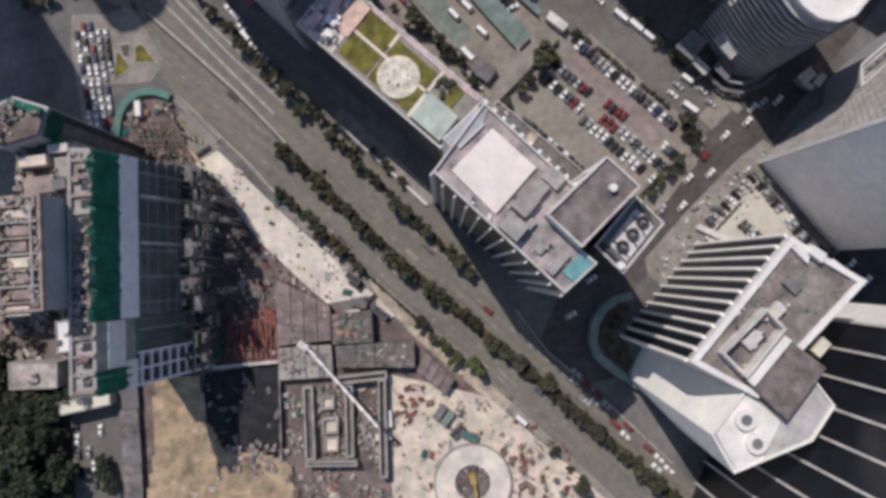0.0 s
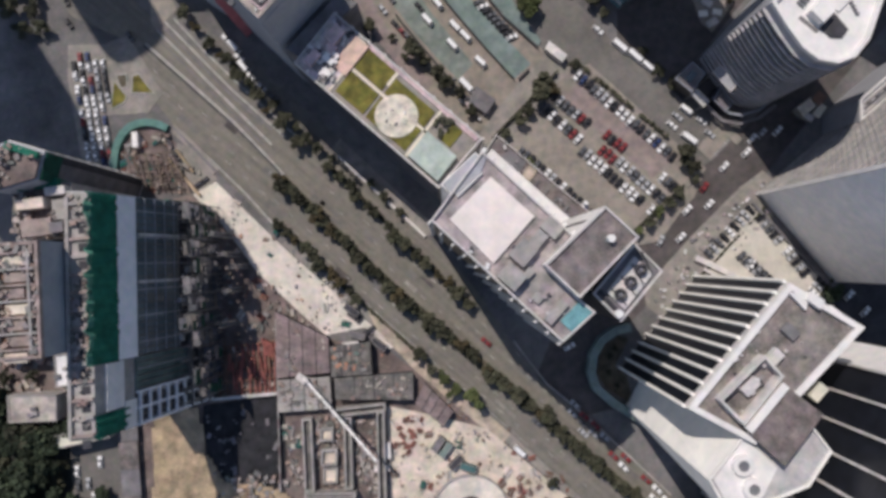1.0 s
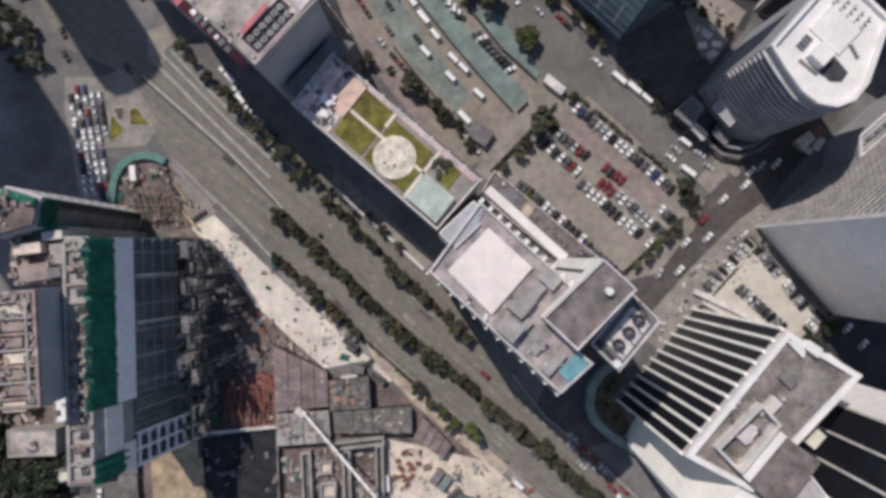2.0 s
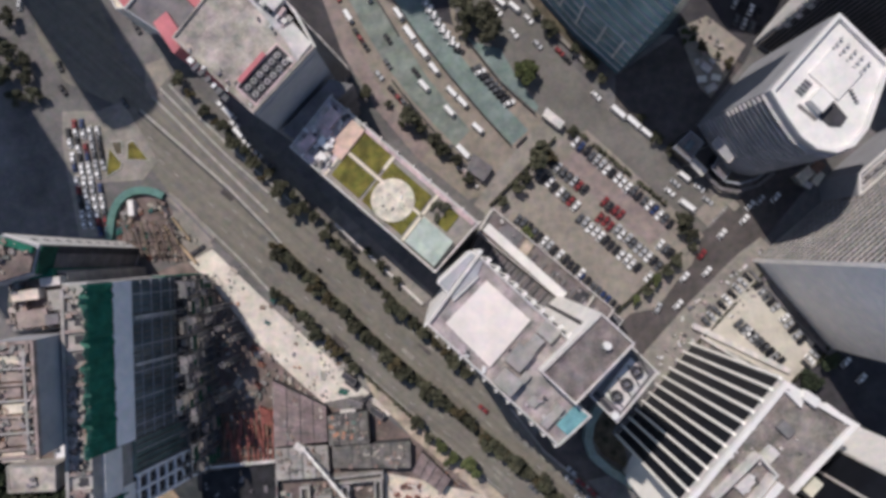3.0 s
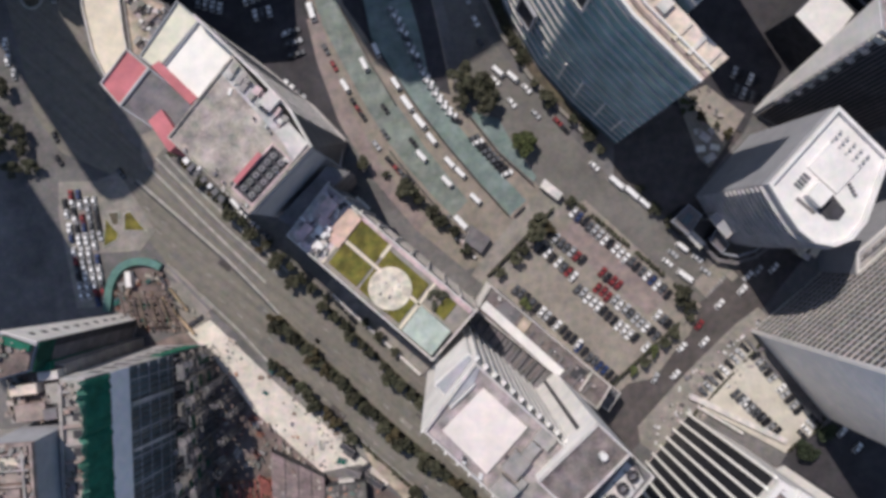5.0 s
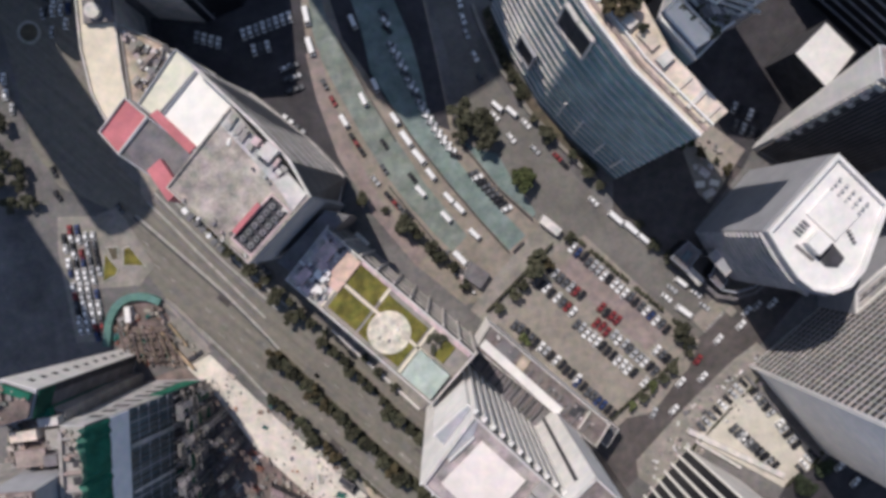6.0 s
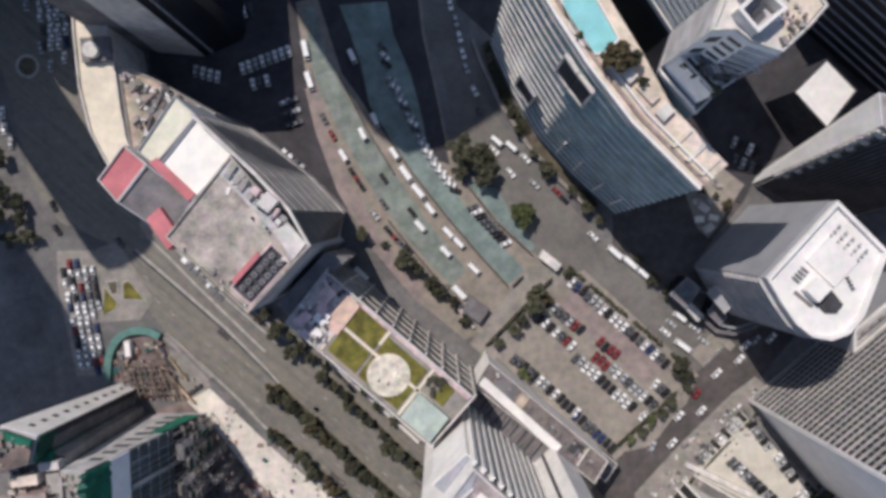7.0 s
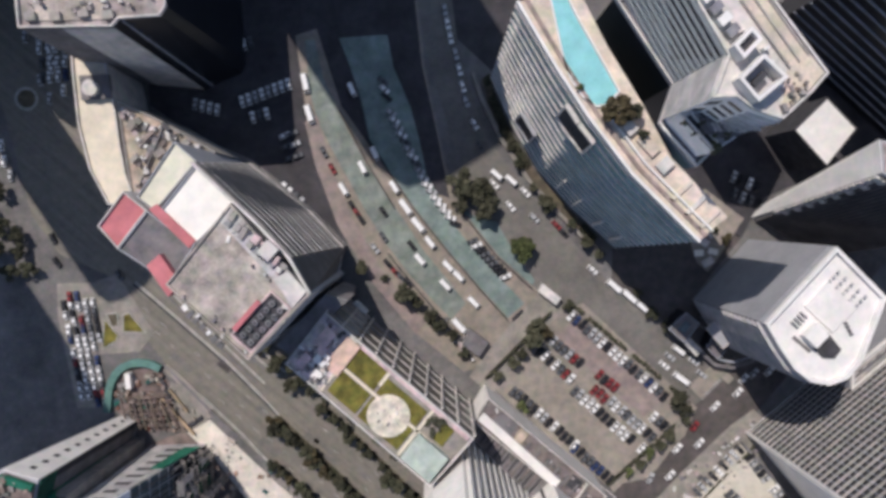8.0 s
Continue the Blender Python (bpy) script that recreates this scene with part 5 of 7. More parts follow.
bands(xt, xlo[0], xlo[1], 2, 91, 18, 0.4, 0.9, "louvre", "floor_band")
building("white_roof_block", "low block with a bright white square roof", [(130, 141), (142, 151.5), (152, 140), (141, 127.5)], 20, "dark", "white", 0.5)

# dark sawtooth tower
vlo, vhi = [(124, 111), (150, 95), (166, 110), (127, 115)], [(134.5, 123.5), (161, 104), (180, 122), (134, 133)]
v = thing("sawtooth_tower", centre(vlo), "dark tower with a pale side wall and sawtooth edge", "building")
part("wall", Geo().loft(vlo, vhi, 0, 58), "wall_shade", v)
part("roof", Geo().prism(inset(vhi, 0.6), 58.02, 58.3), "roof", v)
vs = Slant(vlo[0], vlo[1], vhi[0], vhi[1], 58)
part("window_wall", vs.plate(0.03, 1, 1, 57), "glass_dark", v)
for i in range(20):
    part("fin", vs.plate(0.04 + i * 0.048, 0.05 + i * 0.048, 1, 57, 0.2, 0.9), "roof_dark", v)
for i in range(16):
    part("sawtooth", vs.plate(0.0, 0.06 + 0.05 * (i % 2), 12 + i * 2.8, 14.2 + i * 2.8, 0.2, 0.9), "offwhite", v)
part("end_wall", Slant(vlo[3], vlo[0], vhi[3], vhi[0], 58).plate(0, 1, 0, 58, 0.02, 0.2), "white", v)

# tower under construction with green netting
NE0, SE0, NE1, SE1, NH = (-88, 38.5), (-91.5, -33), (-103.2, 39), (-106, -33), 57
nlo, nhi = [SE0, NE0, (-109, 39.5), (-101.5, -33)], [SE1, NE1, (-110.5, 39.5), (-113.5, -33)]
nt = thing("unfinished_tower", centre(nlo), "unfinished concrete tower with green safety netting", "building")
part("wall", Geo().loft(ccw(nlo), ccw(nhi), 0, NH), "concrete", nt)
face = Slant(SE0, NE0, SE1, NE1, NH)
# dark plates on the solid wall paint the shade inside open floors
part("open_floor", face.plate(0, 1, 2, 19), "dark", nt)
part("window_wall", face.plate(0.3, 1, 20, 40, 0.02, 0.3), "glass_blue", nt, "blue-grey glazed wall")
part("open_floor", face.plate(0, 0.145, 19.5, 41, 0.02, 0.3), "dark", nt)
part("window_wall", face.plate(0.15, 0.295, 14, 41, 0.02, 0.4), "glass_green", nt, "dark green glazed wall")
part("cladding", face.plate(0.3, 1, 40.2, 48, 0.02, 0.6), "grey_wall", nt)
part("cladding", face.plate(0.0, 0.12, 41.2, 46, 0.02, 0.9), "white", nt)
part("cladding", face.plate(0.1, 0.295, 46.2, 53, 0.02, 0.7), "white", nt)
part("safety_net", folds(face, 0.3, 1, 48.2, 58.6, 1), "net", nt, "green safety netting")
part("net_hem", folds(face, 0.3, 1, 58.2, 60.2, 1, 1.5, 64, 2), "net_pale", nt, "faded pale green hem of the netting")
part("safety_net", folds(face, 0.0, 0.095, 44, 57, 2, 0.8, 12), "net", nt, "green safety netting")
for k in (0.62, 0.83):
    part("floor_slab", face.plate(k, k + 0.012, 20, 39.5, 0.3, 0.9), "offwhite", nt)
for i in range(34):
    k = 0.01 + i * 0.029
    part("mullion", face.plate(k, k + 0.004, 16, 40, 0.3, 0.8), "roof_pale" if i % 4 == 0 else "grey_sheet", nt)
for i in range(15):
    k = 0.02 + i * 0.068
    part("scaffold_post", face.plate(k, k + 0.009, 0, 19.5, 0.2, 1.4), "metal" if i % 3 else "concrete", nt)
for z in (5, 10, 15):
    part("scaffold_deck", face.plate(0, 1, z, z + 0.5, 0.2, 2.0), "grey_sheet", nt)
for i in range(4):
    z = 22 + i * 4.6
    part("floor_line", face.plate(0.3, 1, z, z + 0.35, 0.3, 0.55), "wall_shade", nt)
for i in range(30):
    k, z = rvb.uniform(0.02, 0.95), rvb.uniform(1, 19)
    part("scaffold_board", face.plate(k, k + rvb.uniform(0.01, 0.05), z, z + rvb.uniform(0.6, 2.6), 0.3, rvb.uniform(0.6, 2.2)), rvb.choice(["grey_sheet", "concrete", "rust", "net", "dark", "roof_pale"]), nt)
for i in range(9):
    part("floor_edge", face.plate(0, 0.145, 5 + i * 4.3, 5.6 + i * 4.3, 0.3, 1.3), "grey_wall", nt)
for k in (0, 0.07, 0.14):
    part("column", face.plate(k, k + 0.009, 3, 41, 0.3, 1.5), "grey_wall", nt)
part("end_wall", Slant(NE0, (-109, 39.5), NE1, (-110.5, 39.5), NH).plate(0, 1, 0, 57, 0.02, 0.3), "roof_pale", nt)
part("safety_net", Slant(NE0, (-109, 39.5), NE1, (-110.5, 39.5), NH).plate(0, 0.3, 4, 24, 0.3, 0.7), "net", nt, "green safety netting")
for i in range(8):
    z = 5 + i * 6
    part("window", Slant(NE0, (-109, 39.5), NE1, (-110.5, 39.5), NH).plate(0.2, 0.6, z, z + 2, 0.3, 0.4), "dark", nt)
pt = building("unfinished_core", "unfinished concrete core with open floor grid", [(-126, 25), (-112, 25), (-112.5, -7), (-126, -7)], 68, "wall_shade", "rust", 1.6, parapet_mat="core_red", thick=0.8)
lo, hi = [(-112.6, 50.2), (-117.5, 52.7), (-126, 50), (-125, 38.5), (-116, 41.8)], [(-114.3, 51.2), (-124.5, 55.0), (-131, 53), (-129, 40.5), (-116.8, 43.2)]
lt = thing("stepped_slab_block", centre(lo), "half-built slab block with a white end wall", "building")
part("wall", Geo().loft(lo, hi, 0, 60), "wall_shade", lt)
le = Slant(lo[0], lo[1], hi[0], hi[1], 60)
part("end_wall", le.plate(0, 1, 1, 60, 0.02, 0.3), "white", lt)
for i in range(10):
    part("window", le.plate(0.42, 0.58, 7 + i * 5.2, 8.7 + i * 5.2, 0.3, 0.42), "dark", lt)
ls = Slant(lo[4], lo[0], hi[4], hi[0], 60)
# the side turned from the sun has its shade in the dark cladding
part("cladding", ls.plate(0, 0.72, 2, 59, 0.02, 0.3), "roof_dark", lt)
# dark plate for the shade in the open bay
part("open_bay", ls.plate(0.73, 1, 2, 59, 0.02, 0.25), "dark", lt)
part("safety_net", Geo().prism([(-117, 43.6), (-115, 50.4), (-123.5, 54.2), (-129.5, 52), (-128.5, 41)], 60, 61), "mud", lt)
litter("roof_clutter", [(-117, 44), (-115.4, 50), (-123.5, 54), (-129, 51.6), (-128, 41.6)], 90, 61.02, 0.9, "rubble", "", lt, 52, 1.6)
part("safety_net", ls.plate(0, 1, 52, 59.5, 0.32, 0.7), "net_dark", lt, "green safety netting")
part("safety_net", ls.plate(0, 0.2, 3, 52, 0.32, 0.6), "net", lt, "green safety netting")
part("safety_net", Geo().prism([(-114.6, 50.7), (-123.8, 54.4), (-124.6, 52.6), (-115.4, 48.9)], 61.02, 62.6), "net", lt, "green safety netting")
# tops of the unfinished tower and core
for i in range(14):
    y = 36 - i * 5.2
    part("floor_beam", Geo().box(-107.2 - i * 0.19, y, 57.02, 7.4, 0.9, 0.9, 2), "core_red" if i % 3 else "concrete", nt)
    # thin dark slab paints the shade down an open shaft
    part("shaft_opening", Geo().box(-106 - i * 0.19, y - 2.5, 57.02, 2.6, 2.4, 0.12, 2), "dark", nt)
part("edge_beam", Geo().beam((-110, 38, 57.6), (-112.8, -32, 57.6), 1.0), "concrete", nt)
for i in range(7):
    y = 22 - i * 4.4
    part("core_wall", Geo().box(-119, y, 68.1, 11.5, 0.6, 1.6), "concrete" if i % 2 else "core_red", pt)
    part("core_slab", Geo().box(-120 + 1.2 * (i % 2), y - 2.2, 68.1, 6.5, 2.6, 0.7), "core_red" if i % 3 else "site_floor", pt)
for x in (-124, -114.8):
    part("core_wall", Geo().beam((x, 23, 69), (x - 0.3, -5, 69), 0.7, 1.6), "concrete", pt)
an = building("unfinished_annex", "lower unfinished annex with beige roof slabs", [(-111.5, 43), (-129, 46), (-129, 26.5), (-111.5, 26.5)], 52, "concrete", "mud", 0)
for x, y, lx, ly, h, m_ in ((-121, 30, 9, 5, 3, "core_red"), (-122, 37, 8, 3, 4, "site_floor"), (-115, 40.5, 6, 2.5, 3, "offwhite"), (-114.5, 35, 4, 6, 2, "concrete"), (-118, 43, 7, 2.5, 2.2, "net"), (-114, 29.5, 4, 3, 5, "roof_dark"), (-126, 43, 3, 4, 4, "net"), (-115.5, 29, 2, 4, 3, "dark")):
    part("roof_block", Geo().box(x, y, 52.1, lx, ly, h, 3), m_, an)

# ---- towers outside the view, whose shade falls on the place ----
def shade_tower(n0, n1, a, depth, height, label):
    f = lambda n, k: (0.8746 * n + 0.4848 * k, 0.4848 * n - 0.8746 * k)
    r = 0.28 * (n1 - n0)
    pts = ccw([f(n0, a - r), f(n0 + 0.3 * r, a - 0.3 * r), f(n0 + r, a), f(n1 - r, a), f(n1 - 0.3 * r, a - 0.3 * r), f(n1, a - r), f(n1, a - depth), f(n0, a - depth)])
    b = building("high_rise", label, pts, height, "wall_shade", "roof", 1.0)
    for i in range(8):
        bands(b, pts[i], pts[(i + 1) % 8], 2, height - 2, int(height / 8), 0.3, 2.2, "glass_blue", "window_band")


# unseen towers, sited and sized only for the shadows they throw
shade_tower(-61, -36, -259, 30, 152, "grey high-rise block by the junction")
shade_tower(-132, -81, -246, 36, 206, "grey high-rise block across the junction")
shade_tower(-35.5, -4, -262, 30, 78, "grey mid-rise block by the junction")
shade_tower(0, 42, -292, 26, 147, "grey high-rise block behind the mall")
shade_tower(53.5, 120, -259, 30, 188, "grey high-rise block behind the bus yard")

# added high-rise, not known to stand here: it darkens the hotel yard
nb = building("high_rise", "dark glass high-rise added behind the hotel to shade its yard", [(76, 186), (90, 182.5), (98, 197), (84, 203)], 100, "glass_dark", "roof_dark", 1.0)
bands(nb, (76, 186), (90, 182.5), 2, 98, 16, 0.3, 0.5, "roof_dark", "floor_band")


# ---- trees ----
def crown(seed, r, h, z, n, material, size=0.75):
    rng = random.Random(seed)
    lumps = []
    for i in range(9):
        t = rng.uniform(0, 2 * math.pi)
        d = r * rng.uniform(0.3, 0.85) if i else 0
        lumps.append((d * math.cos(t), d * math.sin(t), z + h * rng.uniform(0.25, 0.65), r * rng.uniform(0.28, 0.5)))
    g = Geo()
    for i in range(n):
        x, y, c, q = rng.choice(lumps)
        d = Vector((rng.gauss(0, 1), rng.gauss(0, 1), rng.gauss(0, 0.8) + 0.25)).normalized() * q * rng.uniform(0.55, 1.05)
        p = Vector((x, y, c)) + Vector((d.x, d.y, d.z * h / r / 1.5))
        e = Euler((rng.uniform(-0.9, 0.9), rng.uniform(-0.9, 0.9), rng.uniform(0, 6.28))).to_matrix()
        s = size * rng.uniform(0.6, 1.35)
        g.add([p + e @ Vector(v) * s for v in ((-0.5, -0.35, 0), (0.1, -0.5, 0.1), (0.55, 0.0, 0), (0.1, 0.5, 0.12), (-0.45, 0.4, 0))], [[0, 1, 2, 3, 4]])
    return g.data("crown", material)


def make_tree(seed, r, h, material, label, leaves):
    t = thing("tree", (0, 0), label, "tree")
    g = Geo()
    g.cyl(0, 0, 0, h * 0.45, r * 0.075 + 0.07, r * 0.05 + 0.04, 8)
    rng = random.Random(seed)
    for i in range(5):
        a = i * 1.26 + rng.uniform(-0.3, 0.3)
        g.beam((0, 0, h * rng.uniform(0.3, 0.43)), (r * 0.55 * math.cos(a), r * 0.55 * math.sin(a), h * rng.uniform(0.55, 0.72)), r * 0.06 + 0.03)
    part("trunk", g, "bark", t)
    part("crown", crown(seed, r, h * 0.75, h * 0.3, leaves, M[material], 0.55 + r * 0.06), None, t)
    return t


KINDS = {
    "a": make_tree(3, 2.3, 5.5, "leaf", "dark green street tree with a dense crown", 420),
    "b": make_tree(7, 2.7, 6.5, "leaf", "dark green street tree with a loose crown", 420),
    "c": make_tree(11, 2.5, 5.5, "leaf_lit", "yellow-green street tree with a thin crown", 340),
    "d": make_tree(17, 4.2, 8.5, "leaf", "broad dark green shade tree", 700),
    "e": make_tree(23, 2.0, 4.5, "leaf_brown", "small brownish street tree with sparse leaves", 260),
    "f": make_tree(29, 4.0, 8.0, "leaf_lit", "broad light green shade tree", 700),
}
KINDS["g"] = make_tree(37, 4.4, 9.0, "leaf_dark", "tall very dark green wood tree", 800)
KINDS["h"] = make_tree(41, 3.6, 8.0, "leaf_dark", "dark green wood tree with a loose crown", 620)
USED = set()


def plant(kind, x, y, z=0.0, s=1.0, group="street trees"):
    rng = random.Random(int(x * 31 + y * 17))
    m = Matrix.Translation((x, y, z)) @ Matrix.Rotation(rng.uniform(0, 6.28), 4, "Z") @ Matrix.Scale(s * rng.uniform(0.85, 1.15), 4)
    if kind in USED:
        ob = copy_thing(KINDS[kind], m)
    else:
        ob = KINDS[kind]
        ob.matrix_basis = m
        USED.add(kind)
    tagged(ob, group=group)


rt = random.Random(5)
for x, y, h in along(MEDIAN[:-1], 2.7):
    if rt.random() < 0.9:
        plant(rt.choice("aaabbe"), x + rt.uniform(-1.2, 1.2), y + rt.uniform(-1.2, 1.2), 0.3, rt.uniform(0.75, 1.2))
for x, y, h in along(VERGE_N, 5.2):
    if rt.random() < 0.92:
        plant(rt.choice("abea"), x + rt.uniform(-1.0, 1.0), y + rt.uniform(-1.0, 1.0), 0.25, rt.uniform(0.75, 1.1))
for x, y, h in along(VERGE_S, 4.6):
    if rt.random() < 0.88 and x - y < -30:
        plant(rt.choice("aaeb"), x + rt.uniform(-0.8, 0.8), y + rt.uniform(-0.8, 0.8), 0.25, rt.uniform(0.7, 1.05))
for k, x, y, s in (("a", -13.3, -22.2, 1.1), ("f", -5, -31, 0.75), ("c", -1, -36, 1.2), ("c", 5.5, -39, 1.2), ("f", 8.5, -43, 0.6), ("a", -9, -28, 0.9), ("d", 33, -73, 0.6), ("d", 38.5, -80, 0.65), ("b", 41, -86, 1.0), ("a", 44, -92, 1.0)):
    plant(k, x, y, 0.2, s)
for k, x, y, s in (("a", -76, 91, 1), ("b", -70, 84.5, 1), ("a", -66.5, 80, 1.1), ("b", -62, 75.5, 1.1), ("b", -57.5, 70.5, 1.1), ("a", -53.5, 66, 1.1), ("b", -49.5, 62, 1.1), ("b", -45.5, 57.5, 1.15), ("a", -41.5, 53.5, 1.1), ("a", -86, 99, 0.9), ("e", -81, 95.5, 1.0), ("a", -27, 43, 1.0), ("b", -22, 38, 1.0), ("a", -17, 31.5, 1.1)):
    plant(k, x, y, 0.2, s * 0.62)
for i in range(9):
    k = i / 8
    plant("bebab"[i % 5], -93.5 + 40 * k + rt.uniform(-1.2, 1.2), 112.5 - 52 * k + rt.uniform(-1.2, 1.2), 0.2, rt.uniform(0.8, 1.15) * (0.65 if i % 5 == 1 else 1.0))
for k, x, y, s in (("d", 19.5, 128, 2.2), ("d", 24, 121.5, 2.0), ("d", 15.5, 131.5, 1.9), ("d", 15, 123.5, 1.6), ("d", 24.5, 128.5, 1.5), ("f", 37.5, 104.5, 1.5), ("f", 36.2, 107.4, 1.2), ("d", 52.5, 82.5, 0.85), ("d", 94, 41, 1.15), ("b", 92, 46, 1.3), ("d", 95, 36, 0.8), ("b", 41, 76.5, 1.2), ("b", 37.5, 71.5, 1.2), ("a", 34, 66.5, 1.1), ("a", 31, 63, 1.0), ("e", 44, 74, 1.1), ("a", 24.5, 58.5, 1.0), ("b", 84, 28.5, 0.7), ("c", 80, 25, 0.7), ("b", 76, 21.5, 0.7), ("c", 72, 18, 0.7), ("b", 88, 32, 0.8), ("d", 84, 78, 1.2), ("d", 89, 73, 1.1), ("d", 79, 86, 0.9), ("c", 33, 46, 0.8)):
    plant(k, x, y, 0.15, s, "car park trees")
for k, x, y, s in (("d", -15.5, 98, 0.75), ("b", -8, 93, 1.1), ("d", -11, 90, 0.7), ("b", 1.5, 83, 1.0), ("a", 8.5, 75, 0.9), ("a", 12.5, 68, 0.9), ("b", -24, 102, 1.0), ("a", -3.5, 88, 0.9), ("b", 4.8, 78.6, 0.9)):
    plant(k, x, y, 0.1, s, "trees behind the garden block")
for x, y, s in ((-156, 127, 1.1), (-150, 123, 1.1), (-153.7, 109.8, 1.2), (-147, 110.5, 1.1), (-155, 140, 1.0), (-158, 118, 1.2), (-161, 133, 1.3), (-164, 122, 1.3), (-150, 117, 1.0)):
    plant("d", x, y, 0.0, s * 1.35, "trees across the junction")
for i in range(75):
    x, y = rt.uniform(-178, -147.5), rt.uniform(-112, -26)
    if x > -166 and y > -38:
        continue
    plant(rt.choice("gghddb"), x, y, 0.0, rt.uniform(0.9, 1.7), "wood beside the building site")
for k, x, y, s in (("h", -134, -64.8, 0.7), ("g", -133, -68, 0.7), ("h", -131, -74, 0.8)):
    plant(k, x, y, 0.05, s, "wood beside the building site")
for i, (x, y) in enumerate(((33, 150), (38, 138), (43, 128.5), (49, 121), (56, 114), (61, 107.5), (66, 102), (46, 124), (35.5, 144))):
    plant("ab"[i % 2], x - 0.6, y - 0.6, 0.0, 0.75, "shrubs at the glass tower")
for x, y, s in ((134, -15.6, 0.7), (142.6, -10.6, 0.7), (136, -18.6, 0.6)):
    plant("g", x, y, 0.08, s, "trees behind the parking deck")
plant("d", 101, 117.5, 0.1, 0.8, "court trees")
for k, x, y, s in (("f", 98, 117, 0.6), ("f", 100.4, 114.2, 0.5), ("e", 103.4, 111, 0.8), ("e", 113, 104, 0.9), ("f", 97.4, 113.4, 0.45), ("d", 109.6, 107.6, 0.5)):
    plant(k, x, y, 0.1, s, "court trees")
plant("d", 97, 121, 0.1, 0.7, "court trees")
# planting on the pool terrace
for k, x, y, s in (("f", 45.0, 150.2, 0.4), ("e", 53.5, 144.4, 1.3), ("d", 56.4, 144.6, 0.6), ("e", 55.2, 142.2, 1.1), ("b", 58.6, 142.4, 0.7), ("a", 60.5, 137, 0.6), ("e", 51.6, 143.6, 0.8)):
    plant(k, x, y, 75.4, s, "terrace planting")


# low shrubs that fill the planted strips
def shrubs(line, half, n, seed, label):
    rng = random.Random(seed)
    g = Geo()
    pts = along(line, 0.25)
    for i in range(n):
        x, y, h = rng.choice(pts)
        w = rng.uniform(-half, half)
        if noise.noise(Vector((x * 0.13, y * 0.13, seed))) < -0.18:
            continue
        p = Vector((x + w * R2, y + w * R2, 0.4 + rng.uniform(0, 1.5)))
        e = Euler((rng.uniform(-0.8, 0.8), rng.uniform(-0.8, 0.8), rng.uniform(0, 6.28))).to_matrix()
        s = rng.uniform(0.5, 1.1)
        g.add([p + e @ Vector(q) * s for q in ((-0.5, -0.35, 0), (0.1, -0.5, 0.1), (0.55, 0.0, 0), (0.1, 0.5, 0.12), (-0.45, 0.4, 0))], [[0, 1, 2, 3, 4]])
    tagged(part("shrubs", g, "leaf"), label, "shrubs", kind="stuff")


shrubs(MEDIAN[:-1], 1.7, 4200, 1, "dark green shrubs filling the median")
shrubs(VERGE_N, 0.8, 260, 2, "sparse dark shrubs on the verge")
shrubs(VERGE_S, 0.7, 220, 3, "sparse dark shrubs on the verge")
shrubs([(63.5, 12.5), (94.5, 37)], 1.2, 900, 4, "hedge along the edge of the car park")
shrubs([(20.5, 57.5), (46, 80.5)], 1.0, 700, 5, "hedge along the edge of the car park")
shrubs([(53, 84.5), (94, 45.5)], 0.7, 500, 6, "low hedge beside the street")
shrubs([(27.4, 170), (29, 162), (34.2, 148), (43.4, 131.6), (53, 119.8), (64, 106.4)], 1.6, 1500, 8, "dark shrubs at the glass tower's foot")
shrubs([(130, -16), (138, -12), (143, -6)], 1.6, 500, 9, "green shrubs at the end of the parking deck")
shrubs([(82, -12), (124, 27)], 0.8, 350, 7, "sparse shrubs along the footway")

# ---- vehicles ----
def make_car(colour, label, ln=4.4, w=1.8, van=False):
    t = thing("car" if not van else "minibus", (0, 0), label, "car" if not van else "minibus")
    q = lambda l0, l1, k: [(l0, -k), (l1, -k), (l1, k), (l0, k)]
    g = Geo().loft(q(-ln / 2, ln / 2, w / 2 - 0.06), q(-ln / 2 + 0.03, ln / 2 - 0.03, w / 2), 0.22, 0.6)
    h = 0.92 if not van else 1.25
    g.loft(q(-ln / 2 + 0.03, ln / 2 - 0.03, w / 2), q(-ln / 2 + 0.15, ln / 2 - 0.22, w / 2 - 0.09), 0.6, h)
    part("body", g, colour, t)
    f0, f1, r0, r1, top = (ln * 0.2, ln * 0.04, -ln * 0.42, -ln * 0.29, 1.45) if not van else (ln * 0.45, ln * 0.36, -ln * 0.48, -ln * 0.46, 2.15)
    part("glasshouse", Geo().loft(q(r0, f0, w / 2 - 0.12), q(r1, f1, w / 2 - 0.26), h - 0.02, top), "glass_dark", t, "dark tinted windows")
    part("roof_panel", Geo().loft(q(r1 - 0.06, f1 + 0.06, w / 2 - 0.25), q(r1 + 0.06, f1 - 0.06, w / 2 - 0.32), top - 0.02, top + 0.06), colour, t)
    wheel = Geo()
    n = 10
    wheel.add([(0.33 * math.cos(6.283 * i / n), y, 0.33 + 0.33 * math.sin(6.283 * i / n)) for y in (-0.11, 0.11) for i in range(n)], [[i, (i + 1) % n, n + (i + 1) % n, n + i] for i in range(n)] + [list(range(n))[::-1], list(range(n, 2 * n))])
    wd = wheel.data("wheel", "tyre")
    for x in (-ln * 0.3, ln * 0.31):
        for y in (-w / 2 + 0.12, w / 2 - 0.12):
            part("wheel", wd, None, t, m=Matrix.Translation((x, y, 0)))
    return t


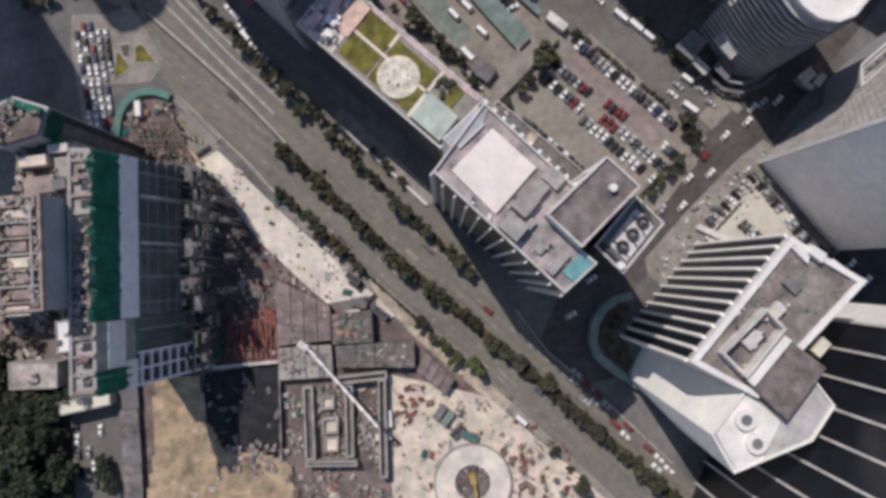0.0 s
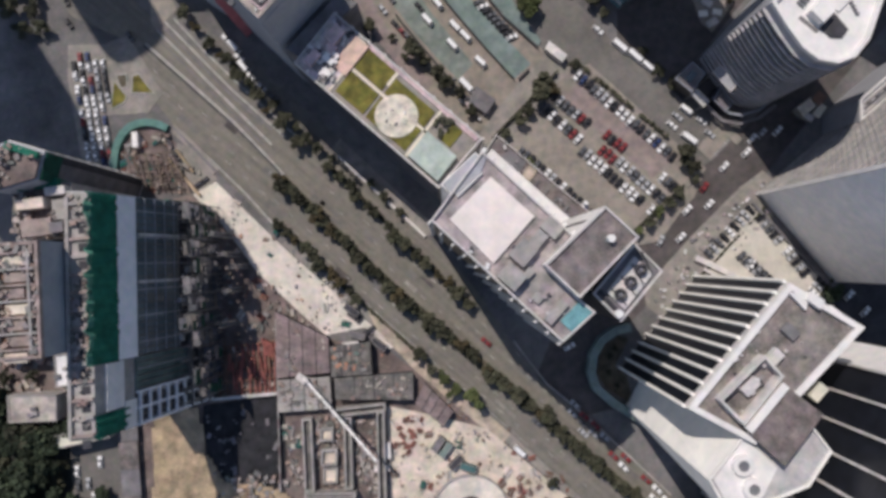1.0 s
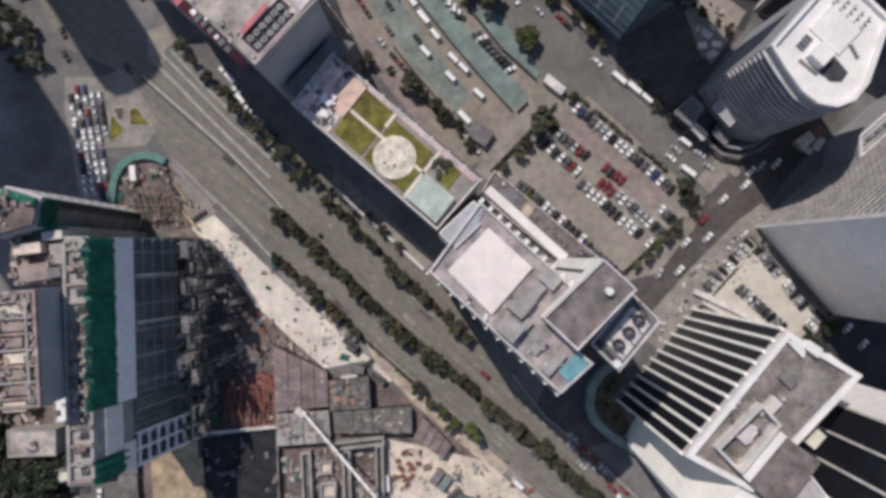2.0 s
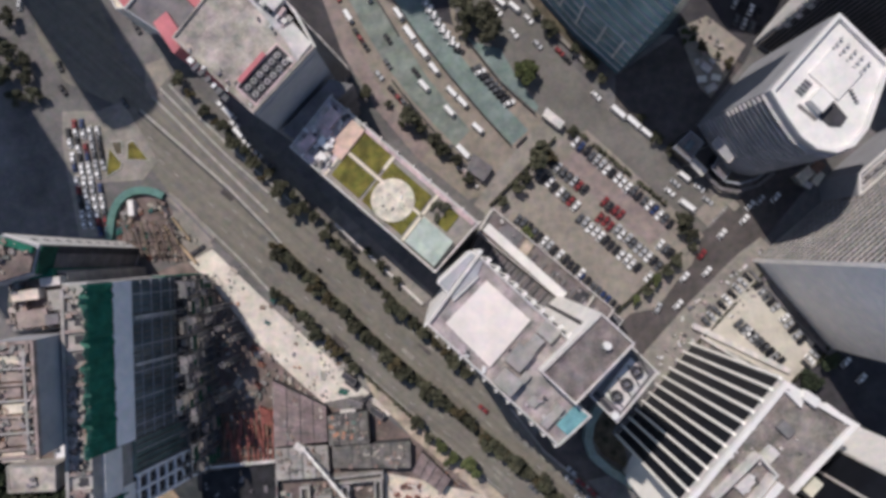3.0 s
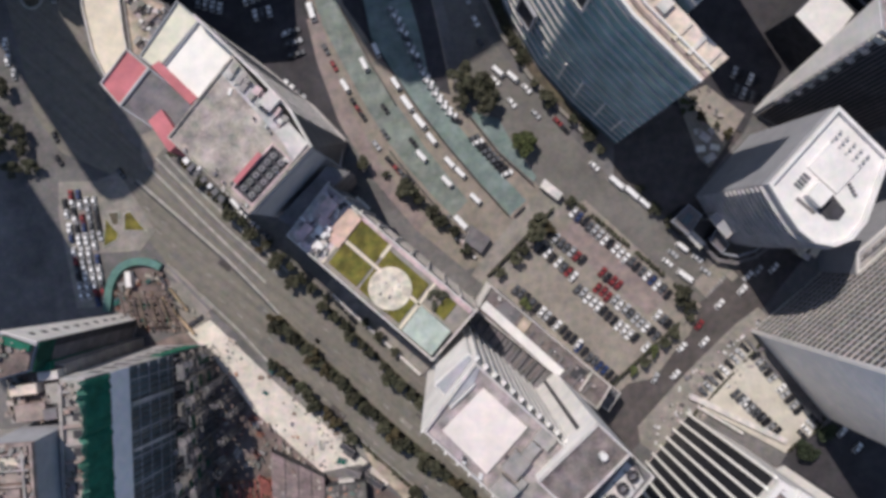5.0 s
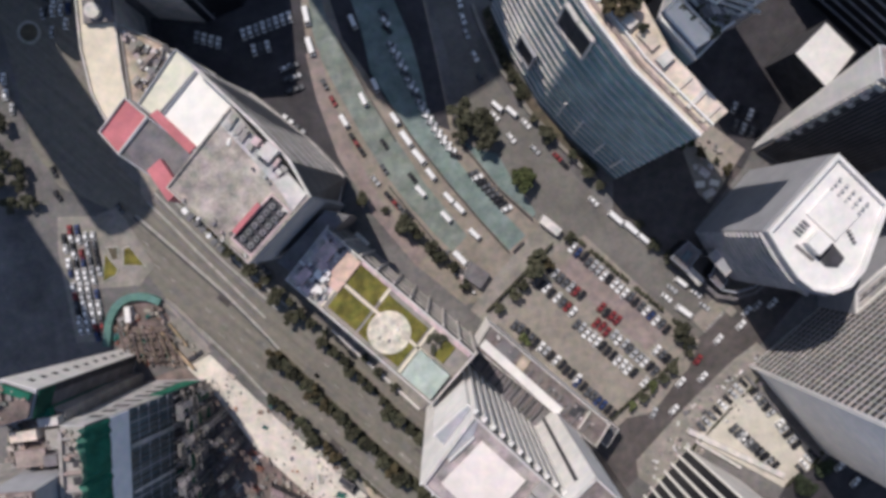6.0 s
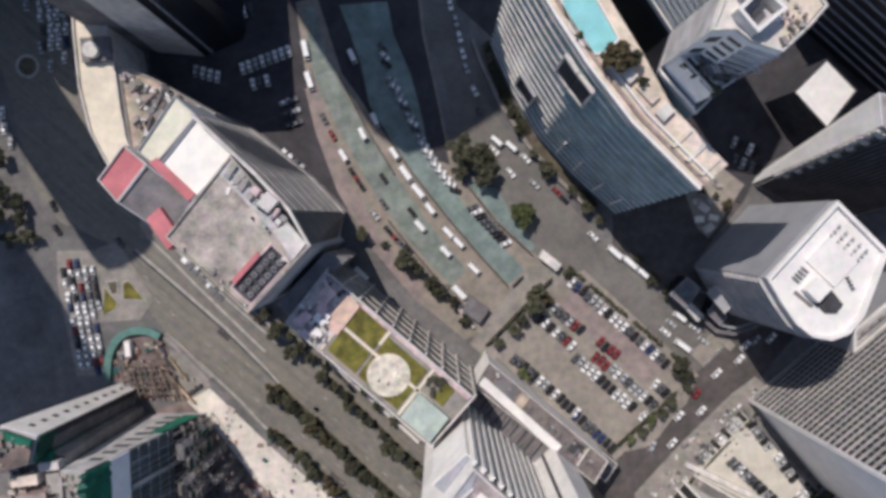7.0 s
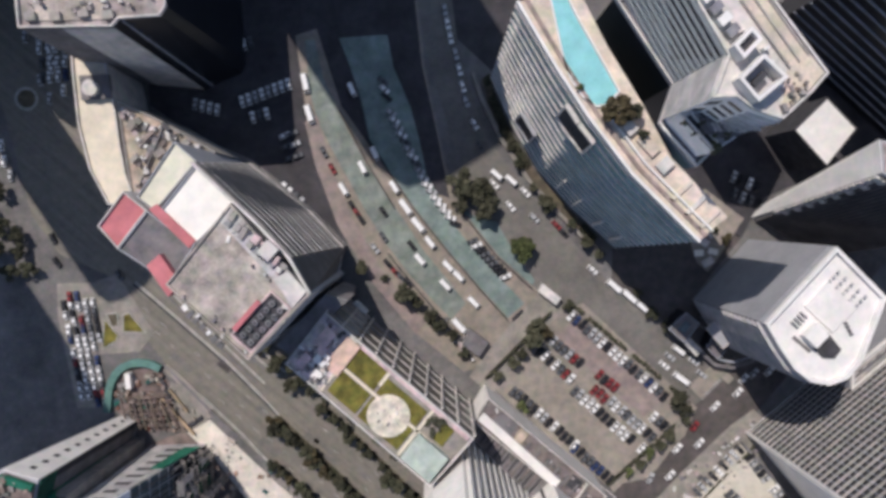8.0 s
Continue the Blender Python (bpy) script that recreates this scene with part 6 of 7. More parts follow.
CARS = {k: make_car("car_" + k, lab) for k, lab in (("white", "white car with dark windows"), ("silver", "silver car with dark windows"), ("black", "black car with dark windows"), ("red", "red car with dark windows"), ("grey", "dark grey car with dark windows"), ("blue", "dark blue car with dark windows"))}
CARS["van"] = make_car("car_white", "white minibus with dark windscreen", 5.5, 2.1, True)
CARS["bus"] = make_car("car_white", "white bus with dark windscreen", 7.2, 2.4, True)
CAR_USED = set()


def park(kind, x, y, heading, z=0.14, group="parked cars"):
    m = Matrix.Translation((x, y, z)) @ Matrix.Rotation(radians(heading), 4, "Z")
    if kind in CAR_USED:
        ob = copy_thing(CARS[kind], m)
    else:
        ob = CARS[kind]
        ob.matrix_basis = m
        CAR_USED.add(kind)
    tagged(ob, group=group)


rc = random.Random(9)
MIX = ["white"] * 7 + ["silver"] * 4 + ["black"] * 5 + ["grey"] * 3 + ["blue"]


def car_row(u, v0, v1, turn=45, mix=MIX, step=2.62, fill=0.95, group="cars in the car park"):
    v = v0
    while v <= v1:
        if rc.random() < fill:
            x, y = av(u + rc.uniform(-0.3, 0.3), v + rc.uniform(-0.12, 0.12))
            park(rc.choice(mix), x, y, turn + rc.choice((0, 180)) + rc.uniform(-2, 2), group=group)
        v += step


car_row(94.0, -17.5, 30)
car_row(82.3, -24, -3, mix=["black", "grey", "white", "black", "silver", "red"])
car_row(75.8, -20, -1, mix=MIX + ["white", "red", "red"])
car_row(84.0, 5.5, 14, mix=["red", "red", "black"], fill=1)
car_row(78.6, 8, 15, mix=["red"], fill=1)
car_row(79.2, 16, 37)
car_row(73.2, 2.5, 37)
car_row(85.5, 32, 40, mix=["grey", "black", "white"])
car_row(57.6, -15, 17)
car_row(56.6, 17.5, 37, mix=["blue", "black", "white", "grey", "blue"])
# bus yard
for x, y, h, k in ((-39.5, 172, -82, "bus"), (-38.9, 160.5, -76, "bus"), (-28.3, 132, -62, "van"), (-20.6, 139.5, -66, "van"), (-22.4, 168.5, -70, "van"), (-15.7, 144.5, -68, "van"), (-9.3, 131.5, -60, "van"), (-5.6, 123.8, -58, "bus"), (-1.4, 116.8, -54, "bus"), (2.6, 110, -55, "van"), (-1.6, 103.8, -52, "van"), (8.8, 100.6, -50, "van"), (12.4, 96.6, -50, "van"), (7.3, 93.6, -50, "van"), (17.5, 86.4, -48, "van"), (11.5, 77.8, -50, "bus"), (16.4, 72.0, -48, "bus")):
    park(k, x, y, h, 0.18, "buses in the yard")
for x, y, h, k in ((-34.7, 146.4, -65, "grey"), (-32, 140, -63, "red"), (-25.6, 125.7, -60, "black"), (-24.2, 123.2, -60, "red"), (-22.8, 120.6, -60, "black"), (-18.3, 109.2, -56, "silver"), (-13.8, 103, -52, "black"), (-11.5, 100, -52, "red"), (-4.4, 109.3, -55, "black"), (-14.8, 113.2, -58, "grey"), (-14.1, 122.7, -60, "black"), (-9.5, 98, -52, "grey"), (-7, 95.5, -50, "black")):
    park(k, x, y, h, 0.18, "cars in the bus yard")
rowr = [(-10.9, 171), (-9.2, 160.4), (-4.7, 149.6), (2.5, 132.2), (6.3, 125.5), (13.5, 114.8)]
for x, y, h in along(rowr, 3.0):
    if rc.random() < 0.88:
        park(rc.choice(["white", "white", "black", "silver", "white", "grey"]), x, y, h + 35, 0.18, "cars in the bus yard")
for x, y, h in along([(18.5, 109.5), (31.5, 93.5)], 2.3):
    park(rc.choice(["red", "black", "grey", "black", "grey", "white"]), x, y, h + 70, 0.12, "cars in the bus yard")
# frontage of the mall
for x, y, h, k in ((-75.6, 98.6, -52, "van"), (-74.2, 94.6, -40, "white"), (-72.4, 90.8, -50, "van"), (-70.4, 87.2, -45, "white"), (-66.2, 82.8, -48, "silver"), (-62, 78.6, -45, "grey"), (-78.6, 102, -50, "white")):
    park(k, x, y, h, 0.2, "cars at the mall")
# streets
for x, y, h, k in ((29.2, 133.4, -45, "van"), (34.5, 131, -45, "van"), (28, 130.2, -50, "white"), (22.1, 152.9, -65, "white"), (19.5, 161.5, -70, "silver"), (18.6, 167, -75, "white"), (17.8, 173.2, -78, "white"), (16.8, 179.2, -80, "silver"), (15.2, 185.2, -82, "white"), (14.5, 190.4, -82, "white"), (13.8, 195.6, -84, "silver"), (23.6, 144.4, -60, "grey"), (39.5, 126.4, -50, "white"), (50.4, 113.2, -48, "red"), (52.8, 110.2, -48, "black"), (71, 88.6, -45, "bus"), (76.4, 84.4, -45, "bus"), (80.8, 80.2, -45, "van"), (63, 95.6, -47, "white"), (94, 62.7, -42, "van"), (88.2, 57.4, -42, "white"), (94.5, 51.7, -40, "bus"), (99.5, 58.2, -40, "white"), (90.5, 60.5, -42, "silver"), (102.3, 53, -40, "silver"), (42.3, 116.5, -50, "silver"), (33.6, 121.5, -55, "white")):
    park(k, x, y, h, 0.065, "cars on the street")
for x, y, h, k in ((91.5, 25.0, 43, "white"), (106.7, 40.3, 43, "white"), (100, 26.4, 43, "white"), (88.3, 14.7, 43, "white"), (80.6, 14.0, 60, "silver"), (98.6, 33, 50, "red"), (115.6, 45.1, 43, "white"), (118.1, 50.2, 43, "white"), (122, 52, 43, "silver"), (128, 52.5, 43, "white")):
    park(k, x, y, h, 0.07, "cars on the street")
for x, y, h, k in ((22.0, -61.3, -45, "van"), (12.2, -19.6, 135, "red"), (43.3, -23.5, 25, "white"), (52, -10.5, 30, "white"), (29, -51, 135, "grey"), (-47, 27.5, -45, "grey"), (46.2, -56, -45, "silver"), (-115, 105.5, -60, "grey"), (-138, 112, -60, "black"), (-138.5, 121, -70, "black"), (69.5, -84, -45, "silver")):
    park(k, x, y, h, 0.06, "cars on the avenue")
park("white", 150, -11.5, 40, 0.08, "cars on the street")
park("white", 155.5, -18, 40, 0.08, "cars on the street")
for u0, v0, v1 in ((-3.6, 59, 118), (-1.0, 63, 118)):
    v = v0
    while v < v1:
        if rc.random() < 0.8:
            park(rc.choice(["white", "white", "silver", "red", "white", "grey", "red"]), *av(u0 - (v - 60) * 0.085 + rc.uniform(-0.4, 0.4), v), 135 + rc.uniform(-4, 4), 0.06, "cars on the avenue")
        v += 5.5
# car deck
for p, q, h, n in (((118.8, 20.0), (133.5, -1.8), 35, 11), ((110.2, 6.2), (125, -9.2), 35, 9), ((115.0, 23.2), (98.2, 7.6), -50, 9), ((134.5, -11.2), (139.5, -5.6), -50, 4)):
    for i in range(n):
        k = i / (n - 1)
        if rc.random() < 0.92:
            park(rc.choice(["black", "grey", "silver", "white", "black"]), p[0] + (q[0] - p[0]) * k, p[1] + (q[1] - p[1]) * k, h + rc.choice((0, 180)), 0.9, "cars on the parking deck")
for i in range(7):
    park(rc.choice(["grey", "black", "silver"]), 112.6 + i * 1.72, 3.8 - i * 1.85, 215, 0.9, "cars on the parking deck")
# shaded car park behind the mall
for x, y, n, dx, dy, h in ((-63.5, 167, 8, 2.5, 0.75, 100), (-60, 161, 3, 2.6, 0.5, 100), (-81, 167.3, 4, 2.6, -0.9, 80), (-48.8, 153.5, 2, 3, 0.6, 20), (-48.3, 149.4, 2, 3, 0.6, 20), (-47.6, 145, 2, 3, 0.6, 20), (-51.4, 134.3, 4, 2.1, -2.0, 50), (-53.2, 130.4, 3, 2.0, -2.0, 50), (-64, 187, 3, 2.7, 0.8, 100)):
    for i in range(n):
        park(rc.choice(["white", "white", "silver", "grey"]), x + dx * i, y + dy * i, h, 0.0, "cars behind the mall")
for i in range(8):
    park(rc.choice(["white", "silver", "grey", "black"]), 117.8 + (i % 4) * 2.9, 127 - (i // 4) * 6.5 - (i % 4) * 1.5, 65, 0.0, "cars behind the hotel")
for i in range(14):
    park(rc.choice(["white", "silver", "white", "blue", "grey"]), -136.5 + (i % 4) * 2.9 + rc.uniform(-0.3, 0.3), 181 + (i // 4) * 5.2 + rc.uniform(-0.4, 0.4), 86 + rc.uniform(-5, 5), 0.06, "cars at the junction")
for i, (x, y, h) in enumerate(along([(-116.2, 186), (-115.6, 172), (-115.2, 158), (-112.6, 143), (-107.4, 131)], 4.9)):
    if rc.random() < 0.85:
        park(rc.choice(["white", "silver", "grey", "white", "black"]), x, y, h + rc.uniform(-6, 6), 0.06, "cars beside the curved podium")
for x, y in ((-132.9, 190.5), (-129.6, 193.3), (-132.6, 184.2), (-134.6, 173), (-129.2, 175.7), (-154, 151), (-152, 145.5), (-154.3, 157), (-133.3, 198), (-137.5, 180), (-141.5, 196)):
    park(rc.choice(["white", "silver", "white", "grey"]), x, y, 85 + rc.uniform(-8, 8), 0.06, "cars at the junction")
for x, y, k in ((-144.4, -57.4, "white"), (-144.2, -62.6, "grey"), (-140.4, -62.1, "silver"), (-138.6, -67.7, "white"), (-143.6, -70, "black"), (-135.6, -54.4, "white"), (-138.4, -74, "grey")):
    park(k, x, y, 93, 0.06, "cars on the access road")
# taxi rank
for c in range(5):
    for r in range(14):
        x, y = -137.2 + c * 2.75 + r * 0.32, 98.5 - r * 3.1
        if x < -124.4 and rc.random() < 0.86 and not (c == 4 and r < 1):
            park(rc.choice(["white", "white", "silver", "white", "red", "black", "blue", "grey"]), x, y, 96 + rc.choice((0, 180)), 0.12, "vehicles in the taxi rank")

# ---- building site things ----
rs = random.Random(21)


def sheet_roof(name, pts, z, material, label, n, ridge=False):
    """A flat sheet roof of n lapped sheets over a low shed."""
    p = [Vector(q) for q in pts]
    t = thing(name, centre(pts), label, "shed")
    part("wall", Geo().prism([q + (Vector(centre(pts)) - q) * 0.03 for q in p], 0, z - 0.3), "dark", t)
    for i in range(n):
        k0, k1 = i / n, (i + 0.96) / n
        a, b = p[0].lerp(p[3], k0), p[0].lerp(p[3], k1)
        c, d = p[1].lerp(p[2], k1), p[1].lerp(p[2], k0)
        zz = z + (0.12 if i % 2 else 0)
        part("roof_sheet", Geo().prism([a, d, c, b], zz, zz + 0.1), material, t)
    for k in (0.25, 0.5, 0.75):
        part("ridge_strip", Geo().beam((*p[0].lerp(p[1], k), z + 0.3), (*p[3].lerp(p[2], k), z + 0.3), 0.25), "dark", t)


sheet_roof("site_shed", [(-65.1, -2.6), (-46.4, -13.5), (-46.6, -26.3), (-66.6, -27.1)], 5, "purple_sheet", "long shed with purple-brown metal sheet roof", 9)
sheet_roof("site_shed", [(-46, -16.8), (-31, -16), (-31, -28), (-46, -28)], 5.5, "grey_sheet", "site shed with grey metal sheet roof", 5)
sheet_roof("site_shed", [(-45.2, -28.5), (-16, -28.5), (-16.5, -38.5), (-45.2, -36.5)], 4.5, "grey_sheet", "site shed with grey metal sheet roof", 5)
sheet_roof("site_shed", [(-66.7, -28), (-47, -28), (-47, -40), (-66.7, -40)], 3.5, "concrete", "low site shed with pale dusty roof", 6)
sheet_roof("site_shed", [(-12, -33), (-2, -44), (-6, -49), (-16, -40)], 4, "purple_sheet", "site shed with purple-brown metal sheet roof", 5)


def container(x, y, turn, material, label, lx=6.1, ly=2.4, h=2.6, z=0.3, name="container"):
    t = thing(name, (x, y, z), label, "container", "containers on the building site")
    part("body", Geo().box(x, y, z, lx, ly, h, turn), material, t)
    part("roof_frame", Geo().ring([(x + math.cos(radians(turn)) * a - math.sin(radians(turn)) * b, y + math.sin(radians(turn)) * a + math.cos(radians(turn)) * b) for a, b in ((-lx / 2, -ly / 2), (lx / 2, -ly / 2), (lx / 2, ly / 2), (-lx / 2, ly / 2))], 0.15, z + h, z + h + 0.12), "concrete", t)


for x, y, a, m_, lab in ((-37.5, -4.0, -38, "dark", "black site container on pale ground"), (-36, -13.5, -20, "roof_dark", "dark site container on pale ground"), (-41, -20, 80, "dark", "black site container by the shed"), (-38.6, -17, 5, "white", "white site container by the shed"), (-27.5, -57, 90, "white", "white site container on dusty ground"), (-30, -63.5, 0, "offwhite", "pale site container on dusty ground"), (-8.5, -56.0, 50, "roof_dark", "dark site container on dusty ground"), (-5.8, -58.4, 50, "teal", "teal site container on dusty ground"), (-114.6, 65.6, 90, "white", "white site cabin inside the ramp"), (-28, -17.5, -40, "dark", "black site container on dusty ground"), (-2.4, -63.5, 40, "dark", "dark site container on dusty ground"), (2, -65.5, -20, "teal_dark", "dark teal site container on dusty ground")):
    container(x, y, a, m_, lab)
# concrete core in the pit
core = thing("concrete_core", (-47, -57, 0), "half-built concrete core with open shafts", "building core")
for pts, z in (([(-58.5, -43), (-54.8, -43), (-55.3, -70), (-59, -70)], 4), ([(-43, -43.5), (-40, -43.5), (-41, -70), (-44, -70)], 4), ([(-59, -70), (-40, -71), (-40, -73), (-59, -72)], 5), ([(-47, -40), (-27, -39), (-27, -42), (-47, -43)], 5), ([(-30.5, -42), (-27.5, -42), (-29, -78), (-32, -78)], 5), ([(-52, -47), (-47, -47), (-47.5, -52), (-52.5, -52)], 3), ([(-52, -55), (-46, -55), (-46.5, -61), (-52.5, -61)], 3.5), ([(-52, -62), (-46.5, -62), (-47, -68), (-52.5, -68)], 2)):
    part("wall", Geo().ring(pts, 0.7, 0, z), "concrete", core)
    part("slab", Geo().prism(inset(ccw(pts), 0.71), 0, z * 0.6), "site_floor" if z < 4 else "grey_sheet", core)
# crane lying over the core
cr_ = thing("mobile_crane", (-54.5, -29.6, 0), "white mobile crane with a long boom", "crane")
part("boom", Geo().beam((-56, -27.5, 6), (-30, -56.5, 17), 0.9, 0.9), "white", cr_)
for i in range(9):
    k = i / 9
    p = Vector((-56, -27.5, 6.5)).lerp(Vector((-30, -56.5, 17.5)), k)
    part("boom_brace", Geo().beam(p + Vector((-0.5, -0.5, 0.3)), p + Vector((1.8, -1.2, 1.2)), 0.2), "offwhite", cr_)
part("cab", Geo().box(-57, -27.6, 3.55, 4, 2.6, 2.6, -40), "offwhite", cr_)
part("carrier", Geo().box(-57, -27.5, 0.09, 8, 3, 3.4, -40, 0.2), "cream", cr_)
# round ramp base
ring = thing("round_foundation", (2, -83, 0), "round pale concrete foundation with an open shaft", "foundation")
ro, ri = [(2 + 14 * math.cos(i * math.pi / 20), -83 + 14 * math.sin(i * math.pi / 20)) for i in range(40)], None
part("rim", Geo().ring(ro, 7.4, 0.3, 1.5), "white_strip", ring)
part("outer_kerb", Geo().ring([(2 + 14.6 * math.cos(i * math.pi / 20), -83 + 14.6 * math.sin(i * math.pi / 20)) for i in range(40)], 0.5, 0.3, 2.0), "concrete", ring)
part("shaft_floor", Geo().cyl(2, -83, 0.3, 0.42, 6.5, n=30), "mud", ring)
for i in range(14):
    a = i * 0.449
    part("shaft_post", Geo().box(2 + 5.6 * math.cos(a), -83 + 5.6 * math.sin(a), 0.4, 0.7, 0.7, 1.6), "metal", ring)
rig = thing("piling_rig", (2.5, -84, 0.42), "yellow piling rig in the shaft", "piling rig")
part("mast", Geo().beam((2.5, -80, 1.9), (3, -88, 2.6), 1.0), "yellow", rig)
part("chassis", Geo().box(2.3, -81.5, 0.42, 2.6, 3.6, 1.6, 5), "yellow", rig)
# red reinforcement cage
cage = thing("rebar_cage", (-78, -22, 0), "grid of red painted reinforcement and forms", "rebar")
for i in range(11):
    part("bar", Geo().beam((-88 + i * 2.1, -14, 1.4), (-88.5 + i * 2.1 + rs.uniform(-1, 1), -33, 1.4), 0.5), "site_red" if i > 2 else "rust", cage)
for i in range(6):
    part("tie", Geo().beam((-89, -15 - i * 3.3, 0.8), (-67, -13.6 - i * 3.4, 0.8), 0.6), "rust", cage)
for i in range(13):
    part("form", Geo().box(-86 + i * 1.35, -22 + rs.uniform(-4, 3), 0.2, 0.7, rs.uniform(5, 10), 1.8, rs.uniform(-6, 6)), "site_red" if i % 3 else "rust", cage)
for i in range(4):
    part("form", Geo().box(-71 + i * 1.1, -15.5 - i * 0.6, 0.2, 0.8, 6.5, 2.2, 12), "site_red", cage)
fw = thing("site_fence", (-66.3, -30, 0), "tall pale site hoarding", "fence")
for i in range(20):
    part("panel", Geo().box(-66.0 - i * 0.12, -3.5 - i * 3.4, 0.09, 0.4, 3.2, 2.6), "concrete" if i % 3 else "purple_sheet", fw)
# pit edge walls and ledges
single("retaining_wall", strip([(-92, -33.8), (-67, -33.2)], 0.5, 0, 2.2), "offwhite", "pale retaining wall of the excavation", "wall")
# near-black floor colour stands for the shade lying in the excavation
flat("pit_floor", [(-95.8, -36), (-66.3, -34), (-65.4, -46.2), (-66.6, -67.6), (-70.6, -71.1), (-74.7, -68.7), (-80.9, -67), (-88.4, -66.5), (-91.9, -60), (-95.6, -54), (-96.4, -43)], 0.09, 0.45, "pit", "floor of the excavation, coloured near-black for shade", "building site")
wk = thing("site_walkway", (-123.5, -70, 0), "grey covered walkway beside the sand", "walkway")
for i in range(8):
    part("roof_sheet", Geo().box(-123.6 + rs.uniform(-0.1, 0.1), -42 - i * 10.2, 2.6 + 0.1 * (i % 2), 7, 10, 0.2, 1), "roof_brown" if i % 2 else "roof_dark", wk)
    part("post", Geo().box(-120.6, -42 - i * 10.2, 0, 0.3, 0.3, 2.7), "metal", wk)
# sheds by the access road
for pts, z, rm, lab in (([(-142.5, -12), (-132.4, -11.5), (-133, -23), (-142.5, -23.5)], 14, "white", "low shed with a white sheet roof"), ([(-151, -42.5), (-128, -38.5), (-128, -44), (-148, -47)], 7, "cream_b", "long low shed with a pale roof"), ([(-138, -27), (-127, -27.5), (-127.5, -36.5), (-138.5, -36.5)], 7, "purple_sheet", "shed with a purple-brown roof"), ([(-131, -10), (-120, -9), (-120, -25), (-131.5, -25)], 18, "pink_white", "low block with a white roof"), ([(-164, -26), (-146, -27), (-146.5, -36.5), (-164, -36)], 8, "roof_warm", "long shed with a stained brown roof"), ([(-172, 12), (-146, 12), (-146, -4), (-172, -4)], 22, "cream", "low block with a beige roof")):
    bb = building("site_building", lab, pts, z, "concrete", rm, 0.5)
    for i in range(4):
        cx, cy = centre(pts)
        part("roof_unit", Geo().box(cx + rs.uniform(-4, 4), cy + rs.uniform(-2.5, 2.5), z + 0.1, rs.uniform(1, 2.6), rs.uniform(1, 2), rs.uniform(0.6, 1.4), 5), rs.choice(["concrete", "roof_dark", "offwhite"]), bb)
# loose stacks, bundles and pallets
STACK = []
for name, lab, ms in (("plank_stack", "stack of brown formwork planks", ("rust", "rust", "concrete")), ("pipe_bundle", "bundle of grey steel pipes", ("metal", "metal", "metal")), ("block_pallet", "pallet of pale concrete blocks", ("offwhite", "site_floor", "concrete")), ("rebar_bundle", "bundle of rusty red reinforcing bars", ("site_red", "rust", "rust")), ("tarp_heap", "heap covered by a green tarpaulin", ("teal_dark", "net", "teal_dark")), ("machine_part", "orange-red steel machine frame", ("site_red", "rust", "dark"))):
    s_ = thing(name, (0, 0), lab, name.replace("_", " "), "materials on the building site")
    for i in range(4):
        part("layer", Geo().box(rs.uniform(-0.3, 0.3), -0.9 + i * 0.6, 0, 3.6 + rs.uniform(-0.6, 0.6), 0.5, 0.6 + 0.35 * (i % 2), rs.uniform(-5, 5), 0.05), ms[i % 3], s_)
    STACK.append([s_, False])


def scatter(x0, x1, y0, y1, n, z, kinds, inside=None):
    k = 0
    while k < n:
        x, y = rs.uniform(x0, x1), rs.uniform(y0, y1)
        k += 1
        if inside and not inside(x, y):
            continue
        e = STACK[rs.choice(kinds)]
        m = Matrix.Translation((x, y, z)) @ Matrix.Rotation(rs.uniform(0, 6.28), 4, "Z") @ Matrix.Scale(rs.uniform(0.45, 1.15), 4)
        if e[1]:
            copy_thing(e[0], m)
        else:
            e[0].matrix_basis = m
            e[1] = True


off_ring = lambda x, y: (x - 2) ** 2 + (y + 83) ** 2 > 240 and x + y < -34
scatter(-26, 40, -110, -44, 120, 0.3, [0, 1, 2, 2, 4, 0, 2, 1, 3, 0], off_ring)
scatter(-26, -14, -60, -46, 16, 0.3, [5, 5, 3], off_ring)
scatter(10, 38, -100, -70, 45, 0.3, [0, 0, 0, 5, 2], off_ring)
scatter(-65, -31, -100, -73, 60, 0.09, [0, 3, 2, 1, 0])
scatter(-66, -60, -70, -42, 14, 0.09, [1, 2, 4])
scatter(-112, -68, -120, -74, 30, 0.5, [0, 2], lambda x, y: (x + 85) ** 2 > 60)
scatter(-122, -98, 46, 66, 30, 0.1, [0, 0, 2, 3, 1, 4], lambda x, y: y < 78 + (x + 100) * 0.9 or y < 62)
scatter(-84, -34, -13, 40, 60, 0.22, [2, 1, 0, 4], lambda x, y: -41 < x + y < -36 or (-52 < x + y < -38 and x > -72))
scatter(-93, -68, -34, 22, 50, 0.09, [0, 1, 3, 2], lambda x, y: x + y < -62)
# timber frames in the yard by the ramp
yard = thing("timber_frame", (-108, 54, 0), "brown timber and steel falsework frame", "falsework")
for i in range(9):
    part("beam", Geo().beam((-117 + i * 2.1, 60 - i * 0.2, 4 + rs.uniform(-1, 1)), (-115 + i * 2.1 + rs.uniform(-2, 2), 47, 4 + rs.uniform(-1, 1)), 0.5), "timber" if i % 2 else "mud", yard)
for i in range(6):
    part("cross_beam", Geo().beam((-118, 49 + i * 2.1, 3.4), (-100, 48.5 + i * 2.1 + rs.uniform(-1, 1), 3.4), 0.45), "timber" if i % 2 else "mud", yard)
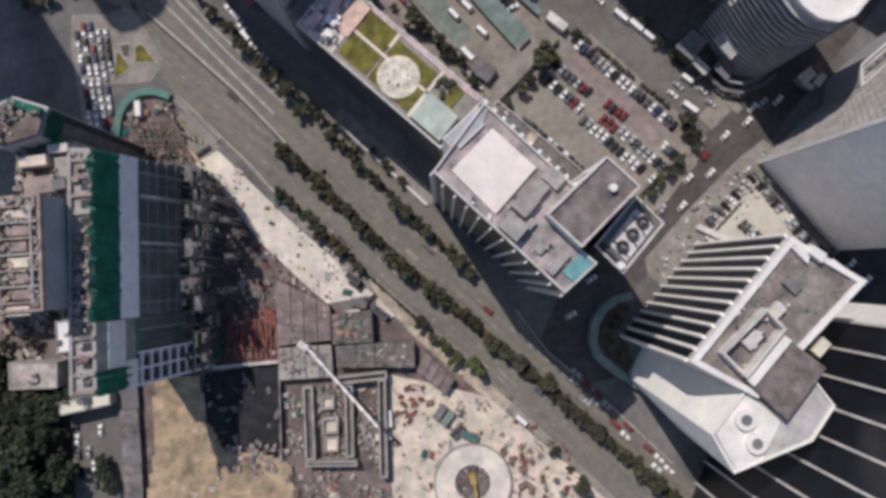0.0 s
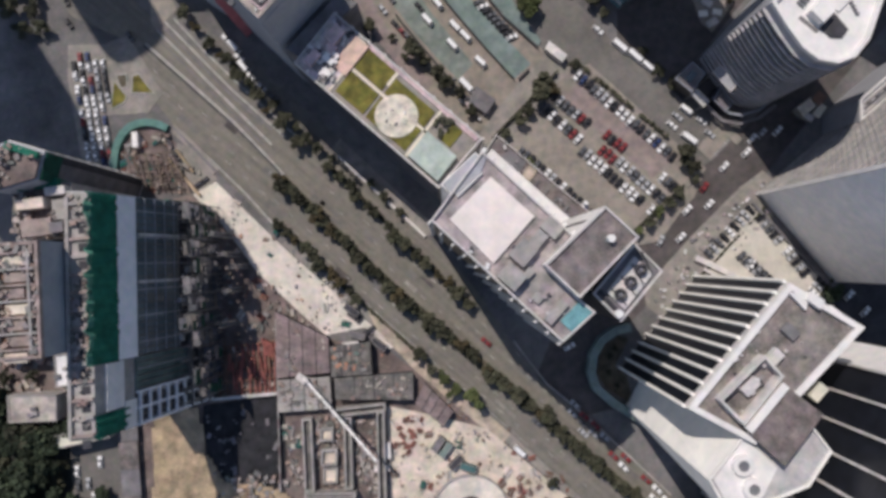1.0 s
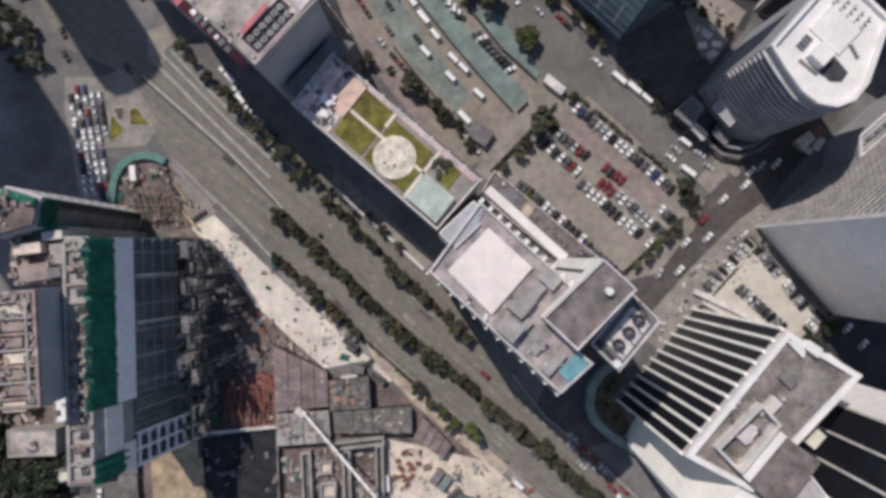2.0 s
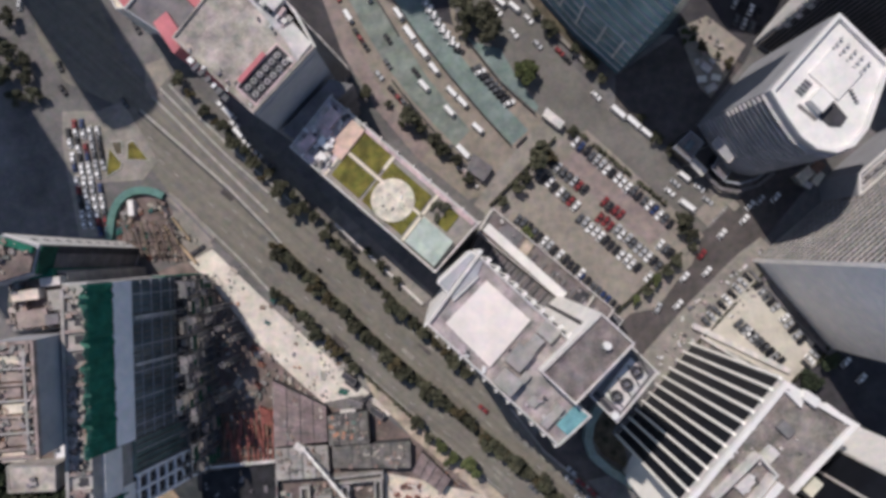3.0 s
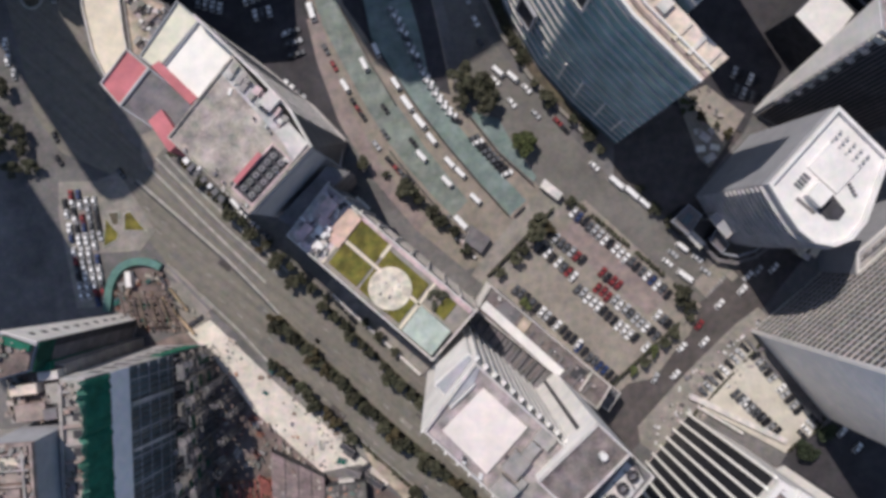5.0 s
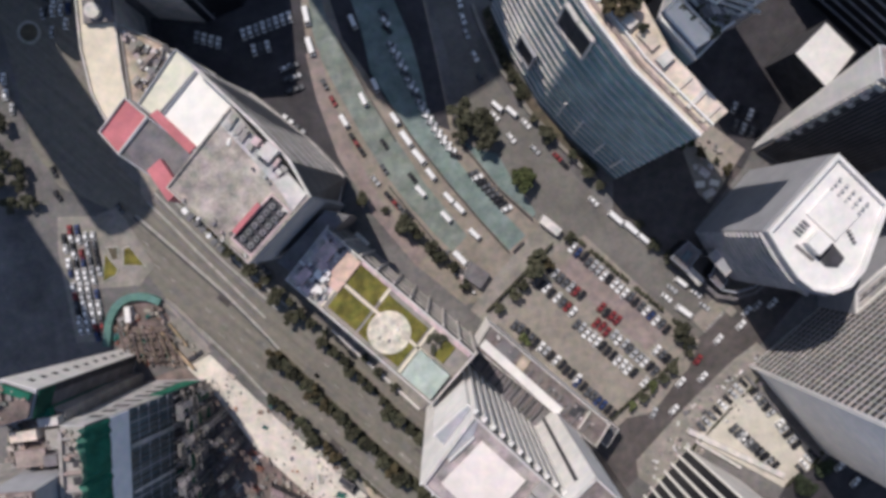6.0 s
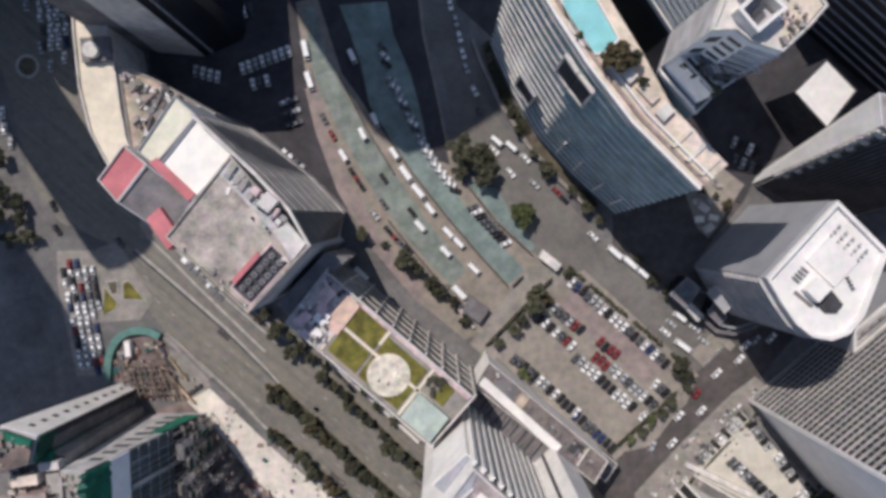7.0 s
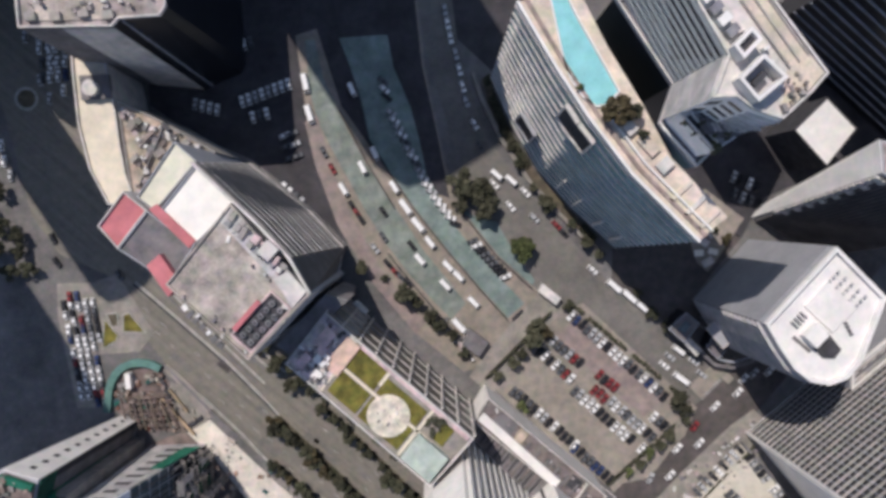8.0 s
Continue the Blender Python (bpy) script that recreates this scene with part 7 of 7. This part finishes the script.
for x, y in ((-117, 60), (-100, 58), (-116, 48), (-101, 48), (-108, 54)):
    part("post", Geo().box(x, y, 0.1, 0.4, 0.4, 3.6), "metal", yard)
for a, b in (((-103, 58, 1.5), (-92, 43, 1.2)), ((-100, 61, 1), (-94, 52, 1))):
    single("pipe", Geo().beam(a, b, 0.9), "sand", "long tan steel pipe lying in the yard", "pipe")

for a, b in (((-101.6, 61.3, 0.6), (-96.5, 53.4, 0.6)), ((-94.6, 46.2, 0.6), (-88.6, 49.6, 0.6)), ((-103.5, 66, 0.6), (-101.2, 61.5, 0.6))):
    single("steel_beam", Geo().beam(a, b, 1.3, 0.9), "dark", "heavy dark steel beam lying in the yard", "beam", "", "beams in the yard")
# black boxes added for a dark hole in the strip, not covered goods
single("tarpaulin", Geo().box(-36.4, -6.6, 0.22, 6.0, 3.2, 0.5, -42), "dark", "flat black box for a dark pit in the white strip", "tarpaulin")
single("tarpaulin", Geo().box(-32.4, -12.6, 0.22, 7.0, 1.6, 0.9, 30), "dark", "long black box at the end of the white strip", "tarpaulin")
# curved forecourt canopy and kerbs at the striped tower
single("curved_canopy", strip([(66, -17.5), (60, -18.5), (55, -21.5), (51.5, -26.5), (50, -33), (51.5, -39), (57, -44.5), (66, -51), (76, -60)], 1.5, 0, 4.5), "teal", "curved pale teal canopy over the forecourt drive", "canopy")
flat("forecourt_garden", [(62, -21), (57, -23.5), (54, -28), (53, -34), (56, -40), (66, -47), (64, -36), (60, -32), (66, -22)], -1, 0.3, "soil", "dark planted forecourt bed", "planting bed")
for x, y in ((58, -28), (57, -34), (60, -39), (60, -25)):
    plant("d", x, y, 0.3, 0.5, "forecourt trees")

# ---- loose rubble and clutter ----
litter("rubble", [(-92, 30), (-84, 32), (-70, 12), (-50, -12), (-66, -3), (-67, -36), (-91, -34)], 520, 0.1, 0.9, "rubble", "loose rubble and offcuts on churned ground", None, 2, 1.0)
litter("rubble", [(-26, -45), (10, -53), (38, -80), (60, -104), (60, -120), (-28, -120)], 800, 0.3, 0.7, "rubble", "loose rubble and offcuts on pale concrete", None, 3, 0.7)
litter("rubble", [(-65, -41), (-28, -40), (-28, -110), (-66, -110)], 1500, 0.1, 0.9, "rubble", "loose rubble around the concrete core", None, 6, 0.9)
litter("rubble", [(-92, -62), (-66, -64), (-66, -78), (-98, -74)], 240, 0.6, 1.0, "rubble", "broken ground at the edge of the excavation", None, 27, 1.4)
litter("rubble", [(-95, -39), (-68, -40), (-68, -64), (-94, -64)], 45, 0.45, 1.1, "roof_dark", "debris on the dark excavation floor", None, 7, 1.0)
litter("site_litter", [(-86, 46), (-93, 43), (-84, 32), (-70, 12), (-56, -4), (-46, -13), (-33, -11), (-24, -20), (-42, 0)], 420, 0.22, 0.55, "site_litter", "scattered offcuts on the dusty white strip", None, 9, 0.8, 0.2)
litter("rubble", [(-122, 58), (-116, 69), (-106, 70), (-98, 62), (-90, 50), (-98, 44), (-112, 46)], 120, 0.12, 1.0, "rubble", "loose timber and rubble in the yard", None, 10, 1.2)
litter("site_litter", [(-30, -22), (-16, -33), (12, -58), (8, -50), (-12, -30), (-24, -20)], 300, 0.25, 0.7, "site_litter", "litter and dirt along the site edge", None, 11, 0.6)
litter("roof_clutter", [(-125.4, 24.4), (-112.6, 24.4), (-113, -6.4), (-125.4, -6.4)], 260, 68.15, 0.9, "rubble", "", pt, 12, 1.4)
litter("roof_clutter", [(-111.7, 42.6), (-128.6, 45.4), (-128.6, 27), (-111.7, 27)], 260, 52.05, 1.0, "rubble", "", an, 14, 1.8)
litter("roof_clutter", [(-104, 38), (-110, 38), (-113, -32), (-107, -32)], 260, 57.05, 0.8, "rubble", "", nt, 15, 1.0)
litter("roof_clutter", [(-96, 164), (-84, 157), (-67, 146), (-79, 132), (-94, 133)], 330, 27.15, 1.1, "roof_clutter", "", w7, 16, 1.4)
litter("parapet_clutter", [(-69, 104.5), (-50, 84.2), (-47.5, 86), (-66.5, 107)], 130, 65.15, 0.8, "roof_clutter", "", b_mall, 37, 1.2, 0.3)
litter("roof_clutter", [(-48, 84.5), (-32, 100.5), (-50, 125), (-55, 120), (-38, 100)], 110, 65.15, 0.8, "roof_clutter", "", b_mall, 17, 1.0)
litter("roof_clutter", [(-3, 22.6), (27.7, -10), (35.5, -4.3), (31, 0), (22, 9), (27, 14), (22, 20), (12, 9)], 150, 76.15, 0.7, "roof_clutter", "", t_office, 18, 1.0)
litter("roof_clutter", [(66, -32), (79.5, -42), (110, -14), (92, -3)], 90, 67.15, 0.7, "roof_clutter", "", s_slab, 19, 0.9)
litter("roof_clutter", [(15.5, 47.5), (53, 12), (57, 16.5), (20, 53)], 120, 19.15, 0.7, "roof_clutter", "", e_annex, 20, 0.8)
for pts, z in (([(-65, -4), (-48, -14), (-48, -26), (-66, -26)], 5.3), ([(-45, -17), (-32, -17), (-32, -27), (-45, -27)], 5.8), ([(-44, -29), (-17, -29), (-17, -38), (-44, -36)], 4.8), ([(-66, -29), (-48, -29), (-48, -39), (-66, -39)], 3.8)):
    litter("loose_sheets", pts, 70, z, 0.9, "site_litter" if z > 5.5 else "rubble", "offcuts and loose sheets lying on shed roofs", None, int(z * 10), 0.4)
flat("yard", [(-180, 0), (-126, -2), (-126, -46), (-180, -46)], -1, 0.04, "mud", "dark cluttered ground behind the site", "yard")
litter("rubble", [(-172, -2), (-127, -2), (-127, -42), (-172, -42)], 700, 0.05, 1.3, "rubble", "rubble and stores behind the site", None, 31, 1.6)
for x, y, k, s in ((-147, -40, "g", 0.9), (-152, -43, "g", 1.1), (-158, -41, "h", 1.0), (-144, -22, "b", 1.2), (-146, -16, "d", 0.8), (-165, -40, "g", 1.2), (-143, -40, "h", 0.8), (-170, -30, "g", 1.2), (-168, -20, "d", 1.3), (-158, -20, "d", 1.1), (-150, -10, "d", 1.0)):
    plant(k, x, y, 0.05, s, "wood beside the building site")


def scaffold(x, y, w, h, label="tall grey tube scaffold tower with boards"):
    t = thing("scaffold_tower", (x, y, 0.09), label, "scaffold", "scaffolds at the unfinished tower")
    for i, (dx, dy) in enumerate(((0, 0), (w, 0), (w, w), (0, w))):
        part("post", Geo().box(x + dx, y + dy, 0.09, 0.28, 0.28, h + 1.5 * (i % 2)), "metal", t)
    for k in range(int(h / 4)):
        part("board", Geo().box(x + w / 2, y + w / 2, 3.5 + k * 4, w + 0.5, w * (0.5 + 0.4 * (k % 2)), 0.15), "grey_sheet" if k % 2 else "roof_dark", t)


def scaffold_bay(x, y, ln, h, rng):
    t = thing("scaffold_bay", (x, y, 0.09), "dark tube scaffold bay with boards and ragged netting", "scaffold", "scaffolds at the unfinished tower")
    for dx in (0, 2.0):
        for dy in (0, ln / 2, ln):
            part("post", Geo().box(x + dx, y - dy, 0.09, 0.2, 0.2, h + rng.uniform(-2, 2.5)), "metal", t)
    for k in range(int(h / 4)):
        z = 3.6 + k * 4
        part("board", Geo().box(x + 1.0, y - ln / 2, z, 2.4, ln * rng.uniform(0.6, 1.0), 0.14), rng.choice(["grey_sheet", "roof_dark", "louvre_dark"]), t)
        if rng.random() < 0.72:
            a, b_ = sorted((rng.uniform(0, 0.5), rng.uniform(0.55, 1.0)))
            part("net_sheet", Geo().box(x + 2.2 + rng.uniform(-0.1, 0.2), y - ln * (a + b_) / 2, z + 0.2, 0.08, ln * (b_ - a), rng.uniform(2.6, 3.8), rng.uniform(-3, 3)), rng.choice(["net_dark", "louvre_dark", "grey_sheet", "roof_dark", "net_dark"]), t)


rb = random.Random(71)
for i in range(11):
    scaffold_bay(-86.6 - 0.28 * i + rb.uniform(-0.4, 0.4), 37.5 - i * 6.2, 5.8, rb.uniform(24, 38) * (1.0 if i < 7 else 0.75), rb)
for i, (x, y, w, h) in enumerate(((-81.5, 26, 1.6, 24), (-80, 19, 1.5, 20), (-77, 14.5, 1.4, 16), (-79, 6, 1.5, 20), (-82, -6, 1.6, 18))):
    scaffold(x, y, w, h)
litter("stored_goods", [(3, 80), (6.5, 83), (18, 66), (15, 63)], 130, 0.2, 0.8, "roof_clutter", "crates and white boxes stored along the lane", None, 41, 1.2, 0.2)
